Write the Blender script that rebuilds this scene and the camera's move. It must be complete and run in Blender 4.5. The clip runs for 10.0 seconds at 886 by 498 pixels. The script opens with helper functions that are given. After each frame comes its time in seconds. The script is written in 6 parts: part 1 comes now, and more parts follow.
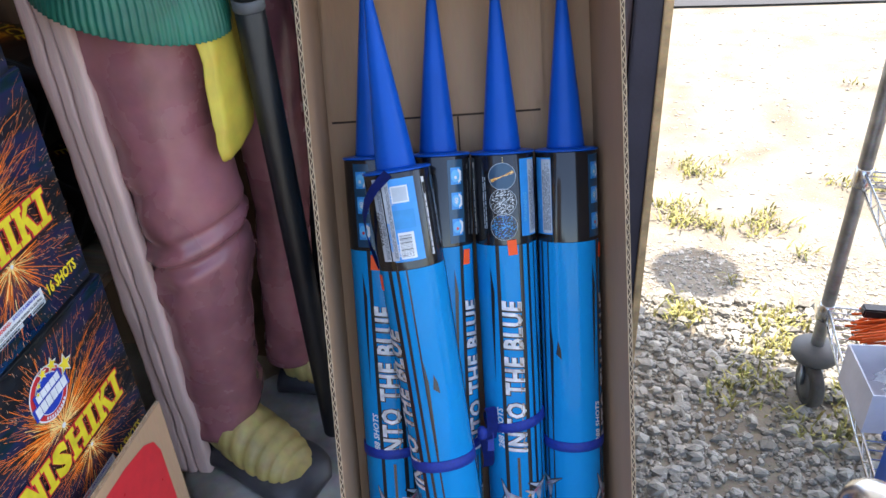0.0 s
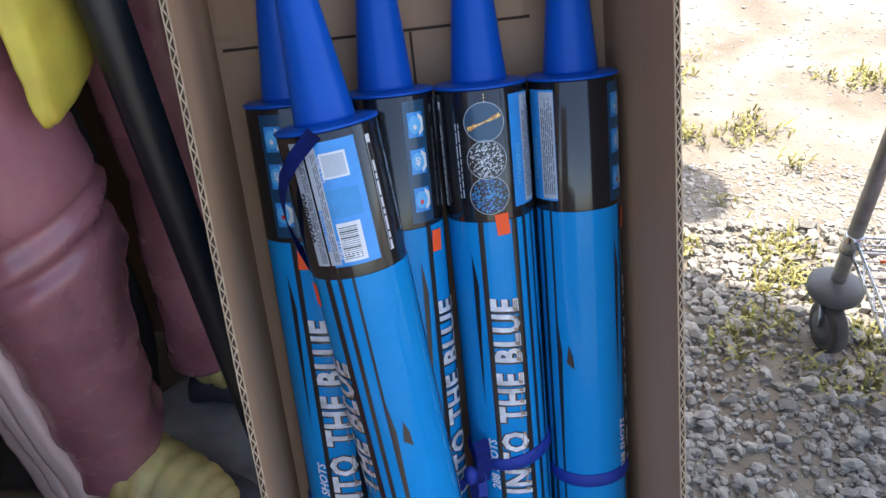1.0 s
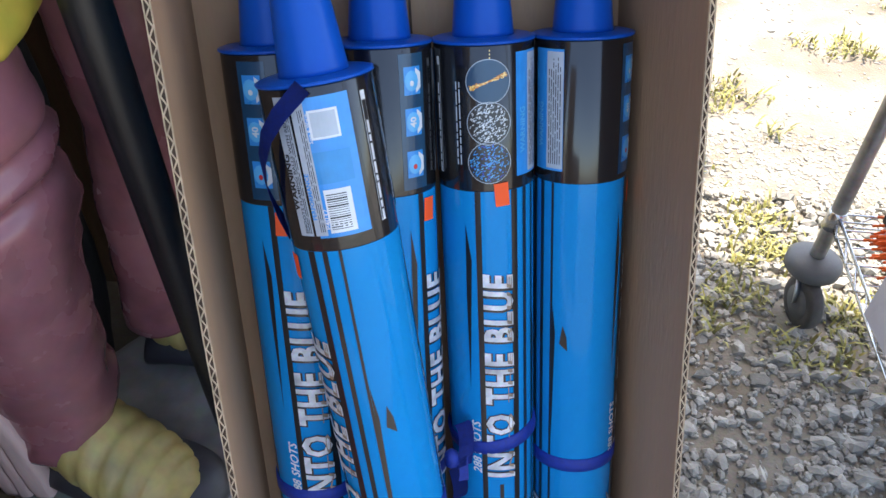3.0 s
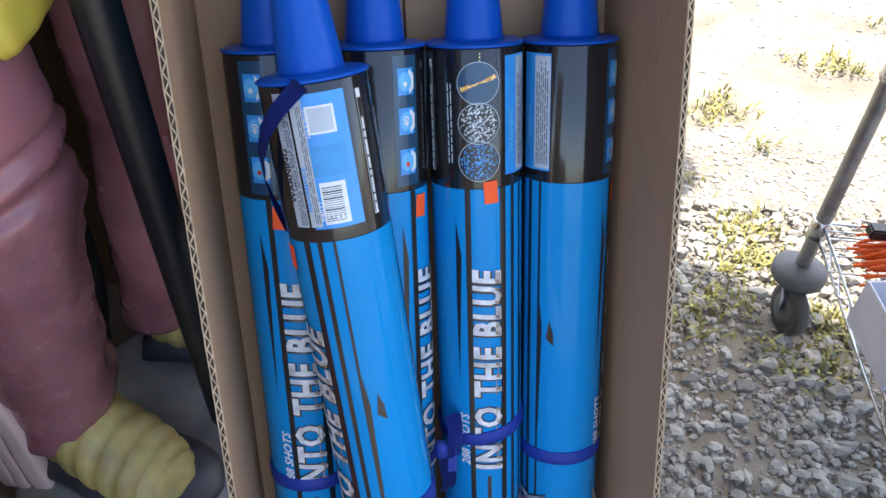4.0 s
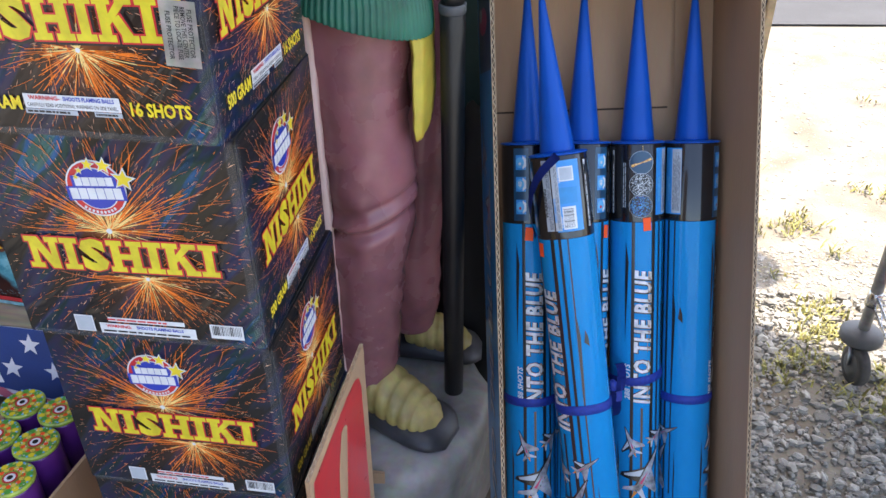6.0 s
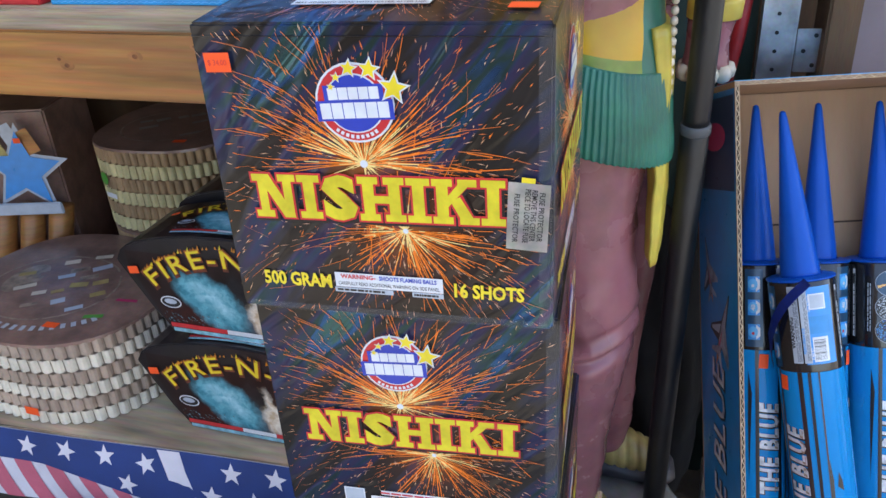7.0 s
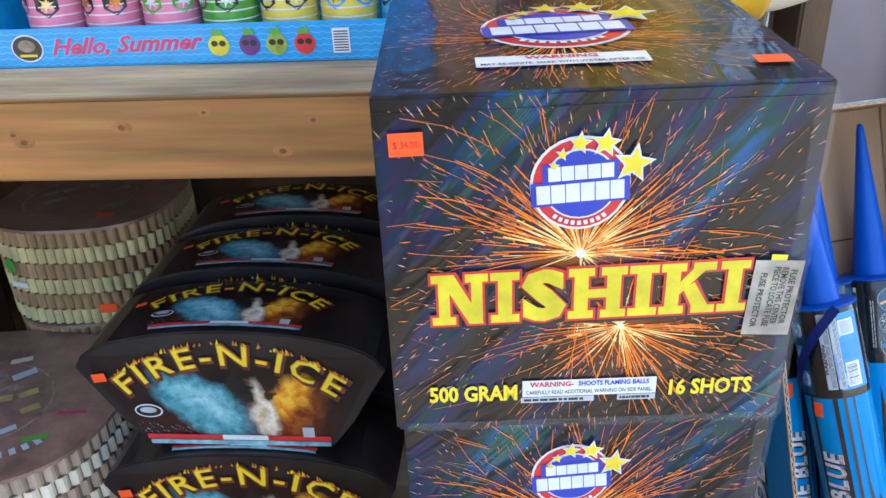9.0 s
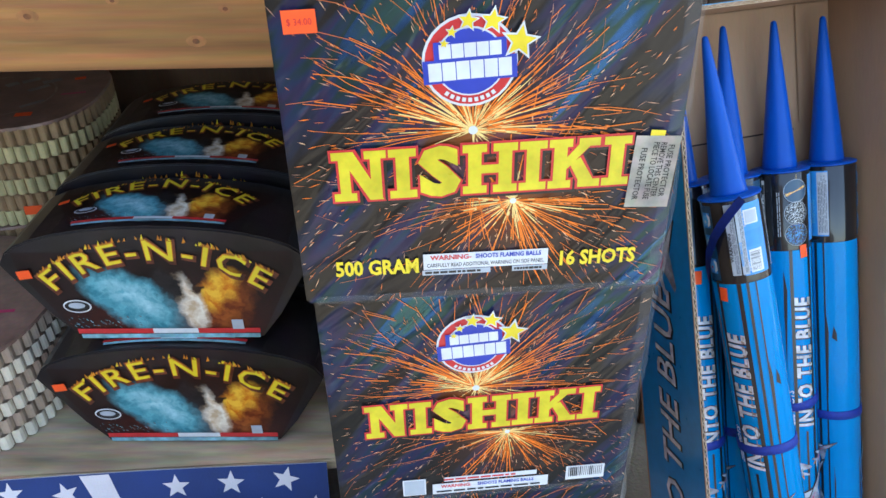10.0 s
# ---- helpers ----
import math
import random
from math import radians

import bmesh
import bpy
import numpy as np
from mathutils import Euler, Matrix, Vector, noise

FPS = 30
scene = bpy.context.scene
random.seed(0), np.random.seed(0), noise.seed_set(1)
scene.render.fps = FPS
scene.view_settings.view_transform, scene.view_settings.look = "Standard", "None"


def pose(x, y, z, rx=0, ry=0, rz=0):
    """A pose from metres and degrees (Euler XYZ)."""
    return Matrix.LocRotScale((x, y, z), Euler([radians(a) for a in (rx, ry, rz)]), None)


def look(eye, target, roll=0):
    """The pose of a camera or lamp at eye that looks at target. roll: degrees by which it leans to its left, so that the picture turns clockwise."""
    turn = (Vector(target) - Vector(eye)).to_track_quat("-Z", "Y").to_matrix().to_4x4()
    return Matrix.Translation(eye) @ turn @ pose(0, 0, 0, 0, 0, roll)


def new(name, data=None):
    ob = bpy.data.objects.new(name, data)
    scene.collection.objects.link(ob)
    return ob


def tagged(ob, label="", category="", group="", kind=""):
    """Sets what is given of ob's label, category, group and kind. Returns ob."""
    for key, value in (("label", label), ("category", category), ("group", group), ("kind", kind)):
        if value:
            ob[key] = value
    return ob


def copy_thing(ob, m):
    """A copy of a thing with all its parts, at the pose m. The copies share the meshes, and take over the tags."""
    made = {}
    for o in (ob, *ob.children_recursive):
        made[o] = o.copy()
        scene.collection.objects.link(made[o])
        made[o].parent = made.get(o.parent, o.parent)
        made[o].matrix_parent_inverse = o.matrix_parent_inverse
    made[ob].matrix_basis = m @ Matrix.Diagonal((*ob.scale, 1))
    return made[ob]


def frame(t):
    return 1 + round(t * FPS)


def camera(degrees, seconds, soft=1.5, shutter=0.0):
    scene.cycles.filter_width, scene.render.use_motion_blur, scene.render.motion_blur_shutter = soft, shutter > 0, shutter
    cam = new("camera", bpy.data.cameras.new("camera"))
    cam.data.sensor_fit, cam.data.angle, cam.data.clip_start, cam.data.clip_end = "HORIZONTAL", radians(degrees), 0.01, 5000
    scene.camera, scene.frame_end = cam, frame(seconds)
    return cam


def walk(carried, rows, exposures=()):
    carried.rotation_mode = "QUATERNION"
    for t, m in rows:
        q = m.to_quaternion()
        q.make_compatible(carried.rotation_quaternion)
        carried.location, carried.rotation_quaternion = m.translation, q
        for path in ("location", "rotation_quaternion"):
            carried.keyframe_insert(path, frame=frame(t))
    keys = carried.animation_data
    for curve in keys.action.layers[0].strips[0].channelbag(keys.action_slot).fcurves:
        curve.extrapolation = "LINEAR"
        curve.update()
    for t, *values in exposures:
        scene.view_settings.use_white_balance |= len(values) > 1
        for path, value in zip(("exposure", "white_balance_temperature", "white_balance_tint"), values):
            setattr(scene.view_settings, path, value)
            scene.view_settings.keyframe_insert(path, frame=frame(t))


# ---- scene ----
cam = camera(58.0, 10.0)
PATH = [
    (0, (-0.01, -0.01, 1.269), (-0.364, 1.631, 0.182), -3.0),
    (0.5, (-0.063, 0.156, 1.212), (-0.319, 1.725, -0.001), -4.2),
    (1, (-0.099, 0.314, 1.147), (-0.277, 1.827, -0.15), -3.3),
    (1.5, (-0.129, 0.352, 1.134), (-0.248, 1.823, -0.215), -1.4),
    (2, (-0.136, 0.365, 1.123), (-0.223, 1.813, -0.254), 0.1),
    (3.5, (-0.138, 0.373, 1.12), (-0.191, 1.806, -0.274), 2.4),
    (4, (-0.131, 0.341, 1.126), (-0.183, 1.801, -0.239), 2.7),
    (4.5, (-0.149, 0.246, 1.194), (-0.21, 1.758, -0.114), 2.9),
    (5, (-0.172, 0.011, 1.28), (-0.252, 1.584, 0.048), 2.9),
    (5.2, (-0.174, -0.069, 1.302), (-0.276, 1.525, 0.098), 2.8),
    (6.3, (-0.3, -0.238, 1.337), (-0.674, 1.438, 0.312), -1.6),
    (6.5, (-0.35, -0.236, 1.363), (-0.77, 1.443, 0.361), -2.3),
    (7, (-0.479, -0.158, 1.385), (-0.956, 1.536, 0.434), -3.7),
    (7.5, (-0.553, -0.103, 1.415), (-0.999, 1.62, 0.501), -4.5),
    (8, (-0.649, -0.075, 1.424), (-0.97, 1.689, 0.538), -4.2),
    (8.5, (-0.721, -0.068, 1.406), (-0.896, 1.713, 0.513), -3.6),
    (9, (-0.757, -0.077, 1.393), (-0.806, 1.702, 0.48), -2.7),
    (9.5, (-0.759, -0.1, 1.393), (-0.725, 1.651, 0.427), -1.9),
    (10, (-0.726, -0.113, 1.385), (-0.653, 1.551, 0.279), -1.3),
]
walk(cam, [(t, look(eye, target, roll)) for t, eye, target, roll in PATH], [(0.0, 2.22, 6800, 12), (0.5, 2.06, 6750, 13), (1.0, 1.99, 6750, 13), (2.0, 2.14, 6850, 13), (3.5, 2.24, 6800, 11), (5.0, 2.30, 6800, 12), (6.5, 2.18, 6950, 14), (7.5, 2.50, 6650, 12), (9.0, 2.60, 6600, 8), (10.0, 2.53, 6650, 6)])

# ---------------------------------------------------------------- world and light
world = bpy.data.worlds.new("sky")
scene.world = world
world.use_nodes = True
wn = world.node_tree.nodes
sky = wn.new("ShaderNodeTexSky")
sky.sky_type = "NISHITA"
sky.sun_disc = False
SUN_UP, SUN_AZ = radians(66), radians(25)
sky.sun_elevation, sky.sun_rotation = SUN_UP, SUN_AZ
sky.air_density, sky.dust_density, sky.ozone_density = 1.0, 2.0, 1.0
world.node_tree.links.new(sky.outputs[0], wn["Background"].inputs[0])
wn["Background"].inputs[1].default_value = 0.15
sun = new("sun", bpy.data.lights.new("sun", "SUN"))
sun.data.energy, sun.data.angle, sun.data.color = 2.5, radians(0.55), (1.0, 0.95, 0.87)
SUN_DIR = Vector((math.sin(SUN_AZ) * math.cos(SUN_UP), math.cos(SUN_AZ) * math.cos(SUN_UP), math.sin(SUN_UP)))
sun.matrix_basis = look(SUN_DIR * 20, (0, 0, 0))


# ---------------------------------------------------------------- materials
def lin(r, g, b):
    return tuple(((c / 255) / 12.92 if c / 255 <= 0.04045 else ((c / 255 + 0.055) / 1.055) ** 2.4) for c in (r, g, b))


def mat(name, color, rough=0.6, metal=0.0, vary=0.15, scale=18.0, bump=0.15, grain=160.0, coat=0.0, stretch=(1, 1, 1), second=None, alpha=1.0, spec=0.5, island=0.0):
    """Base colour varied at two scales, fine relief, in the object's own metres."""
    m = bpy.data.materials.new(name)
    m.use_nodes = True
    nt = m.node_tree
    n, l = nt.nodes, nt.links
    bsdf = n["Principled BSDF"]
    tc = n.new("ShaderNodeTexCoord")
    mp = n.new("ShaderNodeMapping")
    mp.inputs["Scale"].default_value = stretch
    l.new(tc.outputs["Object"], mp.inputs[0])
    big, fine = n.new("ShaderNodeTexNoise"), n.new("ShaderNodeTexNoise")
    big.inputs["Scale"].default_value, big.inputs["Detail"].default_value = scale, 6
    fine.inputs["Scale"].default_value, fine.inputs["Detail"].default_value = grain, 3
    for t in (big, fine):
        l.new(mp.outputs[0], t.inputs["Vector"])
    ramp = n.new("ShaderNodeMix")
    ramp.data_type = "RGBA"
    dark = tuple(c * (1 - 1.6 * vary) for c in color) if second is None else second
    light = tuple(min(1, c * (1 + vary)) for c in color)
    ramp.inputs[6].default_value, ramp.inputs[7].default_value = (*dark, 1), (*light, 1)
    st = n.new("ShaderNodeMapRange")
    st.inputs[1].default_value, st.inputs[2].default_value = 0.32, 0.68
    l.new(big.outputs[0], st.inputs[0])
    l.new(st.outputs[0], ramp.inputs[0])
    mul = n.new("ShaderNodeMix")
    mul.data_type, mul.blend_type = "RGBA", "MULTIPLY"
    mul.inputs[0].default_value = min(1, vary * 1.5)
    l.new(ramp.outputs[2], mul.inputs[6])
    l.new(fine.outputs[1], mul.inputs[7])
    out = mul.outputs[2]
    if island:
        geo, oi = n.new("ShaderNodeNewGeometry"), n.new("ShaderNodeHueSaturation")
        mr = n.new("ShaderNodeMapRange")
        mr.inputs[3].default_value, mr.inputs[4].default_value = 1 - island, 1 + island
        l.new(geo.outputs["Random Per Island"], mr.inputs[0])
        l.new(mr.outputs[0], oi.inputs["Value"])
        l.new(out, oi.inputs["Color"])
        out = oi.outputs[0]
    l.new(out, bsdf.inputs["Base Color"])
    rr = n.new("ShaderNodeMapRange")
    rr.inputs[3].default_value, rr.inputs[4].default_value = max(0.03, rough * 0.8), min(1, rough * 1.2)
    l.new(big.outputs[0], rr.inputs[0])
    l.new(rr.outputs[0], bsdf.inputs["Roughness"])
    bsdf.inputs["Metallic"].default_value = metal
    bsdf.inputs["Coat Weight"].default_value = coat
    bsdf.inputs["Coat Roughness"].default_value = 0.08
    bsdf.inputs["Specular IOR Level"].default_value = spec
    bsdf.inputs["Alpha"].default_value = alpha
    if bump:
        b = n.new("ShaderNodeBump")
        b.inputs["Strength"].default_value, b.inputs["Distance"].default_value = bump, 0.002
        l.new(fine.outputs[0], b.inputs["Height"])
        l.new(b.outputs[0], bsdf.inputs["Normal"])
    return m


def ink(name, color, rough=0.3, vary=0.06, metal=0.0, coat=0.3):
    return mat(name, color, rough, metal, vary, 60, 0.0, 300, coat)


M = {}
M["gravel"] = mat("gravel_ground", (0.29, 0.265, 0.215), 0.95, vary=0.22, scale=5, second=(0.185, 0.15, 0.105), bump=0.9, grain=140)
M["stone"] = mat("crushed_stone", (0.385, 0.365, 0.32), 0.9, vary=0.2, scale=40, bump=0.5, grain=300, island=0.30)
M["asphalt"] = mat("asphalt", (0.06, 0.06, 0.062), 0.9, vary=0.2, scale=4, bump=0.6, grain=120)
M["grass"] = mat("weeds", (0.40, 0.37, 0.11), 0.7, vary=0.3, scale=30, bump=0.0, island=0.45)
M["card"] = mat("brown_cardboard", lin(174, 139, 108), 0.85, vary=0.10, scale=7, bump=0.25, grain=200, stretch=(1, 1, 0.25))
M["card_edge"] = mat("cut_cardboard_edge", lin(196, 172, 142), 0.9, vary=0.2, scale=120, bump=0.5, grain=400)
# seam brown, also painted in as shade between flutes and below the flap
M["card_gap_shade"] = mat("gap_shade", lin(74, 56, 42), 0.95, vary=0.2)
M["tape"] = mat("packing_tape", lin(178, 152, 120), 0.25, vary=0.06, bump=0.05)
M["blue"] = mat("blue_tube_paper", (0.0004, 0.245, 0.59), 0.10, vary=0.05, scale=5, bump=0.03, grain=60, coat=0.0, spec=0.16)
M["blue_print"] = ink("blue_carton_print", (0.004, 0.25, 0.60))
M["navy_print"] = ink("navy_carton_print", (0.006, 0.055, 0.12))
M["black"] = mat("black_gloss_paper", (0.012, 0.012, 0.014), 0.16, vary=0.2, scale=5, bump=0.03, coat=0.5, spec=0.5)
M["cone"] = mat("royal_blue_plastic", (0.001, 0.085, 0.46), 0.32, vary=0.06, scale=9, bump=0.04, grain=90, spec=0.24)
M["ribbon"] = mat("blue_ribbon", (0.004, 0.03, 0.30), 0.6, vary=0.12, scale=200, bump=0.3, grain=900)
M["line"] = ink("black_ink", (0.01, 0.011, 0.013))
M["white"] = ink("white_ink", (0.72, 0.74, 0.76))
M["pale"] = ink("pale_grey_ink", (0.45, 0.50, 0.56))
M["midblue"] = ink("mid_blue_ink", (0.02, 0.28, 0.72))
M["skyink"] = ink("light_blue_ink", (0.10, 0.45, 0.80))
M["silver"] = ink("silver_letter_ink", (0.74, 0.76, 0.79), 0.3, vary=0.25)
M["bronze"] = ink("bronze_letter_ink", (0.40, 0.30, 0.22), 0.3, vary=0.3)
M["red"] = ink("red_ink", (0.62, 0.03, 0.035))
M["logoblue"] = ink("royal_blue_ink", (0.02, 0.05, 0.42))
M["yellow"] = ink("yellow_ink", (0.85, 0.66, 0.03))
M["gold"] = ink("gold_letter_ink", (0.74, 0.62, 0.03), 0.3, vary=0.12)
M["orange_sticker"] = mat("fluorescent_orange_sticker", (1.0, 0.10, 0.012), 0.6, vary=0.04, bump=0.05)
M["sp1"] = ink("spark_pale", (1.0, 0.70, 0.25))
M["sp2"] = ink("spark_orange", (0.95, 0.21, 0.015))
M["sp3"] = ink("spark_rust", (0.62, 0.16, 0.04))
M["sp5"] = ink("spark_peach", (0.80, 0.46, 0.26))
M["sp4"] = ink("spark_dim", (0.48, 0.26, 0.17))
M["pine"] = mat("varnished_pine", lin(192, 130, 70), 0.42, vary=0.30, scale=16, bump=0.25, grain=70, stretch=(0.14, 1, 2.4))
M["knot"] = mat("pine_knot", lin(140, 84, 44), 0.5, vary=0.3, scale=90)
M["ply"] = mat("weathered_plywood", lin(194, 172, 142), 0.8, vary=0.34, scale=22, bump=0.5, grain=120, stretch=(0.16, 1, 3.5))
M["darkwood"] = mat("brown_wall_boards", lin(112, 84, 60), 0.85, vary=0.25, scale=8, bump=0.4, stretch=(2, 2, 0.3))
M["blockerwood"] = mat("brown_blocker_boards", lin(112, 98, 86), 0.85, vary=0.25, scale=8, bump=0.4, stretch=(2, 2, 0.3))
M["mauve"] = mat("pale_mauve_panel", lin(150, 134, 138), 0.6, vary=0.08, scale=6, bump=0.1)
M["mottle"] = mat("mottled_globe_print", (0.42, 0.50, 0.58), 0.3, vary=0.2, scale=45, second=(0.02, 0.09, 0.36), bump=0.0)
M["wallend"] = mat("navy_painted_board", lin(58, 56, 70), 0.6, vary=0.12, scale=10, bump=0.2)
M["plyedge"] = mat("raw_plywood_edge", lin(206, 174, 130), 0.8, vary=0.2, scale=30)
M["canvas"] = mat("grey_white_canopy", lin(190, 190, 186), 0.8, vary=0.08, scale=3)
cv = M["canvas"].node_tree
tl, mx = cv.nodes.new("ShaderNodeBsdfTranslucent"), cv.nodes.new("ShaderNodeMixShader")
tl.inputs[0].default_value = (0.75, 0.74, 0.70, 1)
mx.inputs[0].default_value = 0.55
cv.links.new(cv.nodes["Principled BSDF"].outputs[0], mx.inputs[1])
cv.links.new(tl.outputs[0], mx.inputs[2])
cv.links.new(mx.outputs[0], cv.nodes["Material Output"].inputs[0])
M["steel"] = mat("galvanised_steel", (0.55, 0.57, 0.60), 0.38, 0.9, vary=0.2, scale=26, bump=0.1)
M["chrome"] = mat("chrome_wire", (0.62, 0.63, 0.64), 0.24, 1.0, vary=0.08, scale=40, bump=0.03)
M["darksteel"] = mat("worn_grey_pole", (0.36, 0.36, 0.35), 0.38, 0.7, vary=0.25, scale=24, bump=0.1)
M["rubber"] = mat("grey_black_rubber", (0.075, 0.070, 0.066), 0.7, vary=0.3, scale=30, bump=0.3)
M["greyplastic"] = mat("grey_plastic", (0.10, 0.105, 0.11), 0.55, vary=0.15)
M["blackplastic"] = mat("black_plastic", (0.015, 0.015, 0.016), 0.4, vary=0.2)
M["bluebin"] = mat("blue_bin_plastic", (0.012, 0.09, 0.42), 0.4, vary=0.08, bump=0.05)
M["whitecard"] = mat("white_card", lin(205, 205, 214), 0.7, vary=0.05)
M["orangecord"] = mat("orange_cord", (0.85, 0.13, 0.015), 0.5, vary=0.12)
M["poly"] = mat("clear_polythene", (0.75, 0.76, 0.78), 0.15, vary=0.05, alpha=0.35, bump=0.3, grain=60)
M["shrink"] = mat("clear_shrink_film", (0.60, 0.61, 0.62), 0.12, vary=0.05, alpha=0.06, bump=0.5, grain=90, coat=1.0, spec=0.8)
M["maroon"] = mat("maroon_statue_paint", lin(158, 102, 106), 0.27, vary=0.16, scale=11, bump=0.45, grain=38, second=lin(126, 80, 85))
M["statyellow"] = mat("yellow_statue_paint", lin(206, 184, 74), 0.45, vary=0.16, scale=14, bump=0.25, grain=60)
M["ochre"] = mat("ochre_statue_paint", lin(206, 158, 22), 0.35, vary=0.12, scale=9, bump=0.12, grain=50)
M["statgreen"] = mat("green_statue_paint", lin(38, 112, 92), 0.4, vary=0.2, scale=14, bump=0.2, grain=60)
M["statwhite"] = mat("cream_statue_paint", lin(222, 206, 184), 0.4, vary=0.1, scale=14, bump=0.2, grain=60)
M["shoe"] = mat("charcoal_statue_paint", lin(72, 70, 74), 0.45, vary=0.25, scale=16, bump=0.25, grain=60)
M["sock"] = mat("straw_statue_paint", lin(188, 166, 102), 0.5, vary=0.2, scale=20, bump=0.2, grain=60)
M["base"] = mat("grey_statue_base", lin(164, 160, 154), 0.5, vary=0.3, scale=9, bump=0.3, grain=50)
M["plank"] = mat("pinkish_worn_board", lin(232, 198, 188), 0.7, vary=0.14, scale=9, bump=0.3, stretch=(3, 3, 0.3))
M["ridge"] = mat("darker_knot_ring", lin(178, 118, 66), 0.5, vary=0.2, scale=60)
M["dark"] = mat("dark_cloth", (0.012, 0.012, 0.014), 0.8, vary=0.4, scale=8, bump=0.4, grain=40)
M["redcloth"] = mat("red_plastic", (0.35, 0.012, 0.016), 0.5, vary=0.2)
M["teal"] = mat("dark_green_bin", lin(40, 66, 62), 0.5, vary=0.15)
M["cream"] = mat("cream_fluted_paper", lin(212, 198, 146), 0.6, vary=0.16, scale=20, bump=0.15, island=0.10)
M["taupe"] = mat("taupe_fluted_paper", lin(170, 138, 100), 0.6, vary=0.16, scale=20, bump=0.15, island=0.10)
M["pearl"] = mat("white_fluted_paper", lin(232, 222, 200), 0.6, vary=0.10, scale=20, bump=0.15, island=0.08)
M["lilac"] = mat("grey_fluted_paper", lin(184, 162, 142), 0.6, vary=0.12, scale=20, bump=0.15, island=0.10)
M["statlime"] = mat("lime_statue_paint", lin(132, 150, 60), 0.4, vary=0.25, scale=20, bump=0.2, grain=60)
M["choc"] = mat("brown_printed_lid", lin(152, 118, 104), 0.35, vary=0.25, scale=22, bump=0.1, coat=0.3)
M["film"] = mat("black_film_print", (0.024, 0.019, 0.021), 0.33, vary=0.4, scale=12, bump=0.4, grain=26, coat=0.25, spec=0.35)
M["ice"] = ink("ice_blue_ink", (0.30, 0.60, 0.68), vary=0.3)
M["fire"] = ink("fire_orange_ink", (0.85, 0.28, 0.02), vary=0.3)
M["ice2"] = ink("deep_ice_ink", (0.10, 0.32, 0.40), vary=0.3)
M["rust"] = ink("rust_ink", (0.22, 0.05, 0.02), vary=0.4)
M["flagblue"] = mat("navy_flag_cloth", lin(36, 62, 122), 0.75, vary=0.12, scale=10, bump=0.3, grain=300)
M["flagwhite"] = mat("white_flag_cloth", lin(222, 218, 224), 0.75, vary=0.08, scale=10, bump=0.3, grain=300)
M["flagred"] = mat("faded_red_flag_cloth", lin(206, 104, 122), 0.75, vary=0.1, scale=10, bump=0.3, grain=300)
M["orangepack"] = mat("orange_printed_card", (0.95, 0.22, 0.008), 0.35, vary=0.08, coat=0.4)
M["green"] = ink("green_ink", (0.09, 0.36, 0.05))
M["lime"] = ink("lime_ink", (0.45, 0.58, 0.08), vary=0.3)
M["purple"] = ink("purple_ink", (0.12, 0.02, 0.20))
M["pink"] = ink("pink_ink", (0.80, 0.24, 0.38))
M["canyellow"] = ink("canary_ink", (0.80, 0.62, 0.10))
M["traysky"] = ink("azure_tray_card", (0.006, 0.32, 0.66))
M["magenta"] = ink("magenta_ink", (0.55, 0.03, 0.13))
M["bluegrey"] = mat("blue_grey_paint", (0.10, 0.14, 0.20), 0.4, vary=0.1)
M["foil"] = mat("silver_foil_label", (0.46, 0.44, 0.41), 0.35, 0.3, vary=0.25, scale=40, bump=0.3, grain=80)
M["jet"] = ink("jet_grey_ink", (0.42, 0.44, 0.50), vary=0.4)


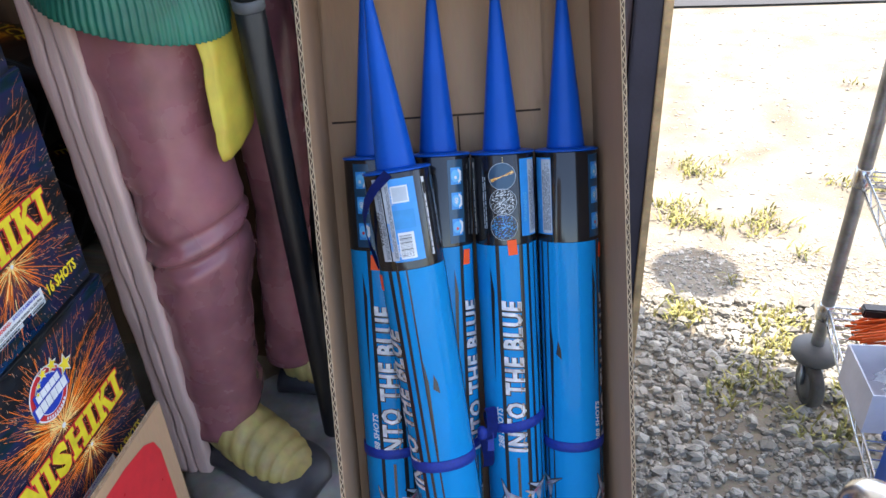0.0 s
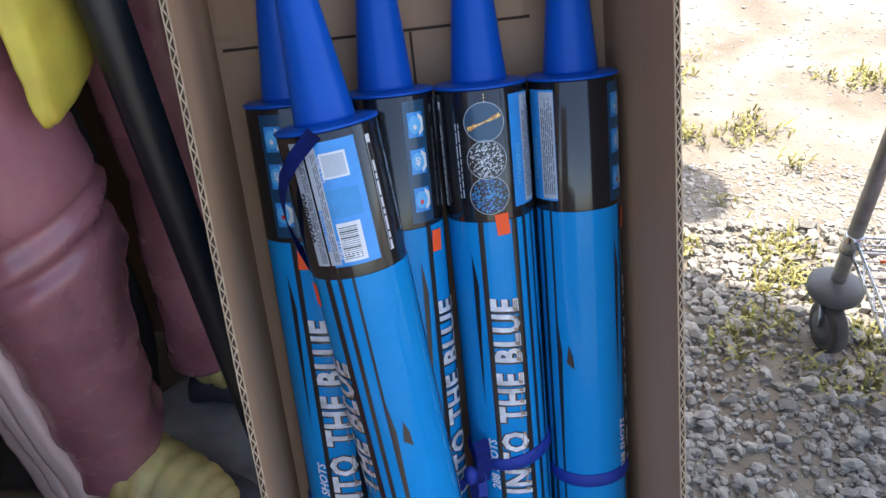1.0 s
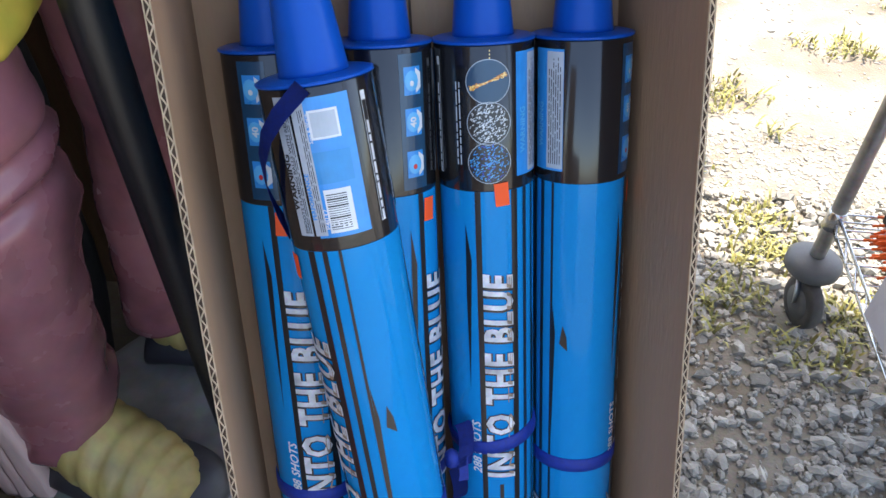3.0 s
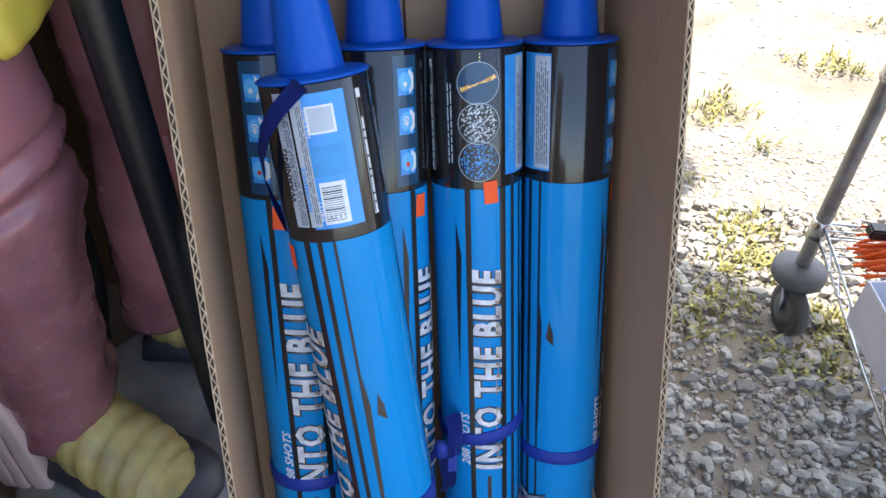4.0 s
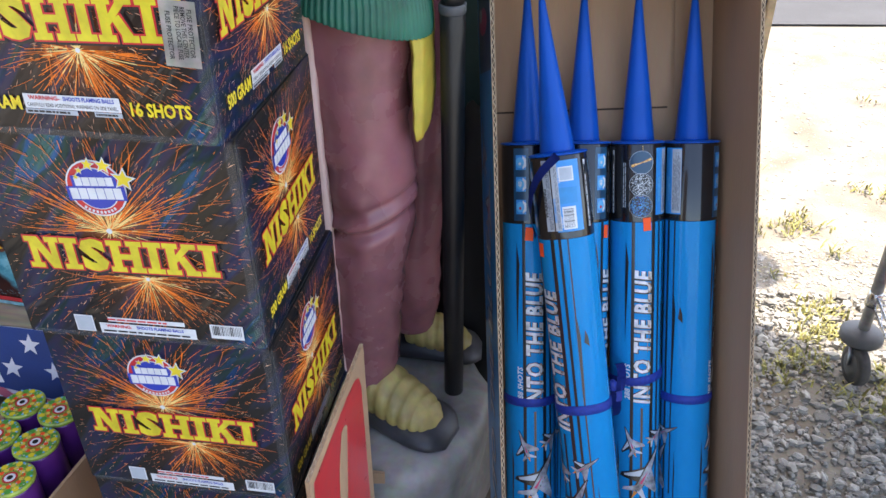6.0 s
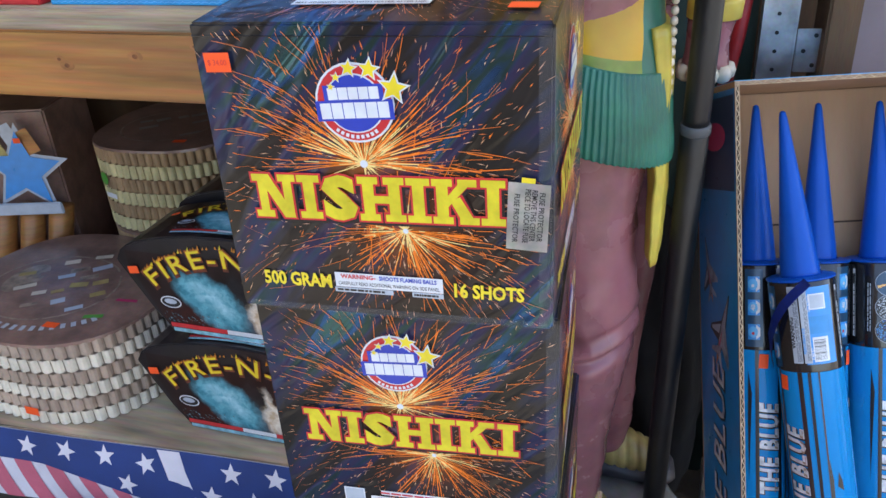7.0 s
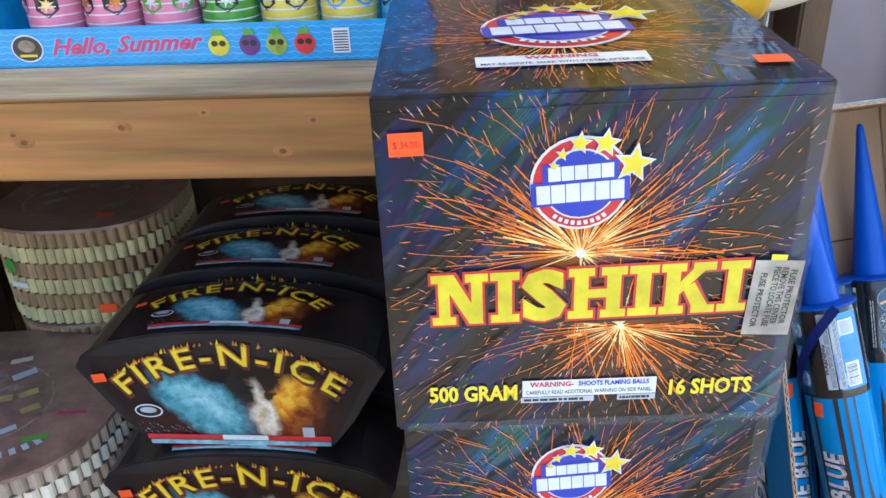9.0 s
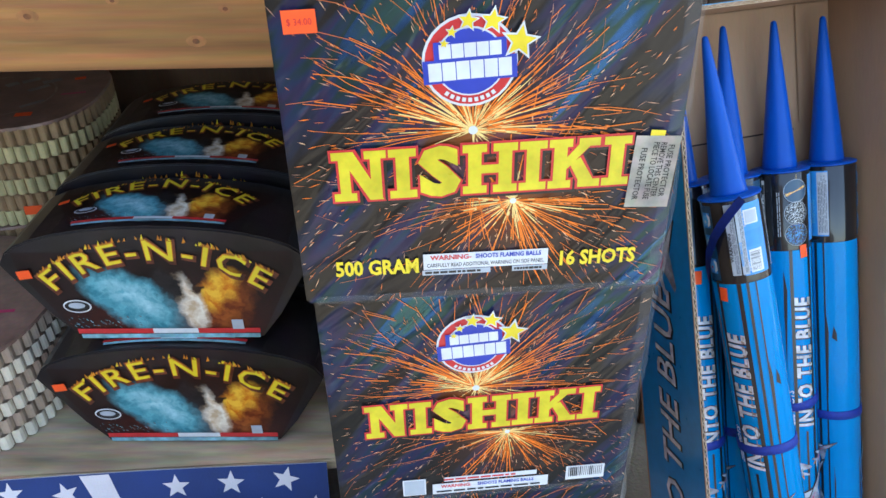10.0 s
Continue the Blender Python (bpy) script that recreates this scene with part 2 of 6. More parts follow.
def spark_card():
    """Black holographic card with a printed orange burst under clear film; its iridescent diagonal bands are painted
    in.
    """
    m = mat("black_spark_card", (0.012, 0.012, 0.013), 0.20, vary=0.3, scale=14, bump=0.40, grain=13, coat=0.45, spec=0.30)
    nt = m.node_tree
    n, l = nt.nodes, nt.links
    bsdf = n["Principled BSDF"]
    base = bsdf.inputs["Base Color"].links[0].from_socket
    tc, mp = n.new("ShaderNodeTexCoord"), n.new("ShaderNodeMapping")
    mp.inputs["Rotation"].default_value = (0, radians(48), 0)
    l.new(tc.outputs["Object"], mp.inputs[0])
    wave = n.new("ShaderNodeTexNoise")
    wave.inputs["Scale"].default_value, wave.inputs["Detail"].default_value = 1.0, 3
    sc = n.new("ShaderNodeVectorMath")
    sc.operation = "MULTIPLY"
    sc.inputs[1].default_value = (3, 3, 26)
    l.new(mp.outputs[0], sc.inputs[0])
    l.new(sc.outputs[0], wave.inputs["Vector"])
    # blue, violet and green reflections painted into the base colour as bands
    cr = n.new("ShaderNodeValToRGB")
    e = cr.color_ramp.elements
    e[0].position, e[0].color = 0.47, (0.0, 0.0, 0.0, 1)
    e[1].position, e[1].color = 0.80, (0.03, 0.03, 0.05, 1)
    for p, c in ((0.50, (0.003, 0.010, 0.030)), (0.525, (0.014, 0.010, 0.055)), (0.55, (0.006, 0.028, 0.090)), (0.58, (0.010, 0.050, 0.040)), (0.61, (0.012, 0.09, 0.32)), (0.645, (0.03, 0.12, 0.13)), (0.69, (0.06, 0.04, 0.15))):
        k = e.new(p)
        k.color = (*c, 1)
    shine = n.new("ShaderNodeMapRange")
    shine.inputs[1].default_value, shine.inputs[2].default_value, shine.inputs[4].default_value = 0.48, 0.60, 0.92
    l.new(wave.outputs[0], shine.inputs[0])
    l.new(shine.outputs[0], bsdf.inputs["Metallic"])
    # creases of the shrink film run with the bands and catch the light
    fold, fs2, crease = n.new("ShaderNodeTexNoise"), n.new("ShaderNodeVectorMath"), n.new("ShaderNodeBump")
    fs2.operation = "MULTIPLY"
    fs2.inputs[1].default_value = (9, 9, 38)
    l.new(mp.outputs[0], fs2.inputs[0])
    l.new(fs2.outputs[0], fold.inputs["Vector"])
    fold.inputs["Scale"].default_value, fold.inputs["Detail"].default_value = 1.0, 2
    fold.inputs["Distortion"].default_value = 1.2
    crease.inputs["Strength"].default_value, crease.inputs["Distance"].default_value = 0.55, 0.006
    l.new(fold.outputs[0], crease.inputs["Height"])
    l.new(bsdf.inputs["Normal"].links[0].from_socket, crease.inputs["Normal"])
    l.new(crease.outputs[0], bsdf.inputs["Normal"])
    l.new(crease.outputs[0], bsdf.inputs["Coat Normal"])
    bsdf.inputs["Coat Roughness"].default_value = 0.28
    l.new(wave.outputs[0], cr.inputs[0])
    add = n.new("ShaderNodeMix")
    add.data_type, add.blend_type = "RGBA", "ADD"
    add.inputs[0].default_value = 1.0
    l.new(base, add.inputs[6])
    l.new(cr.outputs[0], add.inputs[7])
    last = add.outputs[2]
    # printed orange haze round each burst, on the front and on the side
    for mask, centre in (((1, 0, 1), (0.124, 0, 0.137)), ((0, 1, 1), (0, 0.114, 0.137)), ((1, 0, 1), (0.152, 0, 0.082)), ((0, 1, 1), (0, 0.140, 0.082))):
        vm, vd, fall = n.new("ShaderNodeVectorMath"), n.new("ShaderNodeVectorMath"), n.new("ShaderNodeValToRGB")
        vm.operation, vd.operation = "MULTIPLY", "DISTANCE"
        vm.inputs[1].default_value, vd.inputs[1].default_value = mask, centre
        l.new(tc.outputs["Object"], vm.inputs[0])
        l.new(vm.outputs[0], vd.inputs[0])
        mr = n.new("ShaderNodeMapRange")
        mr.inputs[1].default_value, mr.inputs[2].default_value = 0.0, 0.075
        l.new(vd.outputs["Value"], mr.inputs[0])
        f = fall.color_ramp.elements
        f[0].position, f[0].color = 0.0, (0.26, 0.07, 0.008, 1)
        f[1].position, f[1].color = 1.0, (0, 0, 0, 1)
        for p, c in ((0.25, (0.12, 0.027, 0.003)), (0.55, (0.022, 0.005, 0.001))):
            k = f.new(p)
            k.color = (*c, 1)
        l.new(mr.outputs[0], fall.inputs[0])
        more = n.new("ShaderNodeMix")
        more.data_type, more.blend_type = "RGBA", "ADD"
        more.inputs[0].default_value = 1.0
        l.new(last, more.inputs[6])
        l.new(fall.outputs[0], more.inputs[7])
        last = more.outputs[2]
    l.new(last, bsdf.inputs["Base Color"])
    return m


M["spark_card"] = spark_card()


def fan_picture():
    """Printed picture: an ice wave, a pale figure-of-eight glow and a plume of fire on dark red."""
    m = mat("flame_and_ice_print", (0.028, 0.013, 0.013), 0.32, vary=0.4, scale=14, bump=0.0, coat=0.10, spec=0.3)
    n, l = m.node_tree.nodes, m.node_tree.links
    bsdf = n["Principled BSDF"]
    last = bsdf.inputs["Base Color"].links[0].from_socket
    uv, ns, ad = n.new("ShaderNodeUVMap"), n.new("ShaderNodeTexNoise"), n.new("ShaderNodeMix")
    ns.inputs["Scale"].default_value, ns.inputs["Detail"].default_value = 28, 7
    ns.inputs["Roughness"].default_value = 0.65
    l.new(uv.outputs[0], ns.inputs["Vector"])
    ad.data_type, ad.blend_type = "RGBA", "LINEAR_LIGHT"
    ad.inputs[0].default_value = 0.020
    l.new(uv.outputs[0], ad.inputs[6])
    l.new(ns.outputs[1], ad.inputs[7])
    streak = n.new("ShaderNodeTexNoise")
    streak.inputs["Scale"].default_value, streak.inputs["Detail"].default_value = 75, 5
    l.new(ad.outputs[2], streak.inputs["Vector"])
    for x, y, turn, sx, sy, dim, bright, full in (
            (0.0, 0.030, 0, 0.150, 0.040, (0.05, 0.008, 0.006), (0.10, 0.014, 0.008), 0.1),
            (0.078, 0.052, 60, 0.066, 0.044, (0.16, 0.028, 0.008), (0.38, 0.10, 0.02), 0.30),
            (0.074, 0.074, 50, 0.046, 0.026, (0.66, 0.18, 0.010), (0.92, 0.52, 0.05), 0.5),
            (-0.040, 0.060, -36, 0.080, 0.043, (0.03, 0.20, 0.26), (0.13, 0.42, 0.50), 0.65),
            (-0.036, 0.064, -36, 0.056, 0.024, (0.14, 0.42, 0.50), (0.42, 0.68, 0.74), 0.25),
            (0.036, 0.052, 100, 0.056, 0.020, (0.55, 0.40, 0.25), (0.85, 0.78, 0.66), 0.5),
            (0.012, 0.086, 118, 0.034, 0.018, (0.008, 0.008, 0.009), (0.02, 0.018, 0.02), 0.6),
            (0.050, 0.078, 20, 0.012, 0.006, (0.02, 0.012, 0.01), (0.05, 0.02, 0.01), 0.6)):
        mp, ln, mr = n.new("ShaderNodeMapping"), n.new("ShaderNodeVectorMath"), n.new("ShaderNodeMapRange")
        mp.vector_type = "TEXTURE"
        mp.inputs[1].default_value, mp.inputs[2].default_value, mp.inputs[3].default_value = (x, y, 0), (0, 0, radians(turn)), (sx, sy, 1)
        ln.operation = "LENGTH"
        l.new(ad.outputs[2], mp.inputs[0])
        l.new(mp.outputs[0], ln.inputs[0])
        mr.inputs[1].default_value, mr.inputs[2].default_value = 1.0, full
        l.new(ln.outputs["Value"], mr.inputs[0])
        tint, mix, st = n.new("ShaderNodeMix"), n.new("ShaderNodeMix"), n.new("ShaderNodeMapRange")
        tint.data_type = mix.data_type = "RGBA"
        st.inputs[1].default_value, st.inputs[2].default_value = 0.35, 0.65
        l.new(streak.outputs[0], st.inputs[0])
        l.new(st.outputs[0], tint.inputs[0])
        tint.inputs[6].default_value, tint.inputs[7].default_value = (*dim, 1), (*bright, 1)
        l.new(mr.outputs[0], mix.inputs[0])
        l.new(last, mix.inputs[6])
        l.new(tint.outputs[2], mix.inputs[7])
        last = mix.outputs[2]
    l.new(last, bsdf.inputs["Base Color"])
    return m


M["fan_picture"] = fan_picture()


# ---------------------------------------------------------------- mesh helpers
def empty(name, m=None):
    ob = new(name)
    ob.empty_display_size = 0.05
    if m is not None:
        ob.matrix_basis = m
    return ob


def part(name, bm, material, parent=None, label="", smooth=False):
    me = bpy.data.meshes.new(name)
    bm.to_mesh(me)
    bm.free()
    for x in material if isinstance(material, (list, tuple)) else [material]:
        me.materials.append(x)
    if smooth:
        me.polygons.foreach_set("use_smooth", [True] * len(me.polygons))
    ob = new(name, me)
    ob.parent = parent
    return tagged(ob, label)


def raw(name, verts, faces, material, parent=None, label="", smooth=False, index=None):
    me = bpy.data.meshes.new(name)
    me.from_pydata(verts, [], faces)
    for x in material if isinstance(material, (list, tuple)) else [material]:
        me.materials.append(x)
    if index is not None:
        me.polygons.foreach_set("material_index", index)
    if smooth:
        me.polygons.foreach_set("use_smooth", [True] * len(me.polygons))
    me.update()
    ob = new(name, me)
    ob.parent = parent
    return tagged(ob, label)


def block(x0, x1, y0, y1, z0, z1, bevel=0.0, seg=2, bm=None):
    b = bmesh.new()
    r = bmesh.ops.create_cube(b, size=1.0)
    bmesh.ops.scale(b, vec=(x1 - x0, y1 - y0, z1 - z0), verts=r["verts"])
    bmesh.ops.translate(b, vec=((x0 + x1) / 2, (y0 + y1) / 2, (z0 + z1) / 2), verts=r["verts"])
    if bevel:
        bmesh.ops.bevel(b, geom=b.edges[:], offset=bevel, segments=seg, affect="EDGES")
    return join(bm, b)


def join(bm, b):
    if bm is None:
        return b
    me = bpy.data.meshes.new("t")
    b.to_mesh(me)
    b.free()
    bm.from_mesh(me)
    bpy.data.meshes.remove(me)
    return bm


def lathe(profile, seg=40, bm=None, m=None):
    """A turned body from (radius, height) rows."""
    bm = bm or bmesh.new()
    rings = []
    for r, z in profile:
        ring = []
        for i in range(seg):
            a = 2 * math.pi * i / seg
            v = Vector((r * math.cos(a), r * math.sin(a), z))
            ring.append(bm.verts.new(m @ v if m else v))
        rings.append(ring)
    for a, b in zip(rings, rings[1:]):
        for i in range(seg):
            bm.faces.new((a[i], a[(i + 1) % seg], b[(i + 1) % seg], b[i]))
    bm.faces.new(rings[0][::-1])
    bm.faces.new(rings[-1])
    return bm


def tube(points, r, seg=8, bm=None, closed=False, flat=1.0):
    """A round bar along points; r may be a list."""
    bm = bm or bmesh.new()
    pts = [Vector(p) for p in points]
    n = len(pts)
    rings, side = [], None
    for i, p in enumerate(pts):
        d = (pts[(i + 1) % n] - pts[i - 1]) if closed else (pts[min(i + 1, n - 1)] - pts[max(i - 1, 0)])
        d.normalize()
        if side is None:
            side = d.orthogonal().normalized()
        side = (side - d * side.dot(d)).normalized()
        up = d.cross(side)
        q = r[i] if isinstance(r, (list, tuple)) else r
        rings.append([bm.verts.new(p + side * q * math.cos(2 * math.pi * k / seg) + up * q * flat * math.sin(2 * math.pi * k / seg)) for k in range(seg)])
    last = n if closed else n - 1
    for i in range(last):
        a, b = rings[i], rings[(i + 1) % n]
        for k in range(seg):
            bm.faces.new((a[k], a[(k + 1) % seg], b[(k + 1) % seg], b[k]))
    if not closed:
        bm.faces.new(rings[0][::-1])
        bm.faces.new(rings[-1])
    return bm


TEXTS = {}


def glyphs(s, size=1.0, bold=0.0, shear=0.0, gap=1.0):
    """Vertices and faces of a word in the built-in font, centred on the origin."""
    key = (s, bold, shear, gap)
    if key not in TEXTS:
        cu = bpy.data.curves.new("t", "FONT")
        cu.body, cu.size, cu.offset, cu.shear, cu.resolution_u = s, 1.0, bold, shear, 2
        cu.space_character = gap
        cu.align_x, cu.align_y = "CENTER", "CENTER"
        ob = new("t", cu)
        me = bpy.data.meshes.new_from_object(ob.evaluated_get(bpy.context.evaluated_depsgraph_get()))
        vs = [(v.co.x, v.co.y) for v in me.vertices]
        fs = [tuple(p.vertices) for p in me.polygons]
        bpy.data.objects.remove(ob)
        bpy.data.curves.remove(cu)
        bpy.data.meshes.remove(me)
        xs, ys = [v[0] for v in vs], [v[1] for v in vs]
        cx, cy = (min(xs) + max(xs)) / 2, (min(ys) + max(ys)) / 2
        w, h = max(xs) - min(xs), max(ys) - min(ys)
        TEXTS[key] = ([((x - cx), (y - cy)) for x, y in vs], fs, w, h)
    return TEXTS[key]


def narrow(vs, fs, most):
    """Cuts faces into triangles no wider than most across, so that they can bend round a tube."""
    vs, done = list(vs), []
    todo = [(f[0], f[i], f[i + 1]) for f in fs for i in range(1, len(f) - 1)]
    mids = {}
    while todo:
        t = todo.pop()
        w, i = max((abs(vs[t[k]][0] - vs[t[(k + 1) % 3]][0]), k) for k in range(3))
        if w <= most:
            done.append(t)
            continue
        a, b, c = t[i], t[(i + 1) % 3], t[(i + 2) % 3]
        key = (min(a, b), max(a, b))
        if key not in mids:
            mids[key] = len(vs)
            vs.append(tuple((p + q) / 2 for p, q in zip(vs[a], vs[b])))
        m = mids[key]
        todo += [(a, m, c), (m, b, c)]
    return vs, done


class Art:
    """Printed artwork: flat shapes by part name, ink and layer, laid on a surface."""

    def __init__(self):
        self.d = {}
        self.n = 0

    def add(self, name, ink_name, layer, vs, fs):
        v, f = self.d.setdefault((name, ink_name, layer), ([], []))
        k = len(v)
        self.n = (self.n + 1) % 40
        v.extend((p[0], p[1], self.n * 0.000006) for p in vs)
        f.extend(tuple(i + k for i in q) for q in fs)

    def poly(self, name, ink_name, layer, pts):
        self.add(name, ink_name, layer, pts, [tuple(range(len(pts)))])

    def rect(self, name, ink_name, layer, x, y, w, h, turn=0.0, cells=1):
        c, s = math.cos(radians(turn)), math.sin(radians(turn))
        for i in range(cells):
            a, b = -w / 2 + w * i / cells, -w / 2 + w * (i + 1) / cells
            self.poly(name, ink_name, layer, [(x + u * c - v * s, y + u * s + v * c) for u, v in ((a, -h / 2), (b, -h / 2), (b, h / 2), (a, h / 2))])

    def disc(self, name, ink_name, layer, x, y, rx, ry=None, seg=28, inner=0.0):
        ry = rx if ry is None else ry
        pts = [(math.cos(2 * math.pi * i / seg), math.sin(2 * math.pi * i / seg)) for i in range(seg)]
        if inner:
            vs = [(x + rx * a, y + ry * b) for a, b in pts] + [(x + (rx - inner) * a, y + (ry - inner) * b) for a, b in pts]
            self.add(name, ink_name, layer, vs, [(i, (i + 1) % seg, seg + (i + 1) % seg, seg + i) for i in range(seg)])
        else:
            self.poly(name, ink_name, layer, [(x + rx * a, y + ry * b) for a, b in pts])

    def star(self, name, ink_name, layer, x, y, r, turn=0.0, inner=0.45, points=5):
        self.poly(name, ink_name, layer, [(x + (r if i % 2 == 0 else r * inner) * math.sin(math.pi * i / points + turn), y + (r if i % 2 == 0 else r * inner) * math.cos(math.pi * i / points + turn)) for i in range(2 * points)])

    def word(self, name, ink_name, layer, s, x, y, w, h, turn=0.0, bold=0.0, shear=0.0, bend=None, gap=1.0):
        """The word fitted into w by h, centred on (x, y)."""
        vs, fs, gw, gh = glyphs(s, 1.0, bold, shear, gap)
        c, q = math.cos(radians(turn)), math.sin(radians(turn))
        pts = []
        for a, b in vs:
            u, v = a * w / gw, b * h / gh
            if bend:
                u, v = bend(u, v)
            pts.append((x + u * c - v * q, y + u * q + v * c))
        self.add(name, ink_name, layer, pts, fs)

    def bars(self, name, ink_name, layer, x, y, w, h, rows, turn=0.0, seed=1, fill=0.5):
        """Small print that cannot be read: rows of short bars."""
        rng = random.Random(seed)
        c, q = math.cos(radians(turn)), math.sin(radians(turn))
        for k in range(rows):
            v = h / 2 - h * (k + 0.5) / rows
            u, stop = -w / 2, w / 2 * rng.uniform(0.7, 1.0)
            while u < stop:
                d = min(w * rng.uniform(0.05, 0.16), stop - u)
                self.rect(name, ink_name, layer, x + (u + d / 2) * c - v * q, y + (u + d / 2) * q + v * c, d, h / rows * fill, turn)
                u += d + w * 0.02

    def emit(self, parent, fn, step=0.00035, labels=None, split=0.0):
        for (name, ink_name, layer), (vs, fs) in self.d.items():
            if split:
                vs, fs = narrow(vs, fs, split)
            name = name.split("#")[0]
            ob = raw(name, [fn(x, y, layer * step + lift) for x, y, lift in vs], fs, M[ink_name], parent, (labels or {}).get(name, ""))
            ob.visible_shadow = False
            if name not in ("price_sticker", "warning_label", "fuse_label", "paper_label", "knot", "star"):
                tagged(ob, kind="stuff")


def badge(a, x, y, r, layer=2, squash=1.0):
    """The round maker's mark as plain shapes: red ring, blue disc, white bars, yellow stars."""
    a.disc("badge", "white", layer, x, y, r * 1.06, r * 1.06 * squash)
    a.disc("badge", "red", layer + 1, x, y, r, r * squash)
    a.disc("badge", "white", layer + 2, x, y, r * 0.79, r * 0.79 * squash)
    a.disc("badge", "logoblue", layer + 3, x, y, r * 0.75, r * 0.75 * squash)
    rng = random.Random(5)
    for row, (yy, w, hh, n) in enumerate(((0.28, 1.38, 0.32, 5), (-0.17, 1.86, 0.42, 6))):
        a.rect("badge", "logoblue", layer + 4, x, y + r * yy * squash, r * (w + 0.22), r * (hh + 0.12) * squash, 3)
        for i in range(n):
            cx = x + r * w * ((i + 0.5) / n - 0.5)
            yy2 = y + r * (yy + 0.05 * (cx - x) / r) * squash
            a.rect("badge", "white", layer + 5, cx, yy2, r * w / n * 0.93, r * hh * squash, 3)
    for i in range(9):
        b = radians(-126 + i * 9.0)
        a.rect("badge", "white", layer + 4, x + r * 0.885 * math.cos(b), y + r * 0.885 * math.sin(b) * squash, r * 0.085, r * 0.10 * squash, -126 + i * 9.0 + 90)
    for ang, d, s in ((142, 0.72, 0.10), (120, 0.80, 0.12), (93, 0.93, 0.21), (62, 1.03, 0.26), (22, 1.17, 0.36)):
        b = radians(ang)
        px, py = x + r * d * math.cos(b), y + r * d * math.sin(b) * squash
        a.star("badge", "white", layer + 7, px, py, r * s * 1.28, 0.15)
        a.star("badge", "yellow", layer + 8, px, py, r * s, 0.15)


def sparks(a, cx, cy, w, h, seed, n=150, up=True, reach=1.0, layer=1):
    """A printed burst of streaks and loose sparks round (cx, cy), inside the face w by h."""
    rng = random.Random(seed)

    def inside(x, y):
        return 0.002 < x < w - 0.002 and 0.002 < y < h - 0.002

    for i in range(n):
        ang = rng.uniform(-0.15, math.pi + 0.15) if up else rng.uniform(math.pi - 0.1, 2 * math.pi + 0.1)
        if rng.random() < 0.15:
            ang = rng.uniform(0, 2 * math.pi)
        long = rng.random() ** 1.5 * 0.17 * reach + 0.012
        start = rng.random() ** 2 * 0.035 * reach
        curl = rng.uniform(-2.2, 2.2)
        steps = 9
        wd = rng.uniform(0.00016, 0.00056)
        L, R = [], []
        for k in range(steps + 1):
            d = start + long * k / steps
            q = ang + curl * (d * d) * 8
            x, y = cx + d * math.cos(q), cy + d * math.sin(q) - (d * d * 0.5 if up else 0)
            if not inside(x, y):
                break
            t = wd * (1.0 - 0.75 * k / steps)
            L.append((x - t * math.sin(q), y + t * math.cos(q)))
            R.append((x + t * math.sin(q), y - t * math.cos(q)))
        for k in range(len(L) - 1):
            d = start + long * k / steps
            z = d / (0.10 * reach) + rng.uniform(-0.25, 0.25)
            if d > 0.030 * reach and rng.random() < 0.42 + 1.6 * d:
                continue
            a.poly("spark_print", "sp1" if z < 0.08 else "sp2" if z < 0.75 else "sp3", layer, [L[k], R[k], R[k + 1], L[k + 1]])
    for i in range(int(n * 6.0)):
        ang = rng.uniform(0, 2 * math.pi)
        d = (0.03 + abs(rng.gauss(0, 0.095))) * reach
        x, y = cx + d * 1.25 * math.cos(ang), cy + d * math.sin(ang)
        if not inside(x, y):
            continue
        q = ang + rng.gauss(0, 0.22)
        ln, t = rng.uniform(0.0008, 0.0048), rng.uniform(0.00018, 0.00044)
        c, s = math.cos(q), math.sin(q)
        a.poly("spark_print", rng.choice(("sp2", "sp3", "sp3", "sp4", "sp4", "sp5")), layer, [(x - ln * c, y - ln * s), (x + t * s, y - t * c), (x + ln * c, y + ln * s), (x - t * s, y + t * c)])
    for k in range(26):
        q, ln = rng.uniform(0, 2 * math.pi), rng.uniform(0.004, 0.012) * reach
        t = 0.0007
        a.poly("spark_print", "sp1", layer + 1, [(cx + ln * math.cos(q), cy + ln * math.sin(q)), (cx - t * math.sin(q), cy + t * math.cos(q)), (cx + t * math.sin(q), cy - t * math.cos(q))])
    a.disc("spark_print", "white", layer + 2, cx, cy, 0.0022 * reach, seg=12)


# ---------------------------------------------------------------- ground and building
def build_ground():
    s = 60
    g = tagged(raw("ground", [(-s, -s, 0), (s, -s, 0), (s, s, 0), (-s, s, 0)], [(0, 1, 2, 3)], M["gravel"]), "grey crushed gravel ground with sparse weeds", "ground", kind="structure")
    r = [(-40, 4.32), (0.2, 4.30), (0.75, 4.36), (1.4, 4.45), (3, 4.7), (40, 8), (40, 16), (-40, 14)]
    tagged(raw("road", [(x, y, 0.012) for x, y in r], [tuple(range(len(r)))], M["asphalt"]), "grey asphalt road beyond the gravel", "road", kind="structure")


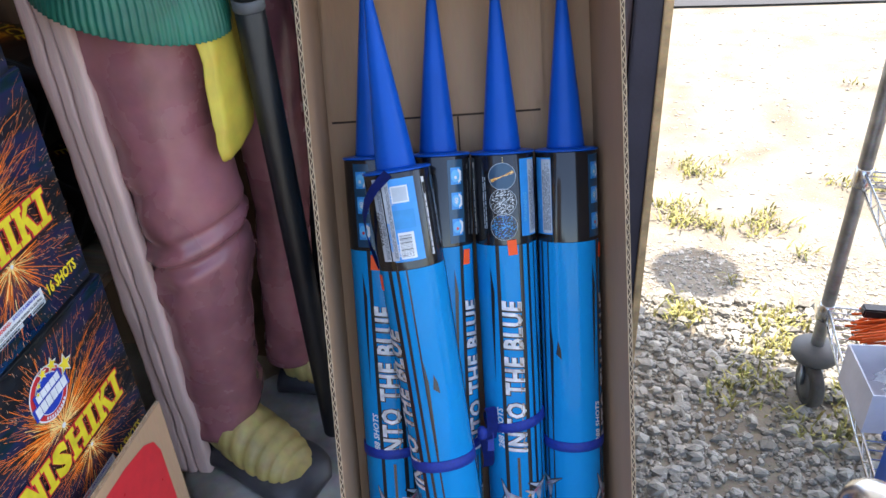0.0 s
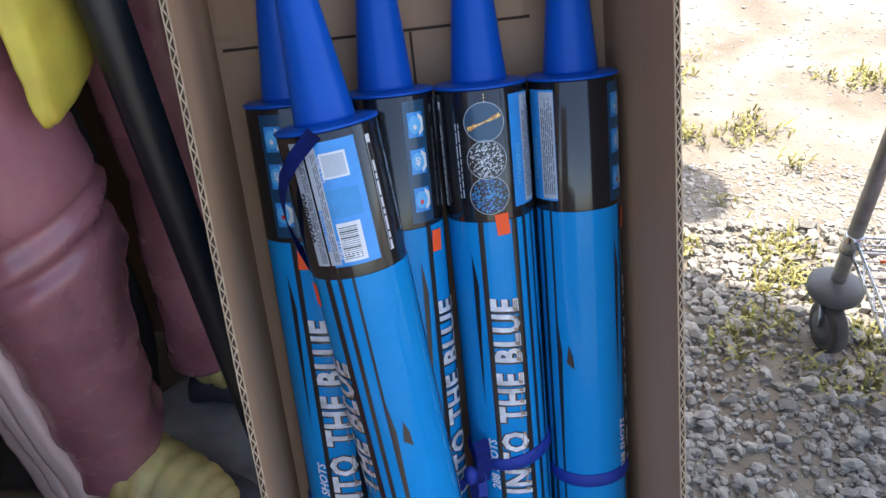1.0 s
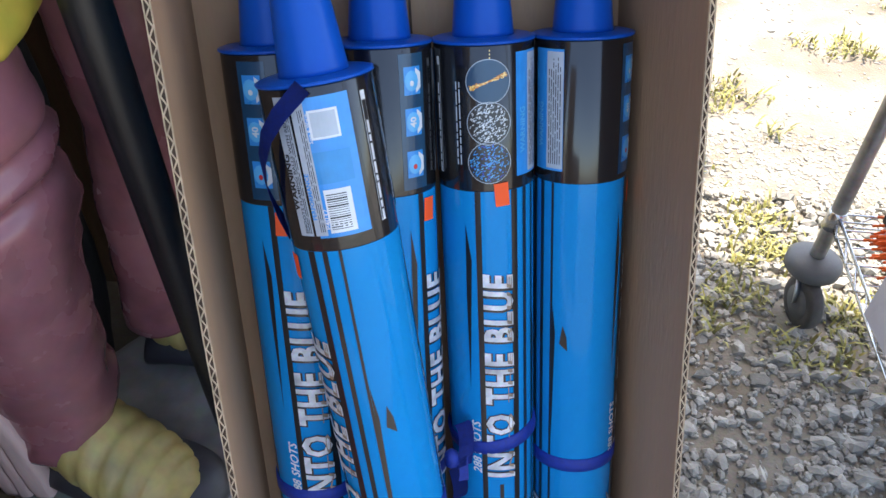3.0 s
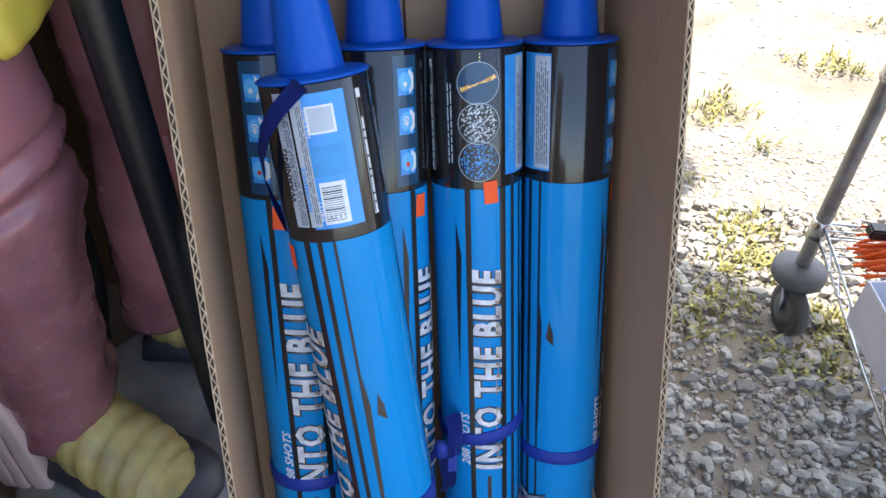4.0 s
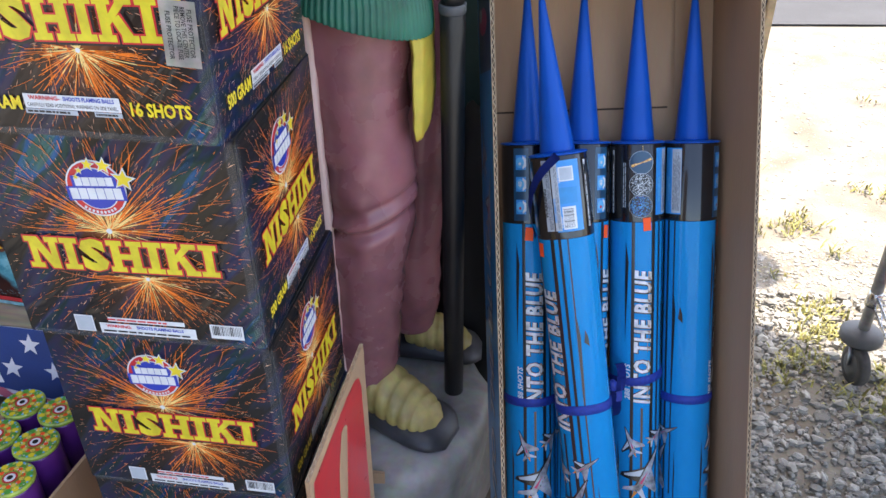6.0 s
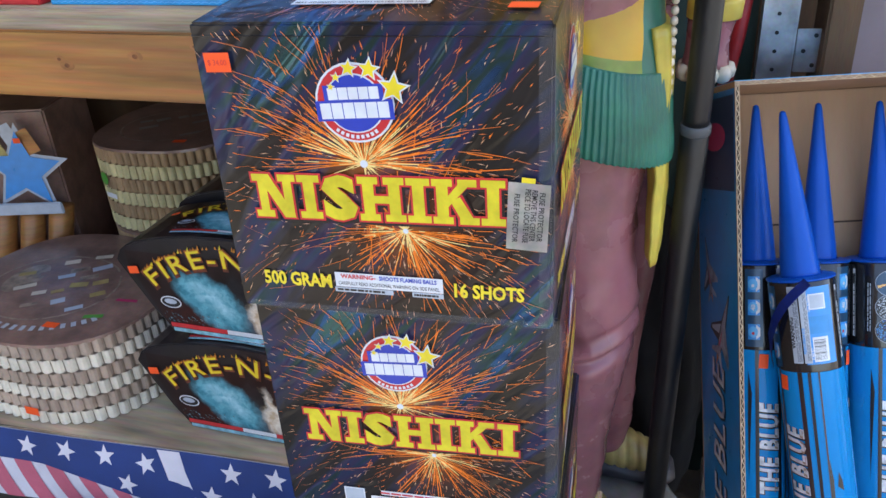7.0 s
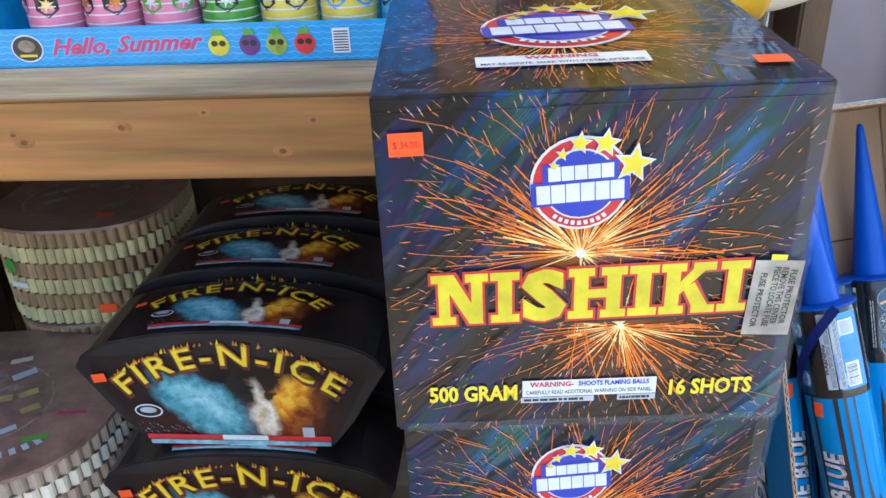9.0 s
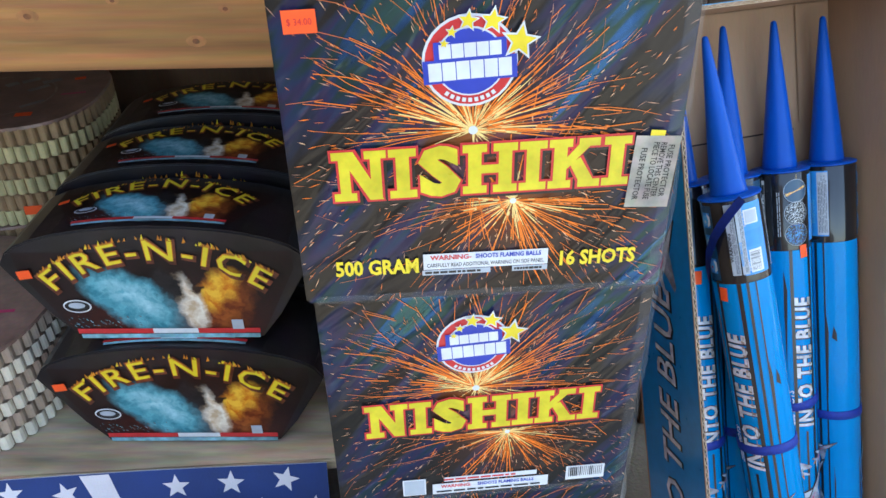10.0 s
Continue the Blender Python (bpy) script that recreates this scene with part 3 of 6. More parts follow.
def pebble(rng, verts, faces, x, y, size, z0=0.0, flat=1.0):
    """One angular crushed stone: a jittered, squashed octahedron cut to 8 corners."""
    k = len(verts)
    a = rng.uniform(0, 6.28)
    h = size * rng.uniform(0.35, 0.7) * flat
    sx = rng.uniform(0.7, 1.35)
    tx, ty = rng.uniform(-0.35, 0.35), rng.uniform(-0.35, 0.35)
    ring = 5
    for lvl, (rr, zz) in enumerate(((1.0, -0.2), (0.85, 0.55))):
        for i in range(ring):
            q = a + 2 * math.pi * (i + 0.4 * lvl) / ring + rng.uniform(-0.25, 0.25)
            d = size * 0.5 * rr * rng.uniform(0.75, 1.15)
            dx, dy = d * sx * math.cos(q), d / sx * math.sin(q)
            verts.append((x + dx, y + dy, z0 + h * zz * rng.uniform(0.8, 1.2) + dx * tx * 0.5 + dy * ty * 0.5))
    verts.append((x + rng.uniform(-0.2, 0.2) * size, y + rng.uniform(-0.2, 0.2) * size, z0 + h * 0.85))
    for i in range(ring):
        j = (i + 1) % ring
        faces.append((k + i, k + j, k + ring + j, k + ring + i))
        faces.append((k + ring + i, k + ring + j, k + 2 * ring))


def build_gravel():
    rng = random.Random(11)
    verts, faces = [], []
    for i in range(27000):
        if i < 19000:
            x, y = rng.uniform(0.02, 1.0), rng.uniform(0.55, 2.0)
        else:
            x, y = rng.uniform(-0.2, 2.6), rng.uniform(1.8, 4.25)
        thin = noise.noise((x * 2.2, y * 2.2, 3.0))
        if y < 1.05 and rng.random() < 0.35 - thin * 0.5:
            continue
        if y < 1.75 and noise.noise((x * 4.5, y * 4.5, 8.0)) > 0.15 and rng.random() < 0.45:
            continue
        size = min(0.040, 0.006 + rng.expovariate(1 / 0.0068)) * (1.0 if y < 1.75 else 0.6)
        pebble(rng, verts, faces, x, y, size, rng.uniform(-0.002, 0.004) * (1.0 if y < 1.75 else 0.3), 1.0 if y < 1.75 else 0.4)
    tagged(raw("gravel", verts, faces, M["stone"]), "angular pale grey crushed stones covering the ground", "gravel", kind="stuff")
    verts, faces = [], []
    patches = [(0.35, 2.48, 0.10), (0.48, 2.10, 0.07), (0.27, 2.20, 0.06), (0.46, 1.66, 0.07), (0.45, 1.58, 0.06), (0.24, 1.69, 0.05), (0.36, 1.41, 0.06), (0.50, 1.29, 0.08), (0.57, 1.40, 0.06), (0.90, 2.38, 0.10), (0.31, 2.13, 0.05)]
    for i in range(110):
        if i < 84:
            px0, py0, sp = patches[i % len(patches)]
            x, y = px0 + rng.gauss(0, sp * 0.55), py0 + rng.gauss(0, sp * 0.4)
        else:
            x, y = rng.uniform(0.1, 2.4), rng.uniform(1.1, 4.0)
        for b in range(rng.randint(10, 30)):
            px, py = x + rng.gauss(0, 0.022), y + rng.gauss(0, 0.02)
            a, ln, w = rng.uniform(0, 6.28), rng.uniform(0.012, 0.04), rng.uniform(0.0012, 0.0035)
            c, s = math.cos(a), math.sin(a)
            lean = rng.uniform(0.3, 1.1)
            k = len(verts)
            verts += [(px - s * w, py + c * w, 0.004), (px + s * w, py - c * w, 0.004), (px + c * ln * lean * 0.5 + s * w, py + s * ln * lean * 0.5 - c * w, ln * 0.6), (px + c * ln * lean * 0.5 - s * w, py + s * ln * lean * 0.5 + c * w, ln * 0.6), (px + c * ln * lean, py + s * ln * lean, ln * 0.75)]
            faces += [(k, k + 1, k + 2, k + 3), (k + 3, k + 2, k + 4)]
    tagged(raw("weeds", verts, faces, M["grass"]), "small yellow-green weeds growing through the gravel", "weeds", kind="stuff")


def build_shell():
    tagged(part("wall_back", block(-2.6, 0.07, 1.38, 1.46, 0, 2.45), M["darkwood"]), "brown timber back wall of the stall", "wall", kind="structure")
    w = tagged(part("wall_end", block(0.04, 0.085, 1.30, 1.50, 0, 2.45, 0.003), M["wallend"]), "dark navy painted end board of the back wall", "wall", kind="structure")
    tagged(part("trim", block(0.0855, 0.10, 1.295, 1.50, 0, 2.45, 0.002), M["plyedge"]), "raw pale plywood edge strip", "trim", kind="structure")
    tagged(part("wall_left", block(-2.68, -2.6, -0.6, 1.46, 0, 2.45), M["darkwood"]), "dark timber side wall of the stall", "wall", kind="structure")
    tagged(part("wall_panel", block(-0.170, 0.038, 1.352, 1.378, 0, 2.45, 0.003), M["mauve"]), "pale mauve panel on the back wall", "wall", kind="structure")
    # two unseen walls added behind the camera to block light and darken reflections
    tagged(part("light_block_tall", block(-1.85, -1.0, -1.66, -1.58, 0, 2.15), M["blockerwood"]), "tall brown timber stall front across the aisle", "wall", kind="structure")
    tagged(part("light_block_low", block(-1.85, -0.25, -1.75, -1.67, 0, 0.95), M["blockerwood"]), "brown timber stall front across the aisle", "wall", kind="structure")
    # the awning's outer edge lies where its shadow falls on the gravel
    up = 2.45
    off = Vector((SUN_DIR.x, SUN_DIR.y)) * (up / SUN_DIR.z)
    p, q = Vector((0.143, 1.665)) + off, Vector((0.466, 1.475)) + off
    d = (q - p).normalized()
    outline = [(-3.2, (p - d * 3.6).y), tuple(p - d * 3.6), tuple(q + d * 2.2), ((q + d * 2.2).x - 0.2, 0.40), (-0.6, 0.30), (-3.2, -0.5)]
    n = len(outline)
    vs = [(x, y, up) for x, y in outline] + [(x, y, up + 0.05) for x, y in outline]
    fs = [tuple(range(n))[::-1], tuple(range(n, 2 * n))] + [(i, (i + 1) % n, n + (i + 1) % n, n + i) for i in range(n)]
    # unseen ball on an arm, added to cast the round shadow on the gravel
    lz = 2.25
    g = Vector((0.285, 1.870)) + Vector((SUN_DIR.x, SUN_DIR.y)) * (lz / SUN_DIR.z)
    ln = empty("round_shadow_caster", pose(g.x, g.y, lz))
    part("globe", lathe([(0.03, -0.10), (0.085, -0.075), (0.12, 0.0), (0.085, 0.075), (0.03, 0.10)], 24), M["canvas"], ln, smooth=True)
    part("arm", tube([(0, 0, 0.10), (0, 0, up + 0.02 - lz), (-0.12, -0.26, up + 0.02 - lz)], 0.006, 8), M["steel"], ln)
    tagged(ln, "round pale lantern hanging from the canopy edge", "lantern")
    tagged(raw("ceiling", vs, fs, M["canvas"]), "pale canopy roof over the stall", "ceiling", kind="structure")


def build_posts():
    t = empty("steel_post", pose(-0.285, 1.225, 0))
    part("web", block(-0.024, 0.022, -0.004, 0.0, 0, 2.4), M["steel"], t)
    part("flange", block(-0.028, -0.0242, -0.004, 0.03, 0, 2.4), M["steel"], t)
    part("flange", block(0.0222, 0.026, -0.004, 0.03, 0, 2.4), M["steel"], t)
    for i in range(16):
        z = 0.90 + i * 0.03
        a = lathe([(0.0032, -0.0008), (0.0032, 0.0008)], 10, m=Matrix.Translation((-0.004, -0.0048, z)) @ pose(0, 0, 0, 90))
        part("slot_hole", a, M["blackplastic"], t)
    br = part("bracket", block(0.028, 0.066, -0.001, 0.003, 0.985, 1.055, 0.001), M["steel"], t)
    for dx, dz in ((0.040, 1.02), (0.056, 1.045), (0.056, 0.997)):
        part("bolt_hole", lathe([(0.0035, -0.0008), (0.0035, 0.0008)], 10, m=Matrix.Translation((dx, -0.0018, dz)) @ pose(0, 0, 0, 90)), M["blackplastic"], br)
    tagged(t, "galvanised steel channel post with punched holes and bracket", "post")
    tagged(part("timber_post", block(-0.222, -0.175, 1.19, 1.30, 0, 2.4, 0.004), M["darkwood"]), "dark brown timber post against the wall", "post")


# ---------------------------------------------------------------- rockets in their carton
RR = 0.043
T_TOP, TIP = 0.795, 1.027
B0 = 0.671


def rocket_art():
    a = Art()

    def at(deg):
        return radians(deg) * RR

    def strip(name, inkn, layer, deg, w, z0, z1):
        a.rect(name, inkn, layer, at(deg), (z0 + z1) / 2, w, z1 - z0, cells=max(1, int(w / 0.006)))

    for base in (0, 180):
        for deg, w, z0, z1 in ((base - 20, 0.0052, 0.02, B0), (base + 24, 0.0060, 0.02, B0), (base + 40, 0.0042, 0.02, B0), (base + 56, 0.0024, 0.20, B0), (base + 2, 0.004, 0.02, 0.36)):
            strip("stripe_print", "line", 1, deg, w, z0, z1)
        for deg, z0, z1, w in ((base - 36, 0.47, 0.64, 0.005), (base + 58, 0.40, 0.55, 0.003), (base - 52, 0.12, 0.30, 0.003), (base + 66, 0.10, 0.28, 0.002)):
            x = at(deg)
            a.poly("stripe_print", "line", 1, [(x, z0), (x + w, z0 + (z1 - z0) * 0.8), (x, z1), (x - w * 0.2, z0 + (z1 - z0) * 0.6)])
        x = at(base + 72)
        a.poly("stripe_print", "line", 1, [(x, 0.53), (x + 0.004, 0.518), (x + 0.005, 0.503), (x - 0.003, 0.51)])
        cx = at(base + 2)
        for inkn, lay, dx, dz, bold in (("line", 2, 0.0006, -0.0006, 0.075), ("silver", 3, 0, 0, 0.036)):
            a.word("title_lettering", inkn, lay, "INTO THE BLUE", cx + dx, 0.4805 + dz, 0.226, 0.0285 if lay == 3 else 0.0335, 90, bold, 0.16, None, 1.12)
        a.word("title_lettering", "bronze", 4, "INTO THE BLUE", cx + 0.010, 0.4805, 0.220, 0.005, 90, 0.015, 0.1, None, 1.12)
        a.word("lettering", "white", 2, "288 SHOTS", at(base - 30), 0.405, 0.062, 0.009, 90, 0.02, 0.25)
        for jx, jz, s, tn in ((-22, 0.30, 0.55, 20), (14, 0.245, 1.0, -28), (44, 0.31, 0.5, -60), (-40, 0.15, 0.8, 10), (30, 0.12, 0.9, 35)):
            jet(a, at(base + jx), jz, s * 0.07, tn)
    # upper black band
    for z, inkn, dots in ((0.766, "navy_print", ("fire", "sp1")), (0.731, "line", ("white", "pale")), (0.697, "line", ("logoblue", "midblue", "midblue", "skyink"))):
        a.disc("effect_roundel", inkn, 2, at(-5), z, 0.0185)
        rng = random.Random(int(z * 1000))
        for k in range(240):
            q, d = rng.uniform(0, 6.28), 0.0165 * rng.random() ** 0.6
            if inkn == "navy_print":
                q, d = rng.gauss(0.35, 0.07), rng.uniform(-0.016, 0.016)
            a.rect("effect_roundel", rng.choice(dots), 3, at(-5) + d * math.cos(q), z + d * math.sin(q), rng.uniform(0.0006, 0.0024), 0.0008, rng.uniform(10, 60))
        a.disc("effect_roundel", "pale", 4, at(-5), z, 0.0185, inner=0.0006)
    for k in range(14):
        a.rect("effect_roundel", "sp1", 2, at(-3), 0.752 + k * 0.003, 0.0008, 0.0016)
    strip("warning_panel", "midblue", 1, 48, 0.030, 0.682, 0.788)
    strip("warning_panel", "pale", 2, 57, 0.016, 0.684, 0.786)
    a.word("lettering", "skyink", 3, "WARNING", at(37), 0.722, 0.040, 0.006, 90, 0.03)
    a.bars("small_print", "line", 3, at(57), 0.735, 0.094, 0.013, 6, 90, 3, 0.35)
    a.bars("small_print", "pale", 2, at(-40), 0.735, 0.08, 0.006, 2, 90, 4, 0.4)
    # white text columns, code panel and web strip
    strip("code_panel", "midblue", 1, -114, 0.040, 0.682, 0.788)
    strip("code_panel", "blue_print", 2, -115, 0.030, 0.724, 0.748)
    strip("small_print_panel", "pale", 2, -155, 0.0120, 0.684, 0.790)
    strip("small_print_panel", "pale", 2, -138, 0.0095, 0.684, 0.786)
    a.word("lettering", "line", 3, "WARNING", at(-160.5), 0.726, 0.044, 0.0058, 90, 0.04)
    a.word("lettering", "line", 3, "SHOOTS FLAMING BALLS WITH REPORT", at(-154), 0.735, 0.098, 0.0026, 90, 0.01)
    a.bars("small_print", "line", 3, at(-150), 0.735, 0.098, 0.003, 2, 90, 5, 0.4)
    a.word("lettering", "midblue", 3, "PERFORMANCE", at(-142), 0.715, 0.036, 0.0034, 90, 0.03)
    a.bars("small_print", "line", 3, at(-136), 0.735, 0.096, 0.0045, 3, 90, 6, 0.35)
    a.rect("code_panel", "white", 3, at(-115), 0.768, 0.0215, 0.0215, 0, cells=3)
    a.rect("code_panel", "pale", 4, at(-115), 0.768, 0.0180, 0.0180, 0, cells=3)
    a.word("lettering", "white", 3, "Scan & Watch", at(-130), 0.766, 0.022, 0.0028, 90, 0.01)
    a.rect("code_panel", "white", 3, at(-115), 0.7025, 0.0200, 0.0340, cells=3)
    rng = random.Random(8)
    for i in range(16):
        a.rect("code_panel", "line", 4, at(-116.5), 0.6885 + i * 0.0018, 0.0150, rng.choice((0.0005, 0.0008, 0.0012)), cells=2)
    a.word("lettering", "white", 3, "P4032", at(-130), 0.697, 0.016, 0.0038, 90, 0.01)
    a.rect("small_print", "white", 2, at(-70), 0.735, 0.0046, 0.10)
    a.rect("small_print", "line", 3, at(-70), 0.732, 0.0038, 0.092)
    a.bars("small_print", "white", 4, at(-70), 0.728, 0.084, 0.0028, 1, 90, 9, 0.75)
    # blue icons
    strip("icon_panel", "navy_print", 1, 155, 0.024, 0.676, 0.79)
    for i, z in enumerate((0.768, 0.734, 0.698)):
        a.rect("icon_panel", "midblue", 2, at(155), z, 0.016, 0.023, cells=2)
        a.poly("icon_panel", "white", 3, [(at(155) + u, z + v) for u, v in ((0.003, -0.0105), (0.0085, -0.006), (0.0085, 0.006), (0.003, 0.0105))])
        a.disc("icon_panel", "skyink", 4, at(155) - 0.001, z, 0.0065, 0.0085, 12)
        if i == 1:
            a.word("icon_panel", "white", 5, "40", at(155) - 0.001, z, 0.009, 0.006, 90, 0.03)
        else:
            a.disc("icon_panel", "white" if i == 0 else "red", 5, at(155) - 0.001, z - 0.002, 0.002, 0.0024, 8)
    a.rect("price_sticker#a", "orange_sticker", 5, at(8), 0.668, 0.0125, 0.021, 4, cells=2)
    a.rect("price_sticker#b", "orange_sticker", 5, at(172), 0.655, 0.0125, 0.021, -4, cells=2)
    return a


def jet(a, x, z, s, turn):
    """A printed fighter jet in grey, seen from above."""
    c, q = math.cos(radians(turn)), math.sin(radians(turn))

    def put(inkn, layer, pts):
        a.poly("jet_print", inkn, layer, [(x + s * (u * c - v * q), z + s * (u * q + v * c)) for u, v in pts])

    put("line", 2, [(-0.09, -0.52), (0.09, -0.52), (0.12, 0.1), (0.02, 0.72), (-0.02, 0.72), (-0.12, 0.1)])
    put("jet", 3, [(-0.06, -0.5), (0.07, -0.5), (0.09, 0.1), (0.0, 0.7), (-0.07, 0.1)])
    put("jet", 2, [(0.05, 0.18), (0.52, -0.28), (0.52, -0.38), (0.05, -0.28)])
    put("line", 2, [(-0.05, 0.18), (-0.52, -0.28), (-0.52, -0.38), (-0.05, -0.28)])
    put("pale", 3, [(-0.10, 0.06), (-0.46, -0.27), (-0.42, -0.30), (-0.10, -0.14)])
    put("pale", 2, [(0.05, -0.36), (0.30, -0.58), (0.30, -0.66), (0.03, -0.52)])
    put("jet", 2, [(-0.05, -0.36), (-0.30, -0.58), (-0.30, -0.66), (-0.03, -0.52)])
    put("magenta", 4, [(-0.03, -0.30), (0.04, -0.30), (0.02, 0.05)])
    put("fire", 2, [(-0.05, -0.53), (0.05, -0.53), (0.0, -0.74)])


def build_rocket():
    r = empty("rocket")
    part("tube", lathe([(RR - 0.002, 0), (RR, 0.002), (RR, B0), (RR, B0 + 0.001)], 56), M["blue"], r, smooth=False).data.polygons.foreach_set("use_smooth", [True] * 170)
    part("collar", lathe([(RR + 0.0003, B0), (RR + 0.0004, B0 + 0.001), (RR + 0.0004, T_TOP - 0.001), (RR, T_TOP)], 56), M["black"], r, "glossy black printed collar", True)
    c = part("nose_cone", lathe([(0.0272, T_TOP + 0.003), (0.0262, T_TOP + 0.008), (0.0205, T_TOP + 0.07), (0.0125, T_TOP + 0.15), (0.0052, TIP - 0.008), (0.0040, TIP - 0.002), (0.0016, TIP)], 40), M["cone"], r, "royal blue plastic nose cone", True)
    part("cone_flange", lathe([(RR - 0.004, T_TOP), (RR + 0.0018, T_TOP + 0.0004), (RR + 0.0020, T_TOP + 0.0022), (RR - 0.001, T_TOP + 0.0032), (0.026, T_TOP + 0.0044)], 48), M["cone"], c, smooth=True)
    rocket_art().emit(r, lambda x, y, o: ((RR + 0.0004 + o) * math.sin(x / RR), -(RR + 0.0004 + o) * math.cos(x / RR), y), 0.00022, None, 0.0045)
    return tagged(r, "tall blue cardboard rocket with black collar and blue cone", "firework", "rockets in the carton")


BOX = pose(-0.269, 0.521, 0.079, -21.8) @ pose(0, 0, 0, 0, -5.4) @ pose(0, 0, 0, 0, 0, 12)
BW, BD, BH = 0.381, 0.178, 1.058


def build_rockets():
    r = build_rocket()
    # foot and shoulder of each in the carton's own metres, its turn, and the height and slope of its strap
    spots = [((0.057, 0.124, 0.012), (0.066, 0.134), -180, 0.375, 0, 0), ((0.139, 0.122, 0.010), (0.1545, 0.134), -125, 0.380, 0, 0), ((0.239, 0.131, 0.0075), (0.243, 0.132), -2, 0.410, 4, -9), ((0.3236, 0.130, 0.005), (0.3325, 0.134), -106, 0.371, 0, 0), ((0.169, 0.036, 0.002), (0.0978, 0.054), 116, 0.400, -3, 0)]
    made = []
    for i, ((x, y, z), (px, py), turn, *_) in enumerate(spots):
        m = BOX @ pose(x, y, z, math.degrees(math.atan2(y - py, T_TOP)), math.degrees(math.atan2(px - x, T_TOP))) @ pose(0, 0, 0, 0, 0, turn)
        if i == 0:
            r.matrix_basis = m
            made.append(r)
        else:
            made.append(copy_thing(r, m))
    for ob, (_, _, turn, z, tx, ty) in zip(made, spots):
        ring = [(RR + 0.0004, -0.0075), (RR + 0.0016, -0.007), (RR + 0.0018, 0.0), (RR + 0.0016, 0.007), (RR + 0.0004, 0.0075)]
        part("strap", lathe(ring, 48, m=Matrix.Translation((0, 0, z)) @ pose(0, 0, 0, 0, 0, -turn) @ pose(0, 0, 0, tx, ty) @ Matrix.Diagonal((1.012 if ty else 1.0, 1.012 if tx else 1.0, 1, 1))), M["ribbon"], ob, "blue woven ribbon strap", True)
    f = made[4]
    f["label"] = "blue rocket leaning before the others, ribbon round its cone"
    # the loose ribbon loop from the cone of the leaning rocket
    pts = [(0.010, -0.0445, T_TOP + 0.001), (0.002, -0.0475, T_TOP - 0.006), (-0.010, -0.050, T_TOP - 0.016), (-0.024, -0.049, T_TOP - 0.031), (-0.036, -0.041, T_TOP - 0.050), (-0.0445, -0.029, T_TOP - 0.074), (-0.048, -0.014, T_TOP - 0.100), (-0.048, 0.0, T_TOP - 0.125)]
    m = pose(0, 0, 0, 0, 0, -140)
    bm = bmesh.new()
    row = []
    for i, p in enumerate(pts):
        p = Vector(p)
        d = (Vector(pts[min(i + 1, 7)]) - Vector(pts[max(i - 1, 0)])).normalized()
        out = Vector((p.x, p.y, 0)).normalized()
        side = d.cross(out).normalized() * 0.0065
        row.append((bm.verts.new(m @ (p + side)), bm.verts.new(m @ (p - side))))
    for a, b in zip(row, row[1:]):
        bm.faces.new((a[0], b[0], b[1], a[1]))
    bmesh.ops.solidify(bm, geom=bm.faces[:], thickness=0.0008)
    part("ribbon", bm, M["ribbon"], f, "blue ribbon loop", True)
    # bow between two rockets
    bow = empty("ribbon_bow", BOX @ pose(0.190, 0.082, 0.412))
    for s, nm in ((1, "loop"), (-1, "loop")):
        b = bmesh.new()
        rw = []
        for k in range(7):
            q = k / 6 * math.pi
            rw.append((b.verts.new((s * 0.004 + 0.004 * math.sin(q), -0.004 * math.cos(q), s * 0.045 * math.sin(q * 0.5) - 0.01)), b.verts.new((s * 0.004 + 0.016 + 0.004 * math.sin(q), 0.006 - 0.004 * math.cos(q), s * 0.045 * math.sin(q * 0.5) - 0.01))))
        for a, c in zip(rw, rw[1:]):
            b.faces.new((a[0], c[0], c[1], a[1]))
        bmesh.ops.solidify(b, geom=b.faces[:], thickness=0.0008)
        part(nm, b, M["ribbon"], bow, smooth=True)
    part("knot", lathe([(0.003, -0.010), (0.007, -0.006), (0.007, 0.006), (0.003, 0.010)], 12), M["ribbon"], bow, smooth=True)
    part("tail", block(0.004, 0.016, 0.0, 0.001, -0.028, 0.0, 0.0), M["ribbon"], bow)
    tagged(bow, "dark blue ribbon bow tied between two rockets", "ribbon")


def flute_edge(name, p0, p1, side, depth, parent):
    """The cut edge of corrugated board: two liners with a wavy flute between, from p0 to p1; side is across the board."""
    p0, p1, side, depth = Vector(p0), Vector(p1), Vector(side), Vector(depth)
    n = int((p1 - p0).length / 0.0032)
    verts, faces = [], []

    def strip(off0, off1, wavy):
        k = len(verts)
        for i in range(n + 1):
            b = p0.lerp(p1, i / n) + depth * (0.35 * noise.noise((i * 0.21, off0 * 9, 1.0)))
            s = 0.30 * math.sin(i * math.pi / 2) if wavy else 0.06 * noise.noise((i * 0.3, off0 * 5, 2.0))
            verts.append(tuple(b + side * (off0 + s)))
            verts.append(tuple(b + side * (off1 + s)))
        for i in range(n):
            faces.append((k + 2 * i, k + 2 * i + 1, k + 2 * i + 3, k + 2 * i + 2))

    strip(-0.5, -0.33, False)
    strip(0.33, 0.5, False)
    strip(-0.12, 0.12, True)
    raw(name, verts, faces, M["card_edge"], parent, "torn corrugated edge")


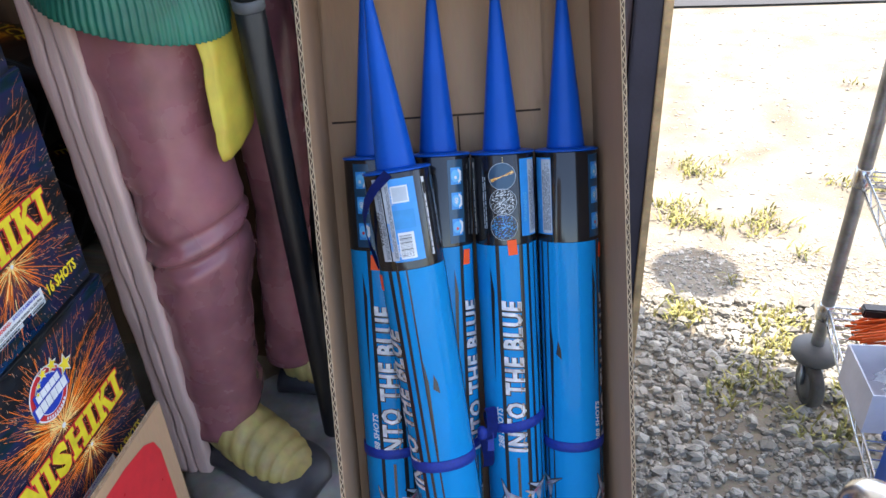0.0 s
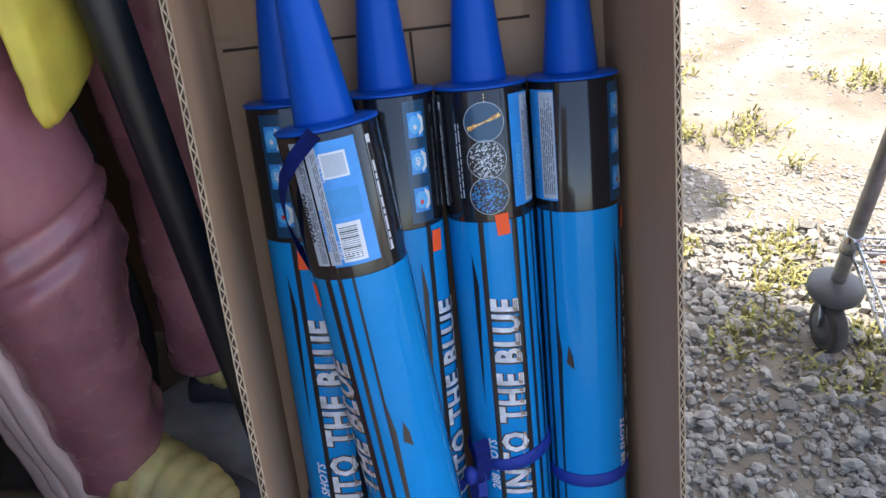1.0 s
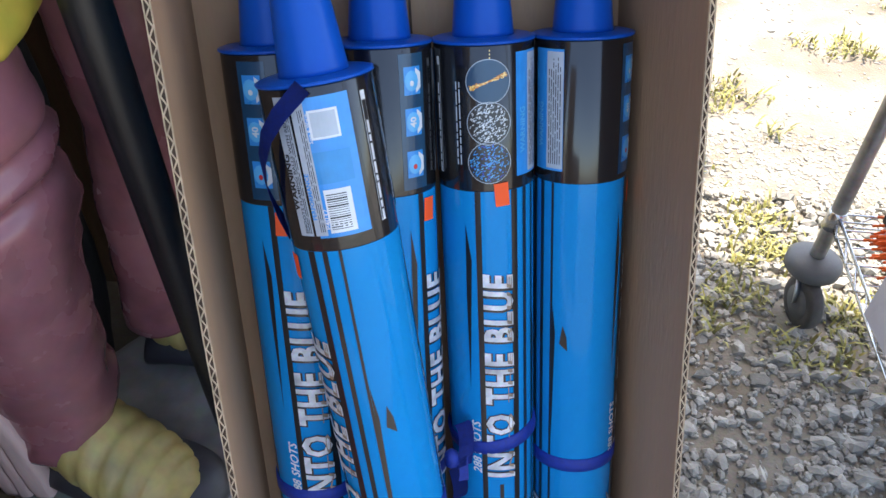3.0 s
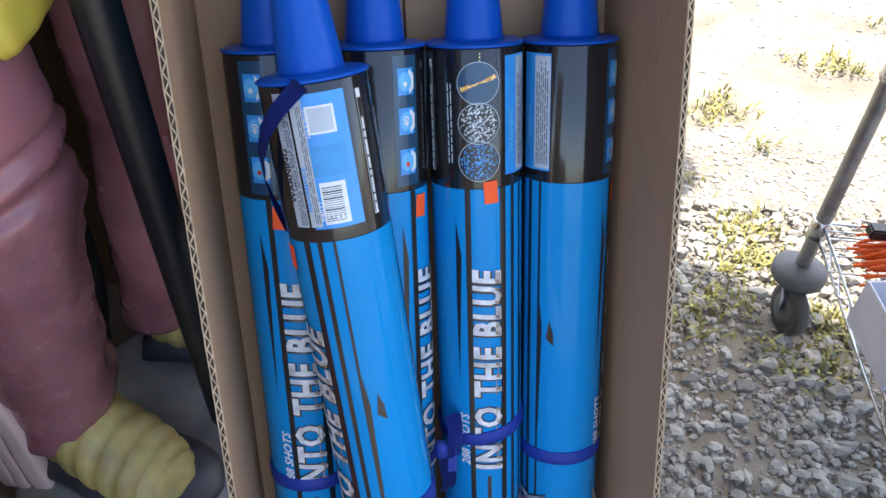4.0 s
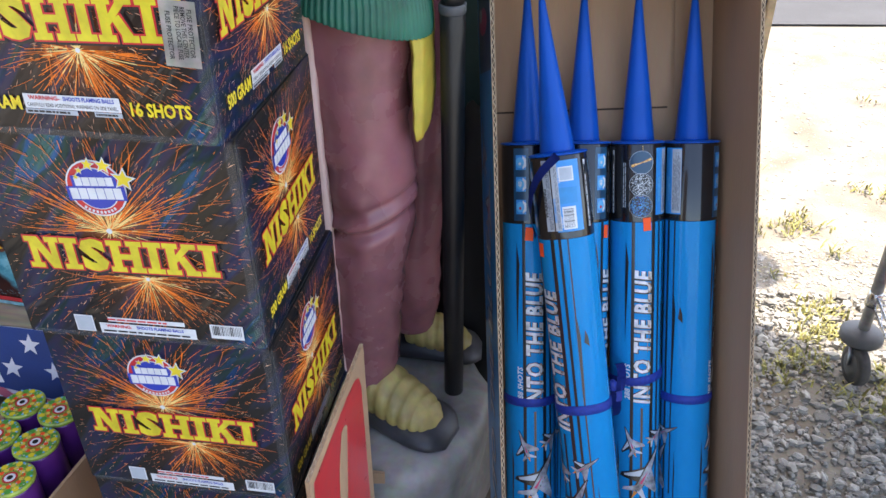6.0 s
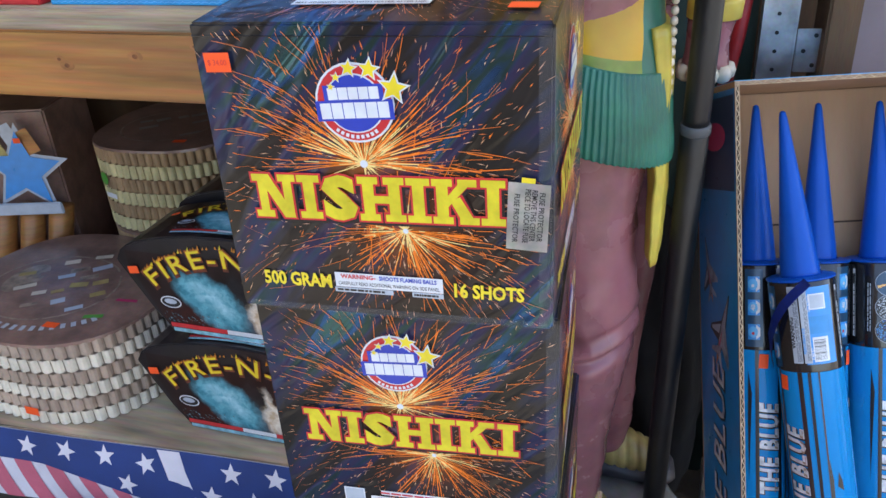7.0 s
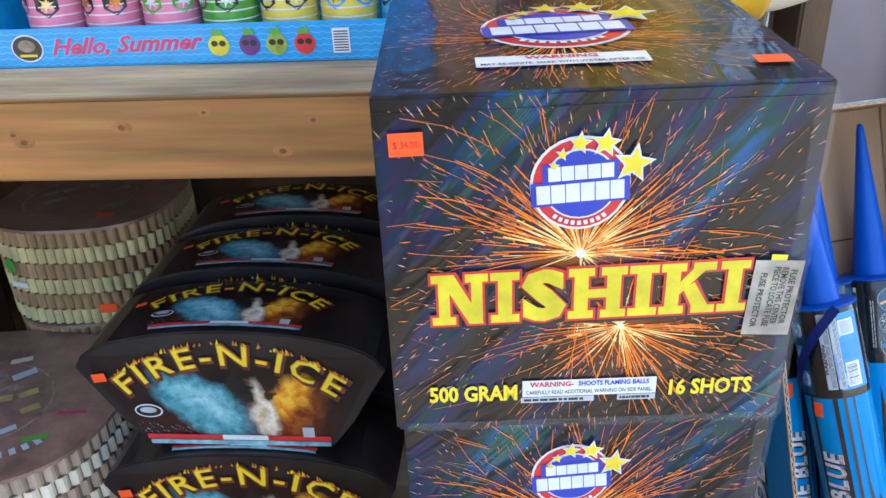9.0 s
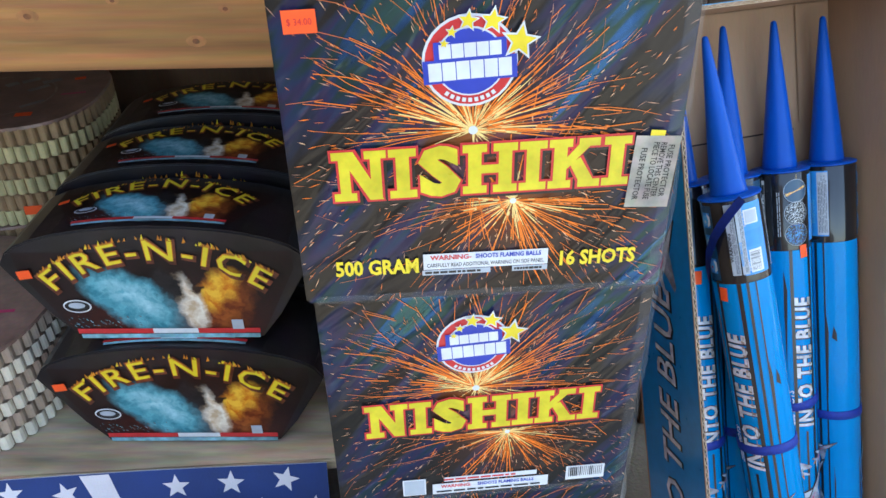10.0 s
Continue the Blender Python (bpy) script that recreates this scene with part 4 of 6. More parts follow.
def build_rocket_box():
    t = 0.0055
    c = empty("rocket_carton", BOX)
    part("back_panel", block(0, BW, BD, BD + t, -t, BH), M["card"], c)
    part("bottom_panel", block(0, BW, 0, BD, -t, 0), M["card"], c)
    # side panels, the open edge slightly ragged
    for nm, x0, x1 in (("side_panel", -t, 0.0), ("side_panel", BW, BW + t)):
        part(nm, block(x0, x1, 0.0, BD + t, -t, BH), M["card"], c)
        # flat dark sheet, painted shade for the hollows between the flutes
        raw("gap_shade", [(x0 + 0.0008, -0.0008, -t), (x1 - 0.0008, -0.0008, -t), (x1 - 0.0008, -0.0008, BH), (x0 + 0.0008, -0.0008, BH)], [(0, 1, 2, 3)], M["card_gap_shade"], c)
        flute_edge("cut_edge", ((x0 + x1) / 2, -0.0022, -t), ((x0 + x1) / 2, -0.0022, BH + t), (t, 0, 0), (0, 0.002, 0), c)
    part("top_panel", block(-t, BW + t, 0.0, BD + t, BH, BH + t), M["card"], c)
    flute_edge("cut_edge", (-t, -0.0022, BH + t / 2), (BW + t, -0.0022, BH + t / 2), (0, 0, t), (0, 0.002, 0), c)
    part("printed_top", block(-t, BW + t, -0.001, BD, BH + t, BH + t + 0.001), M["traysky"], c, "light blue printed carton top")
    # inner flaps on the back
    flap = block(0.004, 0.311, BD - 0.0046, BD - 0.0012, 0.859, BH - 0.002)
    bmesh.ops.bevel(flap, geom=[e for e in flap.edges if abs(e.verts[0].co.y - e.verts[1].co.y) > 0.002 and e.verts[0].co.z < 0.9], offset=0.012, segments=5, affect="EDGES")
    part("inner_flap", flap, M["card"], c)
    # dark strip painted on the liner as the flap's shadow
    raw("painted_flap_shadow", [(0.006, BD - 0.0016, 0.8560), (0.306, BD - 0.0016, 0.8560), (0.306, BD - 0.0016, 0.8592), (0.006, BD - 0.0016, 0.8592)], [(0, 1, 2, 3)], M["card_gap_shade"], c)
    part("inner_flap", block(0.316, BW - 0.002, BD - 0.0036, BD - 0.0012, 0.868, BH - 0.002, 0.0010), M["card"], c)
    for x0, x1 in ((0.002, 0.1862), (0.1870, BW - 0.002)):
        part("inner_liner", block(x0, x1, BD - 0.0012, BD - 0.0004, 0.0, 0.866), M["card"], c)
    raw("seam", [(0.1855, BD - 0.0020, 0.0), (0.1878, BD - 0.0020, 0.0), (0.1878, BD - 0.0020, 0.8555), (0.1855, BD - 0.0020, 0.8555)], [(0, 1, 2, 3)], M["card_gap_shade"], c)
    # printed outer side
    a = Art()
    a.rect("side_print", "blue_print", 1, BD / 2, BH / 2, BD * 0.99, BH * 0.995)
    a.rect("side_print", "navy_print", 2, BD * 0.55, BH * 0.93, BD * 0.85, BH * 0.12)
    a.disc("side_print", "magenta", 3, BD * 0.5, BH * 0.94, 0.05, 0.02)
    a.disc("side_print", "pale", 4, BD * 0.35, BH * 0.95, 0.018, 0.01)
    a.word("title_lettering", "line", 3, "INTO THE BLUE", BD * 0.50 + 0.002, BH * 0.40, 0.50, 0.06, 90, 0.04, 0.2)
    a.word("title_lettering", "silver", 4, "INTO THE BLUE", BD * 0.50, BH * 0.40, 0.50, 0.055, 90, 0.01, 0.2)
    for x, z, s, tn in ((0.05, 0.80, 0.07, 20), (0.11, 0.72, 0.09, -30), (0.05, 0.14, 0.08, 15), (0.12, 0.10, 0.07, -20)):
        jet(a, x, z, s, tn)
    a.emit(c, lambda x, y, o: (-t - o, BD - x, y), 0.0004)
    tagged(c, "open brown cardboard carton leaning back, holding blue rockets", "carton")


# ---------------------------------------------------------------- spark boxes
NW, ND, NH = 0.266, 0.245, 0.2415


def slab_title(a, x, y, w, h, tilt=0.0):
    """NISHIKI in heavy slab letters: dark shade, red rim, gold face."""
    widths = {"N": 1.22, "I": 0.62, "S": 0.95, "H": 1.24, "K": 1.20}
    total = sum(widths[ch] + 0.05 for ch in "NISHIKI")
    unit = w / total

    def letter(ch, x0, g, inkn, layer, dx, dy):
        W, st, sf = widths[ch] * unit, unit * 0.30, h * 0.16

        def q(x1, y1, x2, y2):
            pts = [(x1 - g, y1 - g), (x2 + g, y1 - g), (x2 + g, y2 + g), (x1 - g, y2 + g)]
            a.poly("title_lettering", inkn, layer, [(x0 + u + dx, y - h / 2 + v + dy + (x0 + u - x) * tilt) for u, v in pts])

        def d(pts):
            a.poly("title_lettering", inkn, layer, [(x0 + u + dx, y - h / 2 + v + dy + (x0 + u - x) * tilt) for u, v in pts])

        if ch == "S":
            a.word("title_lettering", inkn, layer, "S", x0 + W / 2 + dx, y + dy + (x0 + W / 2 - x) * tilt, W + 2 * g, h * 1.04 + 2 * g, math.degrees(tilt), 0.06)
        elif ch == "I":
            q(W / 2 - st / 2, 0, W / 2 + st / 2, h), q(0, 0, W, sf), q(0, h - sf, W, h)
        elif ch == "H":
            for s0 in (W * 0.22, W * 0.78):
                q(s0 - st / 2, 0, s0 + st / 2, h), q(s0 - W * 0.22, 0, s0 + W * 0.22, sf), q(s0 - W * 0.22, h - sf, s0 + W * 0.22, h)
            q(W * 0.2, h * 0.41, W * 0.8, h * 0.58)
        elif ch == "N":
            q(W * 0.22 - st * 0.4, 0, W * 0.22 + st * 0.4, h), q(W * 0.80 - st * 0.4, 0, W * 0.80 + st * 0.4, h)
            q(0, 0, W * 0.42, sf), q(0, h - sf, W * 0.30, h), q(W * 0.60, h - sf, W, h)
            d([(W * 0.12 - g, h + g), (W * 0.40 + g, h + g), (W * 0.92 + g, -g), (W * 0.66 - g, -g)])
        elif ch == "K":
            q(W * 0.22 - st / 2, 0, W * 0.22 + st / 2, h), q(0, 0, W * 0.44, sf), q(0, h - sf, W * 0.44, h), q(W * 0.56, h - sf, W * 0.96, h), q(W * 0.58, 0, W, sf)
            d([(W * 0.30, h * 0.34 - g), (W * 0.30, h * 0.58 + g), (W * 0.66 - g, h + g), (W * 0.92 + g, h + g)])
            d([(W * 0.40 - g, h * 0.50), (W * 0.60 + g, h * 0.62 + g), (W * 0.96 + g, -g), (W * 0.66 - g, -g)])

    for inkn, layer, g, dx, dy in (("line", 4, h * 0.055, h * 0.05, -h * 0.05), ("red", 5, h * 0.045, 0, 0), ("gold", 6, 0, 0, 0)):
        cx = x - w / 2
        for ch in "NISHIKI":
            letter(ch, cx, g, inkn, layer, dx, dy)
            cx += (widths[ch] + 0.05) * unit


def face_art(w, h, seed, kind):
    """kind 'front': weight and shots; 'back': code squares; 'top': the lid."""
    a = Art()
    if kind == "top":
        sparks(a, w * 0.46, h * 0.42, w, h, seed, 150, True, 1.35)
        sparks(a, w * 0.46, h * 0.42, w, h, seed + 1, 90, False, 1.2)
        badge(a, w * 0.46, h * 0.52, 0.050, squash=0.95)
        a.rect("warning_label", "white", 3, w * 0.44, h * 0.215, 0.108, 0.021)
        a.word("lettering", "red", 4, "WARNING", w * 0.44, h * 0.215 + 0.005, 0.046, 0.0065, 0, 0.03)
        a.word("lettering", "line", 4, "MAY RE-IGNITE. SOAK WITH WATER AFTER USE.", w * 0.44, h * 0.215 - 0.006, 0.102, 0.0042, 0, 0.01)
        a.rect("price_sticker", "orange_sticker", 5, w * 0.905, h * 0.14, 0.021, 0.015, -2)
        return a
    k = w / NW
    sparks(a, 0.124 * k, 0.137, w, h, seed, 190 if k > 0.95 else 260, True, 1.40)
    sparks(a, 0.152 * k, 0.082, w, h, seed + 1, 110, False, 1.0)
    badge(a, 0.122 * k, 0.1840, 0.0285)
    slab_title(a, 0.131 * k, 0.1085, 0.203 * k, 0.037, 0.015)
    if kind == "front":
        a.word("lettering", "yellow", 3, "500 GRAM", 0.0545 * k, 0.0315, 0.060 * k, 0.0135, 0, 0.035)
        a.word("lettering", "yellow", 3, "16 SHOTS", 0.216 * k, 0.0315, 0.056 * k, 0.0135, 0, 0.035)
        a.rect("warning_label", "white", 3, 0.1335 * k, 0.034, 0.091 * k, 0.0135)
        a.rect("warning_label", "pale", 3, 0.112 * k, 0.0245, 0.050 * k, 0.0045)
        a.rect("warning_label", "pale", 3, 0.166 * k, 0.0245, 0.026 * k, 0.0045)
        a.word("lettering", "red", 4, "WARNING-", 0.108 * k, 0.0375, 0.030 * k, 0.0042, 0, 0.03)
        a.word("lettering", "logoblue", 4, "SHOOTS FLAMING BALLS", 0.150 * k, 0.0375, 0.048 * k, 0.0040, 0, 0.03)
        a.word("lettering", "line", 4, "CAREFULLY READ ADDITIONAL WARNING ON SIDE PANEL.", 0.1335 * k, 0.0308, 0.086 * k, 0.0034, 0, 0.01)
        a.bars("small_print", "line", 4, 0.112 * k, 0.0245, 0.046 * k, 0.004, 1, 0, 3, 0.5)
        a.bars("small_print", "line", 4, 0.166 * k, 0.0245, 0.023 * k, 0.004, 1, 0, 4, 0.5)
    else:
        a.rect("code_square", "white", 3, 0.068 * k, 0.019, 0.021, 0.021)
        rng = random.Random(seed)
        a.rect("code_square", "pale", 4, 0.068 * k, 0.019, 0.0185, 0.0185)
        a.rect("warning_label", "white", 3, 0.138 * k, 0.0265, 0.085 * k, 0.0055)
        a.rect("warning_label", "white", 3, 0.138 * k, 0.0145, 0.107 * k, 0.0135)
        a.bars("small_print", "red", 4, 0.130 * k, 0.0265, 0.070 * k, 0.0035, 1, 0, 5, 0.6)
        a.word("lettering", "red", 4, "WARNING:", 0.106 * k, 0.0178, 0.028 * k, 0.0042, 0, 0.03)
        a.word("lettering", "logoblue", 4, "SHOOTS FLAMING BALLS", 0.152 * k, 0.0178, 0.052 * k, 0.0042, 0, 0.03)
        a.bars("small_print", "line", 4, 0.138 * k, 0.0112, 0.100 * k, 0.0036, 1, 0, 6, 0.6)
        a.rect("code_square", "white", 3, 0.226 * k, 0.021, 0.036 * k, 0.018)
        for i in range(18):
            a.rect("code_square", "line", 4, 0.226 * k + (i - 8.5) * 0.0018, 0.0225, rng.choice((0.0006, 0.0012)), 0.012)
    return a


def build_spark_box(kind, lid, turn):
    b = empty("firework_box")
    bm = block(0, NW, 0, ND, 0, NH, 0.0022, 2)
    puff = 0.013 if lid else 0.0
    for v in bm.verts:
        if v.co.z > NH / 2:
            v.co.z += puff * v.co.y / ND
    part("body", bm, M["spark_card"], b)
    face_art(NW, NH, 3 if kind == "front" else 21, kind).emit(b, lambda x, y, o: (x, -0.0003 - o, y))
    face_art(ND, NH, 41, "front").emit(b, lambda x, y, o: (NW + 0.0003 + o, x, y))
    if lid:
        face_art(NW, ND, 61, "top").emit(b, lambda x, y, o: (x, y, NH + 0.0003 + o + puff * y / ND))
        part("lid_seam", block(0.0015, NW - 0.0015, -0.0012, 0.002, NH - 0.0095, NH - 0.009), M["black"], b)
    wrap_film(b, 3 if kind == "front" else 17)
    return b


def film_strip(name, fn, n, width, seed, parent):
    """A loose, crumpled ridge of shrink film; fn(t, u) gives its place along and across, and its outward direction."""
    verts, faces = [], []
    for i in range(n + 1):
        for k in range(7):
            t, u = i / n, k / 6
            p, out = fn(t, u)
            w = width * (0.6 + 0.4 * noise.noise((t * 9 + seed, u, 1.0)))
            lift = math.sin(math.pi * u) * w * (0.35 + 0.5 * abs(noise.noise((t * 24 + seed, u * 4, 2.0)))) + 0.0004
            verts.append(tuple(Vector(p) + Vector(out) * lift))
    for i in range(n):
        for k in range(6):
            a = i * 7 + k
            faces.append((a, a + 1, a + 8, a + 7))
    ob = raw(name, verts, faces, M["shrink"], parent, "clear crumpled shrink film ridge", True)
    ob.visible_shadow = False


def wrap_film(b, seed):
    d = 0.7071
    film_strip("film_edge", lambda t, u: ((NW - 0.011 + 0.022 * min(u, 0.5), 0.022 * max(u - 0.5, 0.0) - 0.0004, 0.004 + t * (NH - 0.008)), (d, -d, 0)), 44, 0.007, seed, b)
    film_strip("film_edge", lambda t, u: ((0.008 + t * (NW - 0.012), -0.0016, 0.001 + 0.007 * u), (0, -1, -0.3)), 48, 0.004, seed + 4, b)


def build_spark_stack():
    words = "glossy black cardboard firework box printed with orange sparks"
    top = build_spark_box("front", True, 0)
    top.matrix_basis = pose(-0.8075, 0.3655, 1.0225, 0, 0, 0.6)
    a = Art()
    a.rect("price_sticker", "orange_sticker", 8, 0.0195, 0.2135, 0.0205, 0.0145, 1)
    a.word("lettering", "red", 9, "$ 34.00", 0.0195, 0.2132, 0.0150, 0.0048, 1, 0.0)
    a.rect("fuse_label", "foil", 8, 0.2475, 0.1000, 0.031, 0.055, -3)
    a.rect("fuse_label", "yellow", 7, 0.2480, 0.1285, 0.010, 0.006, -5)
    a.word("lettering", "line", 9, "FUSE PROTECTOR", 0.2385, 0.099, 0.040, 0.0042, -94, 0.01)
    a.word("lettering", "line", 9, "REMOVE THIS CENTER", 0.2515, 0.1015, 0.042, 0.0042, -94, 0.01)
    a.word("lettering", "line", 9, "PIECE TO LOCATE FUSE", 0.2465, 0.1010, 0.044, 0.0042, -94, 0.01)
    a.word("lettering", "line", 9, "FUSE PROTECTOR", 0.2570, 0.1005, 0.040, 0.0042, -94, 0.01)
    a.emit(top, lambda x, y, o: (x, -0.0003 - o, y))
    tagged(top, "glossy black firework box with price sticker and silver fuse label", "firework box", "stack of spark boxes")
    low = build_spark_box("back", False, 0)
    low.matrix_basis = pose(-0.8035, 0.3745, 0.7810, 0, 0, 2.2)
    tagged(low, words, "firework box", "stack of spark boxes")
    copy_thing(low, pose(-0.802, 0.386, 0.5395, 0, 0, 1.0))
    copy_thing(low, pose(-0.802, 0.390, 0.298, 0, 0, 0.5))
    copy_thing(low, pose(-0.802, 0.390, 0.0560, 0, 0, 0.5))


def build_print_carton():
    """The cut-open shipping carton round the lower boxes."""
    c = empty("shipping_carton", pose(-0.812, 0.375, 0.05, 0, 0, 0.5))
    w, d, t = 0.304, 0.325, 0.005
    part("bottom_panel", block(0, w, 0, d, 0, t), M["card"], c)
    part("side_panel", block(w, w + t, -0.012, 0.240, 0, 0.556), M["card"], c)
    flute_edge("cut_edge", (w + t / 2, -0.012, 0.5572), (w + t / 2, 0.240, 0.5572), (t, 0, 0), (0, 0, 0.003), c)
    flute_edge("cut_edge", (w + t / 2, 0.241, 0.0), (w + t / 2, 0.241, 0.557), (t, 0, 0), (0, 0.003, 0), c)
    part("back_panel", block(0, w, d, d + t, 0, 0.20), M["card"], c)
    part("side_panel", block(-t, 0, 0, d, 0, 0.42), M["card"], c)
    a = Art()
    a.poly("red_print", "red", 1, [(0.0, 0.06), (0.219, 0.06), (0.216, 0.500), (0.208, 0.522), (0.190, 0.534), (0.150, 0.540), (0.0, 0.540)])
    a.poly("red_print", "card", 2, [(0.138, 0.500), (0.126, 0.511), (0.112, 0.511), (0.090, 0.464), (0.050, 0.25), (0.078, 0.22), (0.119, 0.416)])
    a.emit(c, lambda x, y, o: (w + t + o, x, y))
    tagged(c, "cut-open brown shipping carton with red print", "carton")
    p = empty("wooden_pallet", pose(-0.74, 0.67, 0.0))
    for x in (-0.26, 0.0, 0.26):
        part("bearer", block(x - 0.03, x + 0.03, -0.31, 0.31, 0.0, 0.030, 0.002), M["ply"], p)
    for k in range(5):
        y = -0.26 + k * 0.13
        part("board", block(-0.29, 0.29, y - 0.05, y + 0.05, 0.0305, 0.048, 0.002), M["ply"], p)
    tagged(p, "low wooden pallet under the cartons", "pallet")


# ---------------------------------------------------------------- statue
def build_statue():
    """A painted figure, one plain mesh: legs, shoes, apron, sleeve and base."""
    verts, faces, index = [], [], []
    keys = ["maroon", "statyellow", "ochre", "statgreen", "statwhite", "shoe", "sock", "base", "plank", "statlime"]

    def loft(rows, key, seg=28, wob=0.0, seed=0.0, ribs=0, rib=0.0, pick=None, power=1.0):
        """rows: centre x, y, z, radius across, radius in depth, turn of the ring's plane about x and y."""
        rings = []
        for j, (x, y, z, rx, ry, tx, ty) in enumerate(rows):
            k = len(verts)
            rot = Euler((radians(tx), radians(ty), 0)).to_matrix()
            for i in range(seg):
                a = 2 * math.pi * i / seg
                q = 1 + (rib * math.cos(ribs * a) if ribs else 0)
                if power > 1:
                    q *= (abs(math.cos(a)) ** power + abs(math.sin(a)) ** power) ** (-1 / power)
                v = rot @ Vector((rx * q * math.cos(a), ry * q * math.sin(a), 0)) + Vector((x, y, z))
                if wob:
                    v += Vector((1, 1, 0.3)) * wob * noise.noise((v.x * 9 + seed, v.y * 9, v.z * 9))
                    v += Vector((1, 1, 0)) * wob * 0.6 * noise.noise((v.x * 26 + seed, v.y * 26, v.z * 40))
                verts.append(tuple(v))
            rings.append(k)
        for j, (a, b) in enumerate(zip(rings, rings[1:])):
            for i in range(seg):
                faces.append((a + i, a + (i + 1) % seg, b + (i + 1) % seg, b + i))
                index.append(keys.index(pick(j, i) if pick else key))
        for k, flip in ((rings[0], True), (rings[-1], False)):
            f = tuple(range(k, k + seg))
            faces.append(f[::-1] if flip else f)
            index.append(keys.index(pick(0 if flip else len(rows) - 2, 0) if pick else key))

    def smooth_rows(rows, n):
        """Rows between the given ones, along a smooth curve."""
        out = []
        for j in range(len(rows) - 1):
            p0, p1, p2, p3 = (np.array(rows[min(max(j + d, 0), len(rows) - 1)], float) for d in (-1, 0, 1, 2))
            for s in range(n):
                t = s / n
                out.append(tuple(0.5 * (2 * p1 + (p2 - p0) * t + (2 * p0 - 5 * p1 + 4 * p2 - p3) * t * t + (3 * p1 - p0 - 3 * p2 + p3) * t ** 3)))
        return out + [tuple(rows[-1])]

    near = [(-0.585, 0.865, 0.325, 0.0545, 0.0578, 0, 0), (-0.583, 0.868, 0.360, 0.0610, 0.0630, 0, 0), (-0.576, 0.868, 0.440, 0.0610, 0.0630, 0, 0), (-0.568, 0.866, 0.540, 0.0676, 0.0693, 0, 0), (-0.561, 0.864, 0.630, 0.0741, 0.0735, 2, -5), (-0.558, 0.860, 0.662, 0.0735, 0.0730, 6, -13), (-0.558, 0.860, 0.680, 0.0655, 0.0620, 6, -13), (-0.556, 0.858, 0.700, 0.0790, 0.0800, 6, -13), (-0.556, 0.858, 0.722, 0.0705, 0.0690, 6, -13), (-0.555, 0.860, 0.745, 0.0750, 0.0750, 3, -6), (-0.556, 0.866, 0.820, 0.0763, 0.0777, 0, 0), (-0.561, 0.874, 0.950, 0.0839, 0.0840, 0, 0), (-0.566, 0.880, 1.080, 0.0905, 0.0893, 0, 0), (-0.570, 0.880, 1.200, 0.0927, 0.0893, 0, 0)]
    loft(smooth_rows(near, 5), "maroon", 48, 0.010, 1.0)
    far = [(-0.528, 1.040, 0.325, 0.0451, 0.0450, 0, 0), (-0.525, 1.040, 0.370, 0.0494, 0.0500, 0, 0), (-0.515, 1.045, 0.500, 0.0451, 0.0500, 0, 0), (-0.501, 1.050, 0.680, 0.0441, 0.0550, 0, 0), (-0.503, 1.055, 0.880, 0.0578, 0.0600, 0, 0), (-0.513, 1.055, 1.130, 0.0630, 0.0600, 0, 0)]
    loft(smooth_rows(far, 5), "maroon", 28, 0.006, 4.0)
    # shoes and ribbed straw socks, the toes to the right
    for hx, hy, hz, tx, ty, s in ((-0.600, 0.868, 0.236, -0.412, 0.808, 1.22), (-0.555, 1.045, 0.240, -0.390, 1.060, 1.05)):
        d = Vector((tx - hx, ty - hy, 0))
        ang = math.atan2(d.y, d.x)
        ln = d.length
        k0 = len(verts)
        prof = [(-0.04, 0.030, 0.030), (0.0, 0.040, 0.046), (0.25, 0.043, 0.052), (0.5, 0.049, 0.048), (0.75, 0.053, 0.040), (0.92, 0.045, 0.032), (1.02, 0.024, 0.018)]
        rows = [(hx + d.x * u, hy + d.y * u, hz + h * s * 0.5, w * s, h * s * 0.5, 90, 0) for u, w, h in prof]
        # rings across the shoe's length
        rings = []
        for (x, y, z, w, h, _, _) in smooth_rows(rows, 4):
            k = len(verts)
            for i in range(20):
                a = 2 * math.pi * i / 20
                c, sn = math.cos(a), math.sin(a)
                zz = h * sn if sn > 0 else h * 0.95 * sn
                verts.append((x - math.sin(ang) * w * c, y + math.cos(ang) * w * c, z + zz))
            rings.append(k)
        for a, b in zip(rings, rings[1:]):
            for i in range(20):
                faces.append((a + i, a + (i + 1) % 20, b + (i + 1) % 20, b + i))
                index.append(keys.index("shoe"))
        for k in (rings[0], rings[-1]):
            faces.append(tuple(range(k, k + 20)))
            index.append(keys.index("shoe"))
        # instep
        srows = []
        for u, w, zc, h in ((0.08, 0.038, 0.078, 0.046), (0.28, 0.0425, 0.064, 0.045), (0.48, 0.0440, 0.051, 0.038), (0.66, 0.0415, 0.041, 0.030), (0.80, 0.0315, 0.034, 0.022), (0.89, 0.0130, 0.031, 0.010)):
            srows.append((hx + d.x * u, hy + d.y * u, hz + zc * s, w * s, h * s, 0, 0))
        rings = []
        dense = smooth_rows(srows, 8)
        for j, (x, y, z, w, h, _, _) in enumerate(dense):
            k = len(verts)
            q = 1 - 0.085 * (1 - abs(math.sin(j * math.pi / 5))) ** 2
            for i in range(20):
                a = 2 * math.pi * i / 20
                verts.append((x - math.sin(ang) * w * q * math.cos(a), y + math.cos(ang) * w * q * math.cos(a), z + h * q * math.sin(a)))
            rings.append(k)
        for a, b in zip(rings, rings[1:]):
            for i in range(20):
                faces.append((a + i, a + (i + 1) % 20, b + (i + 1) % 20, b + i))
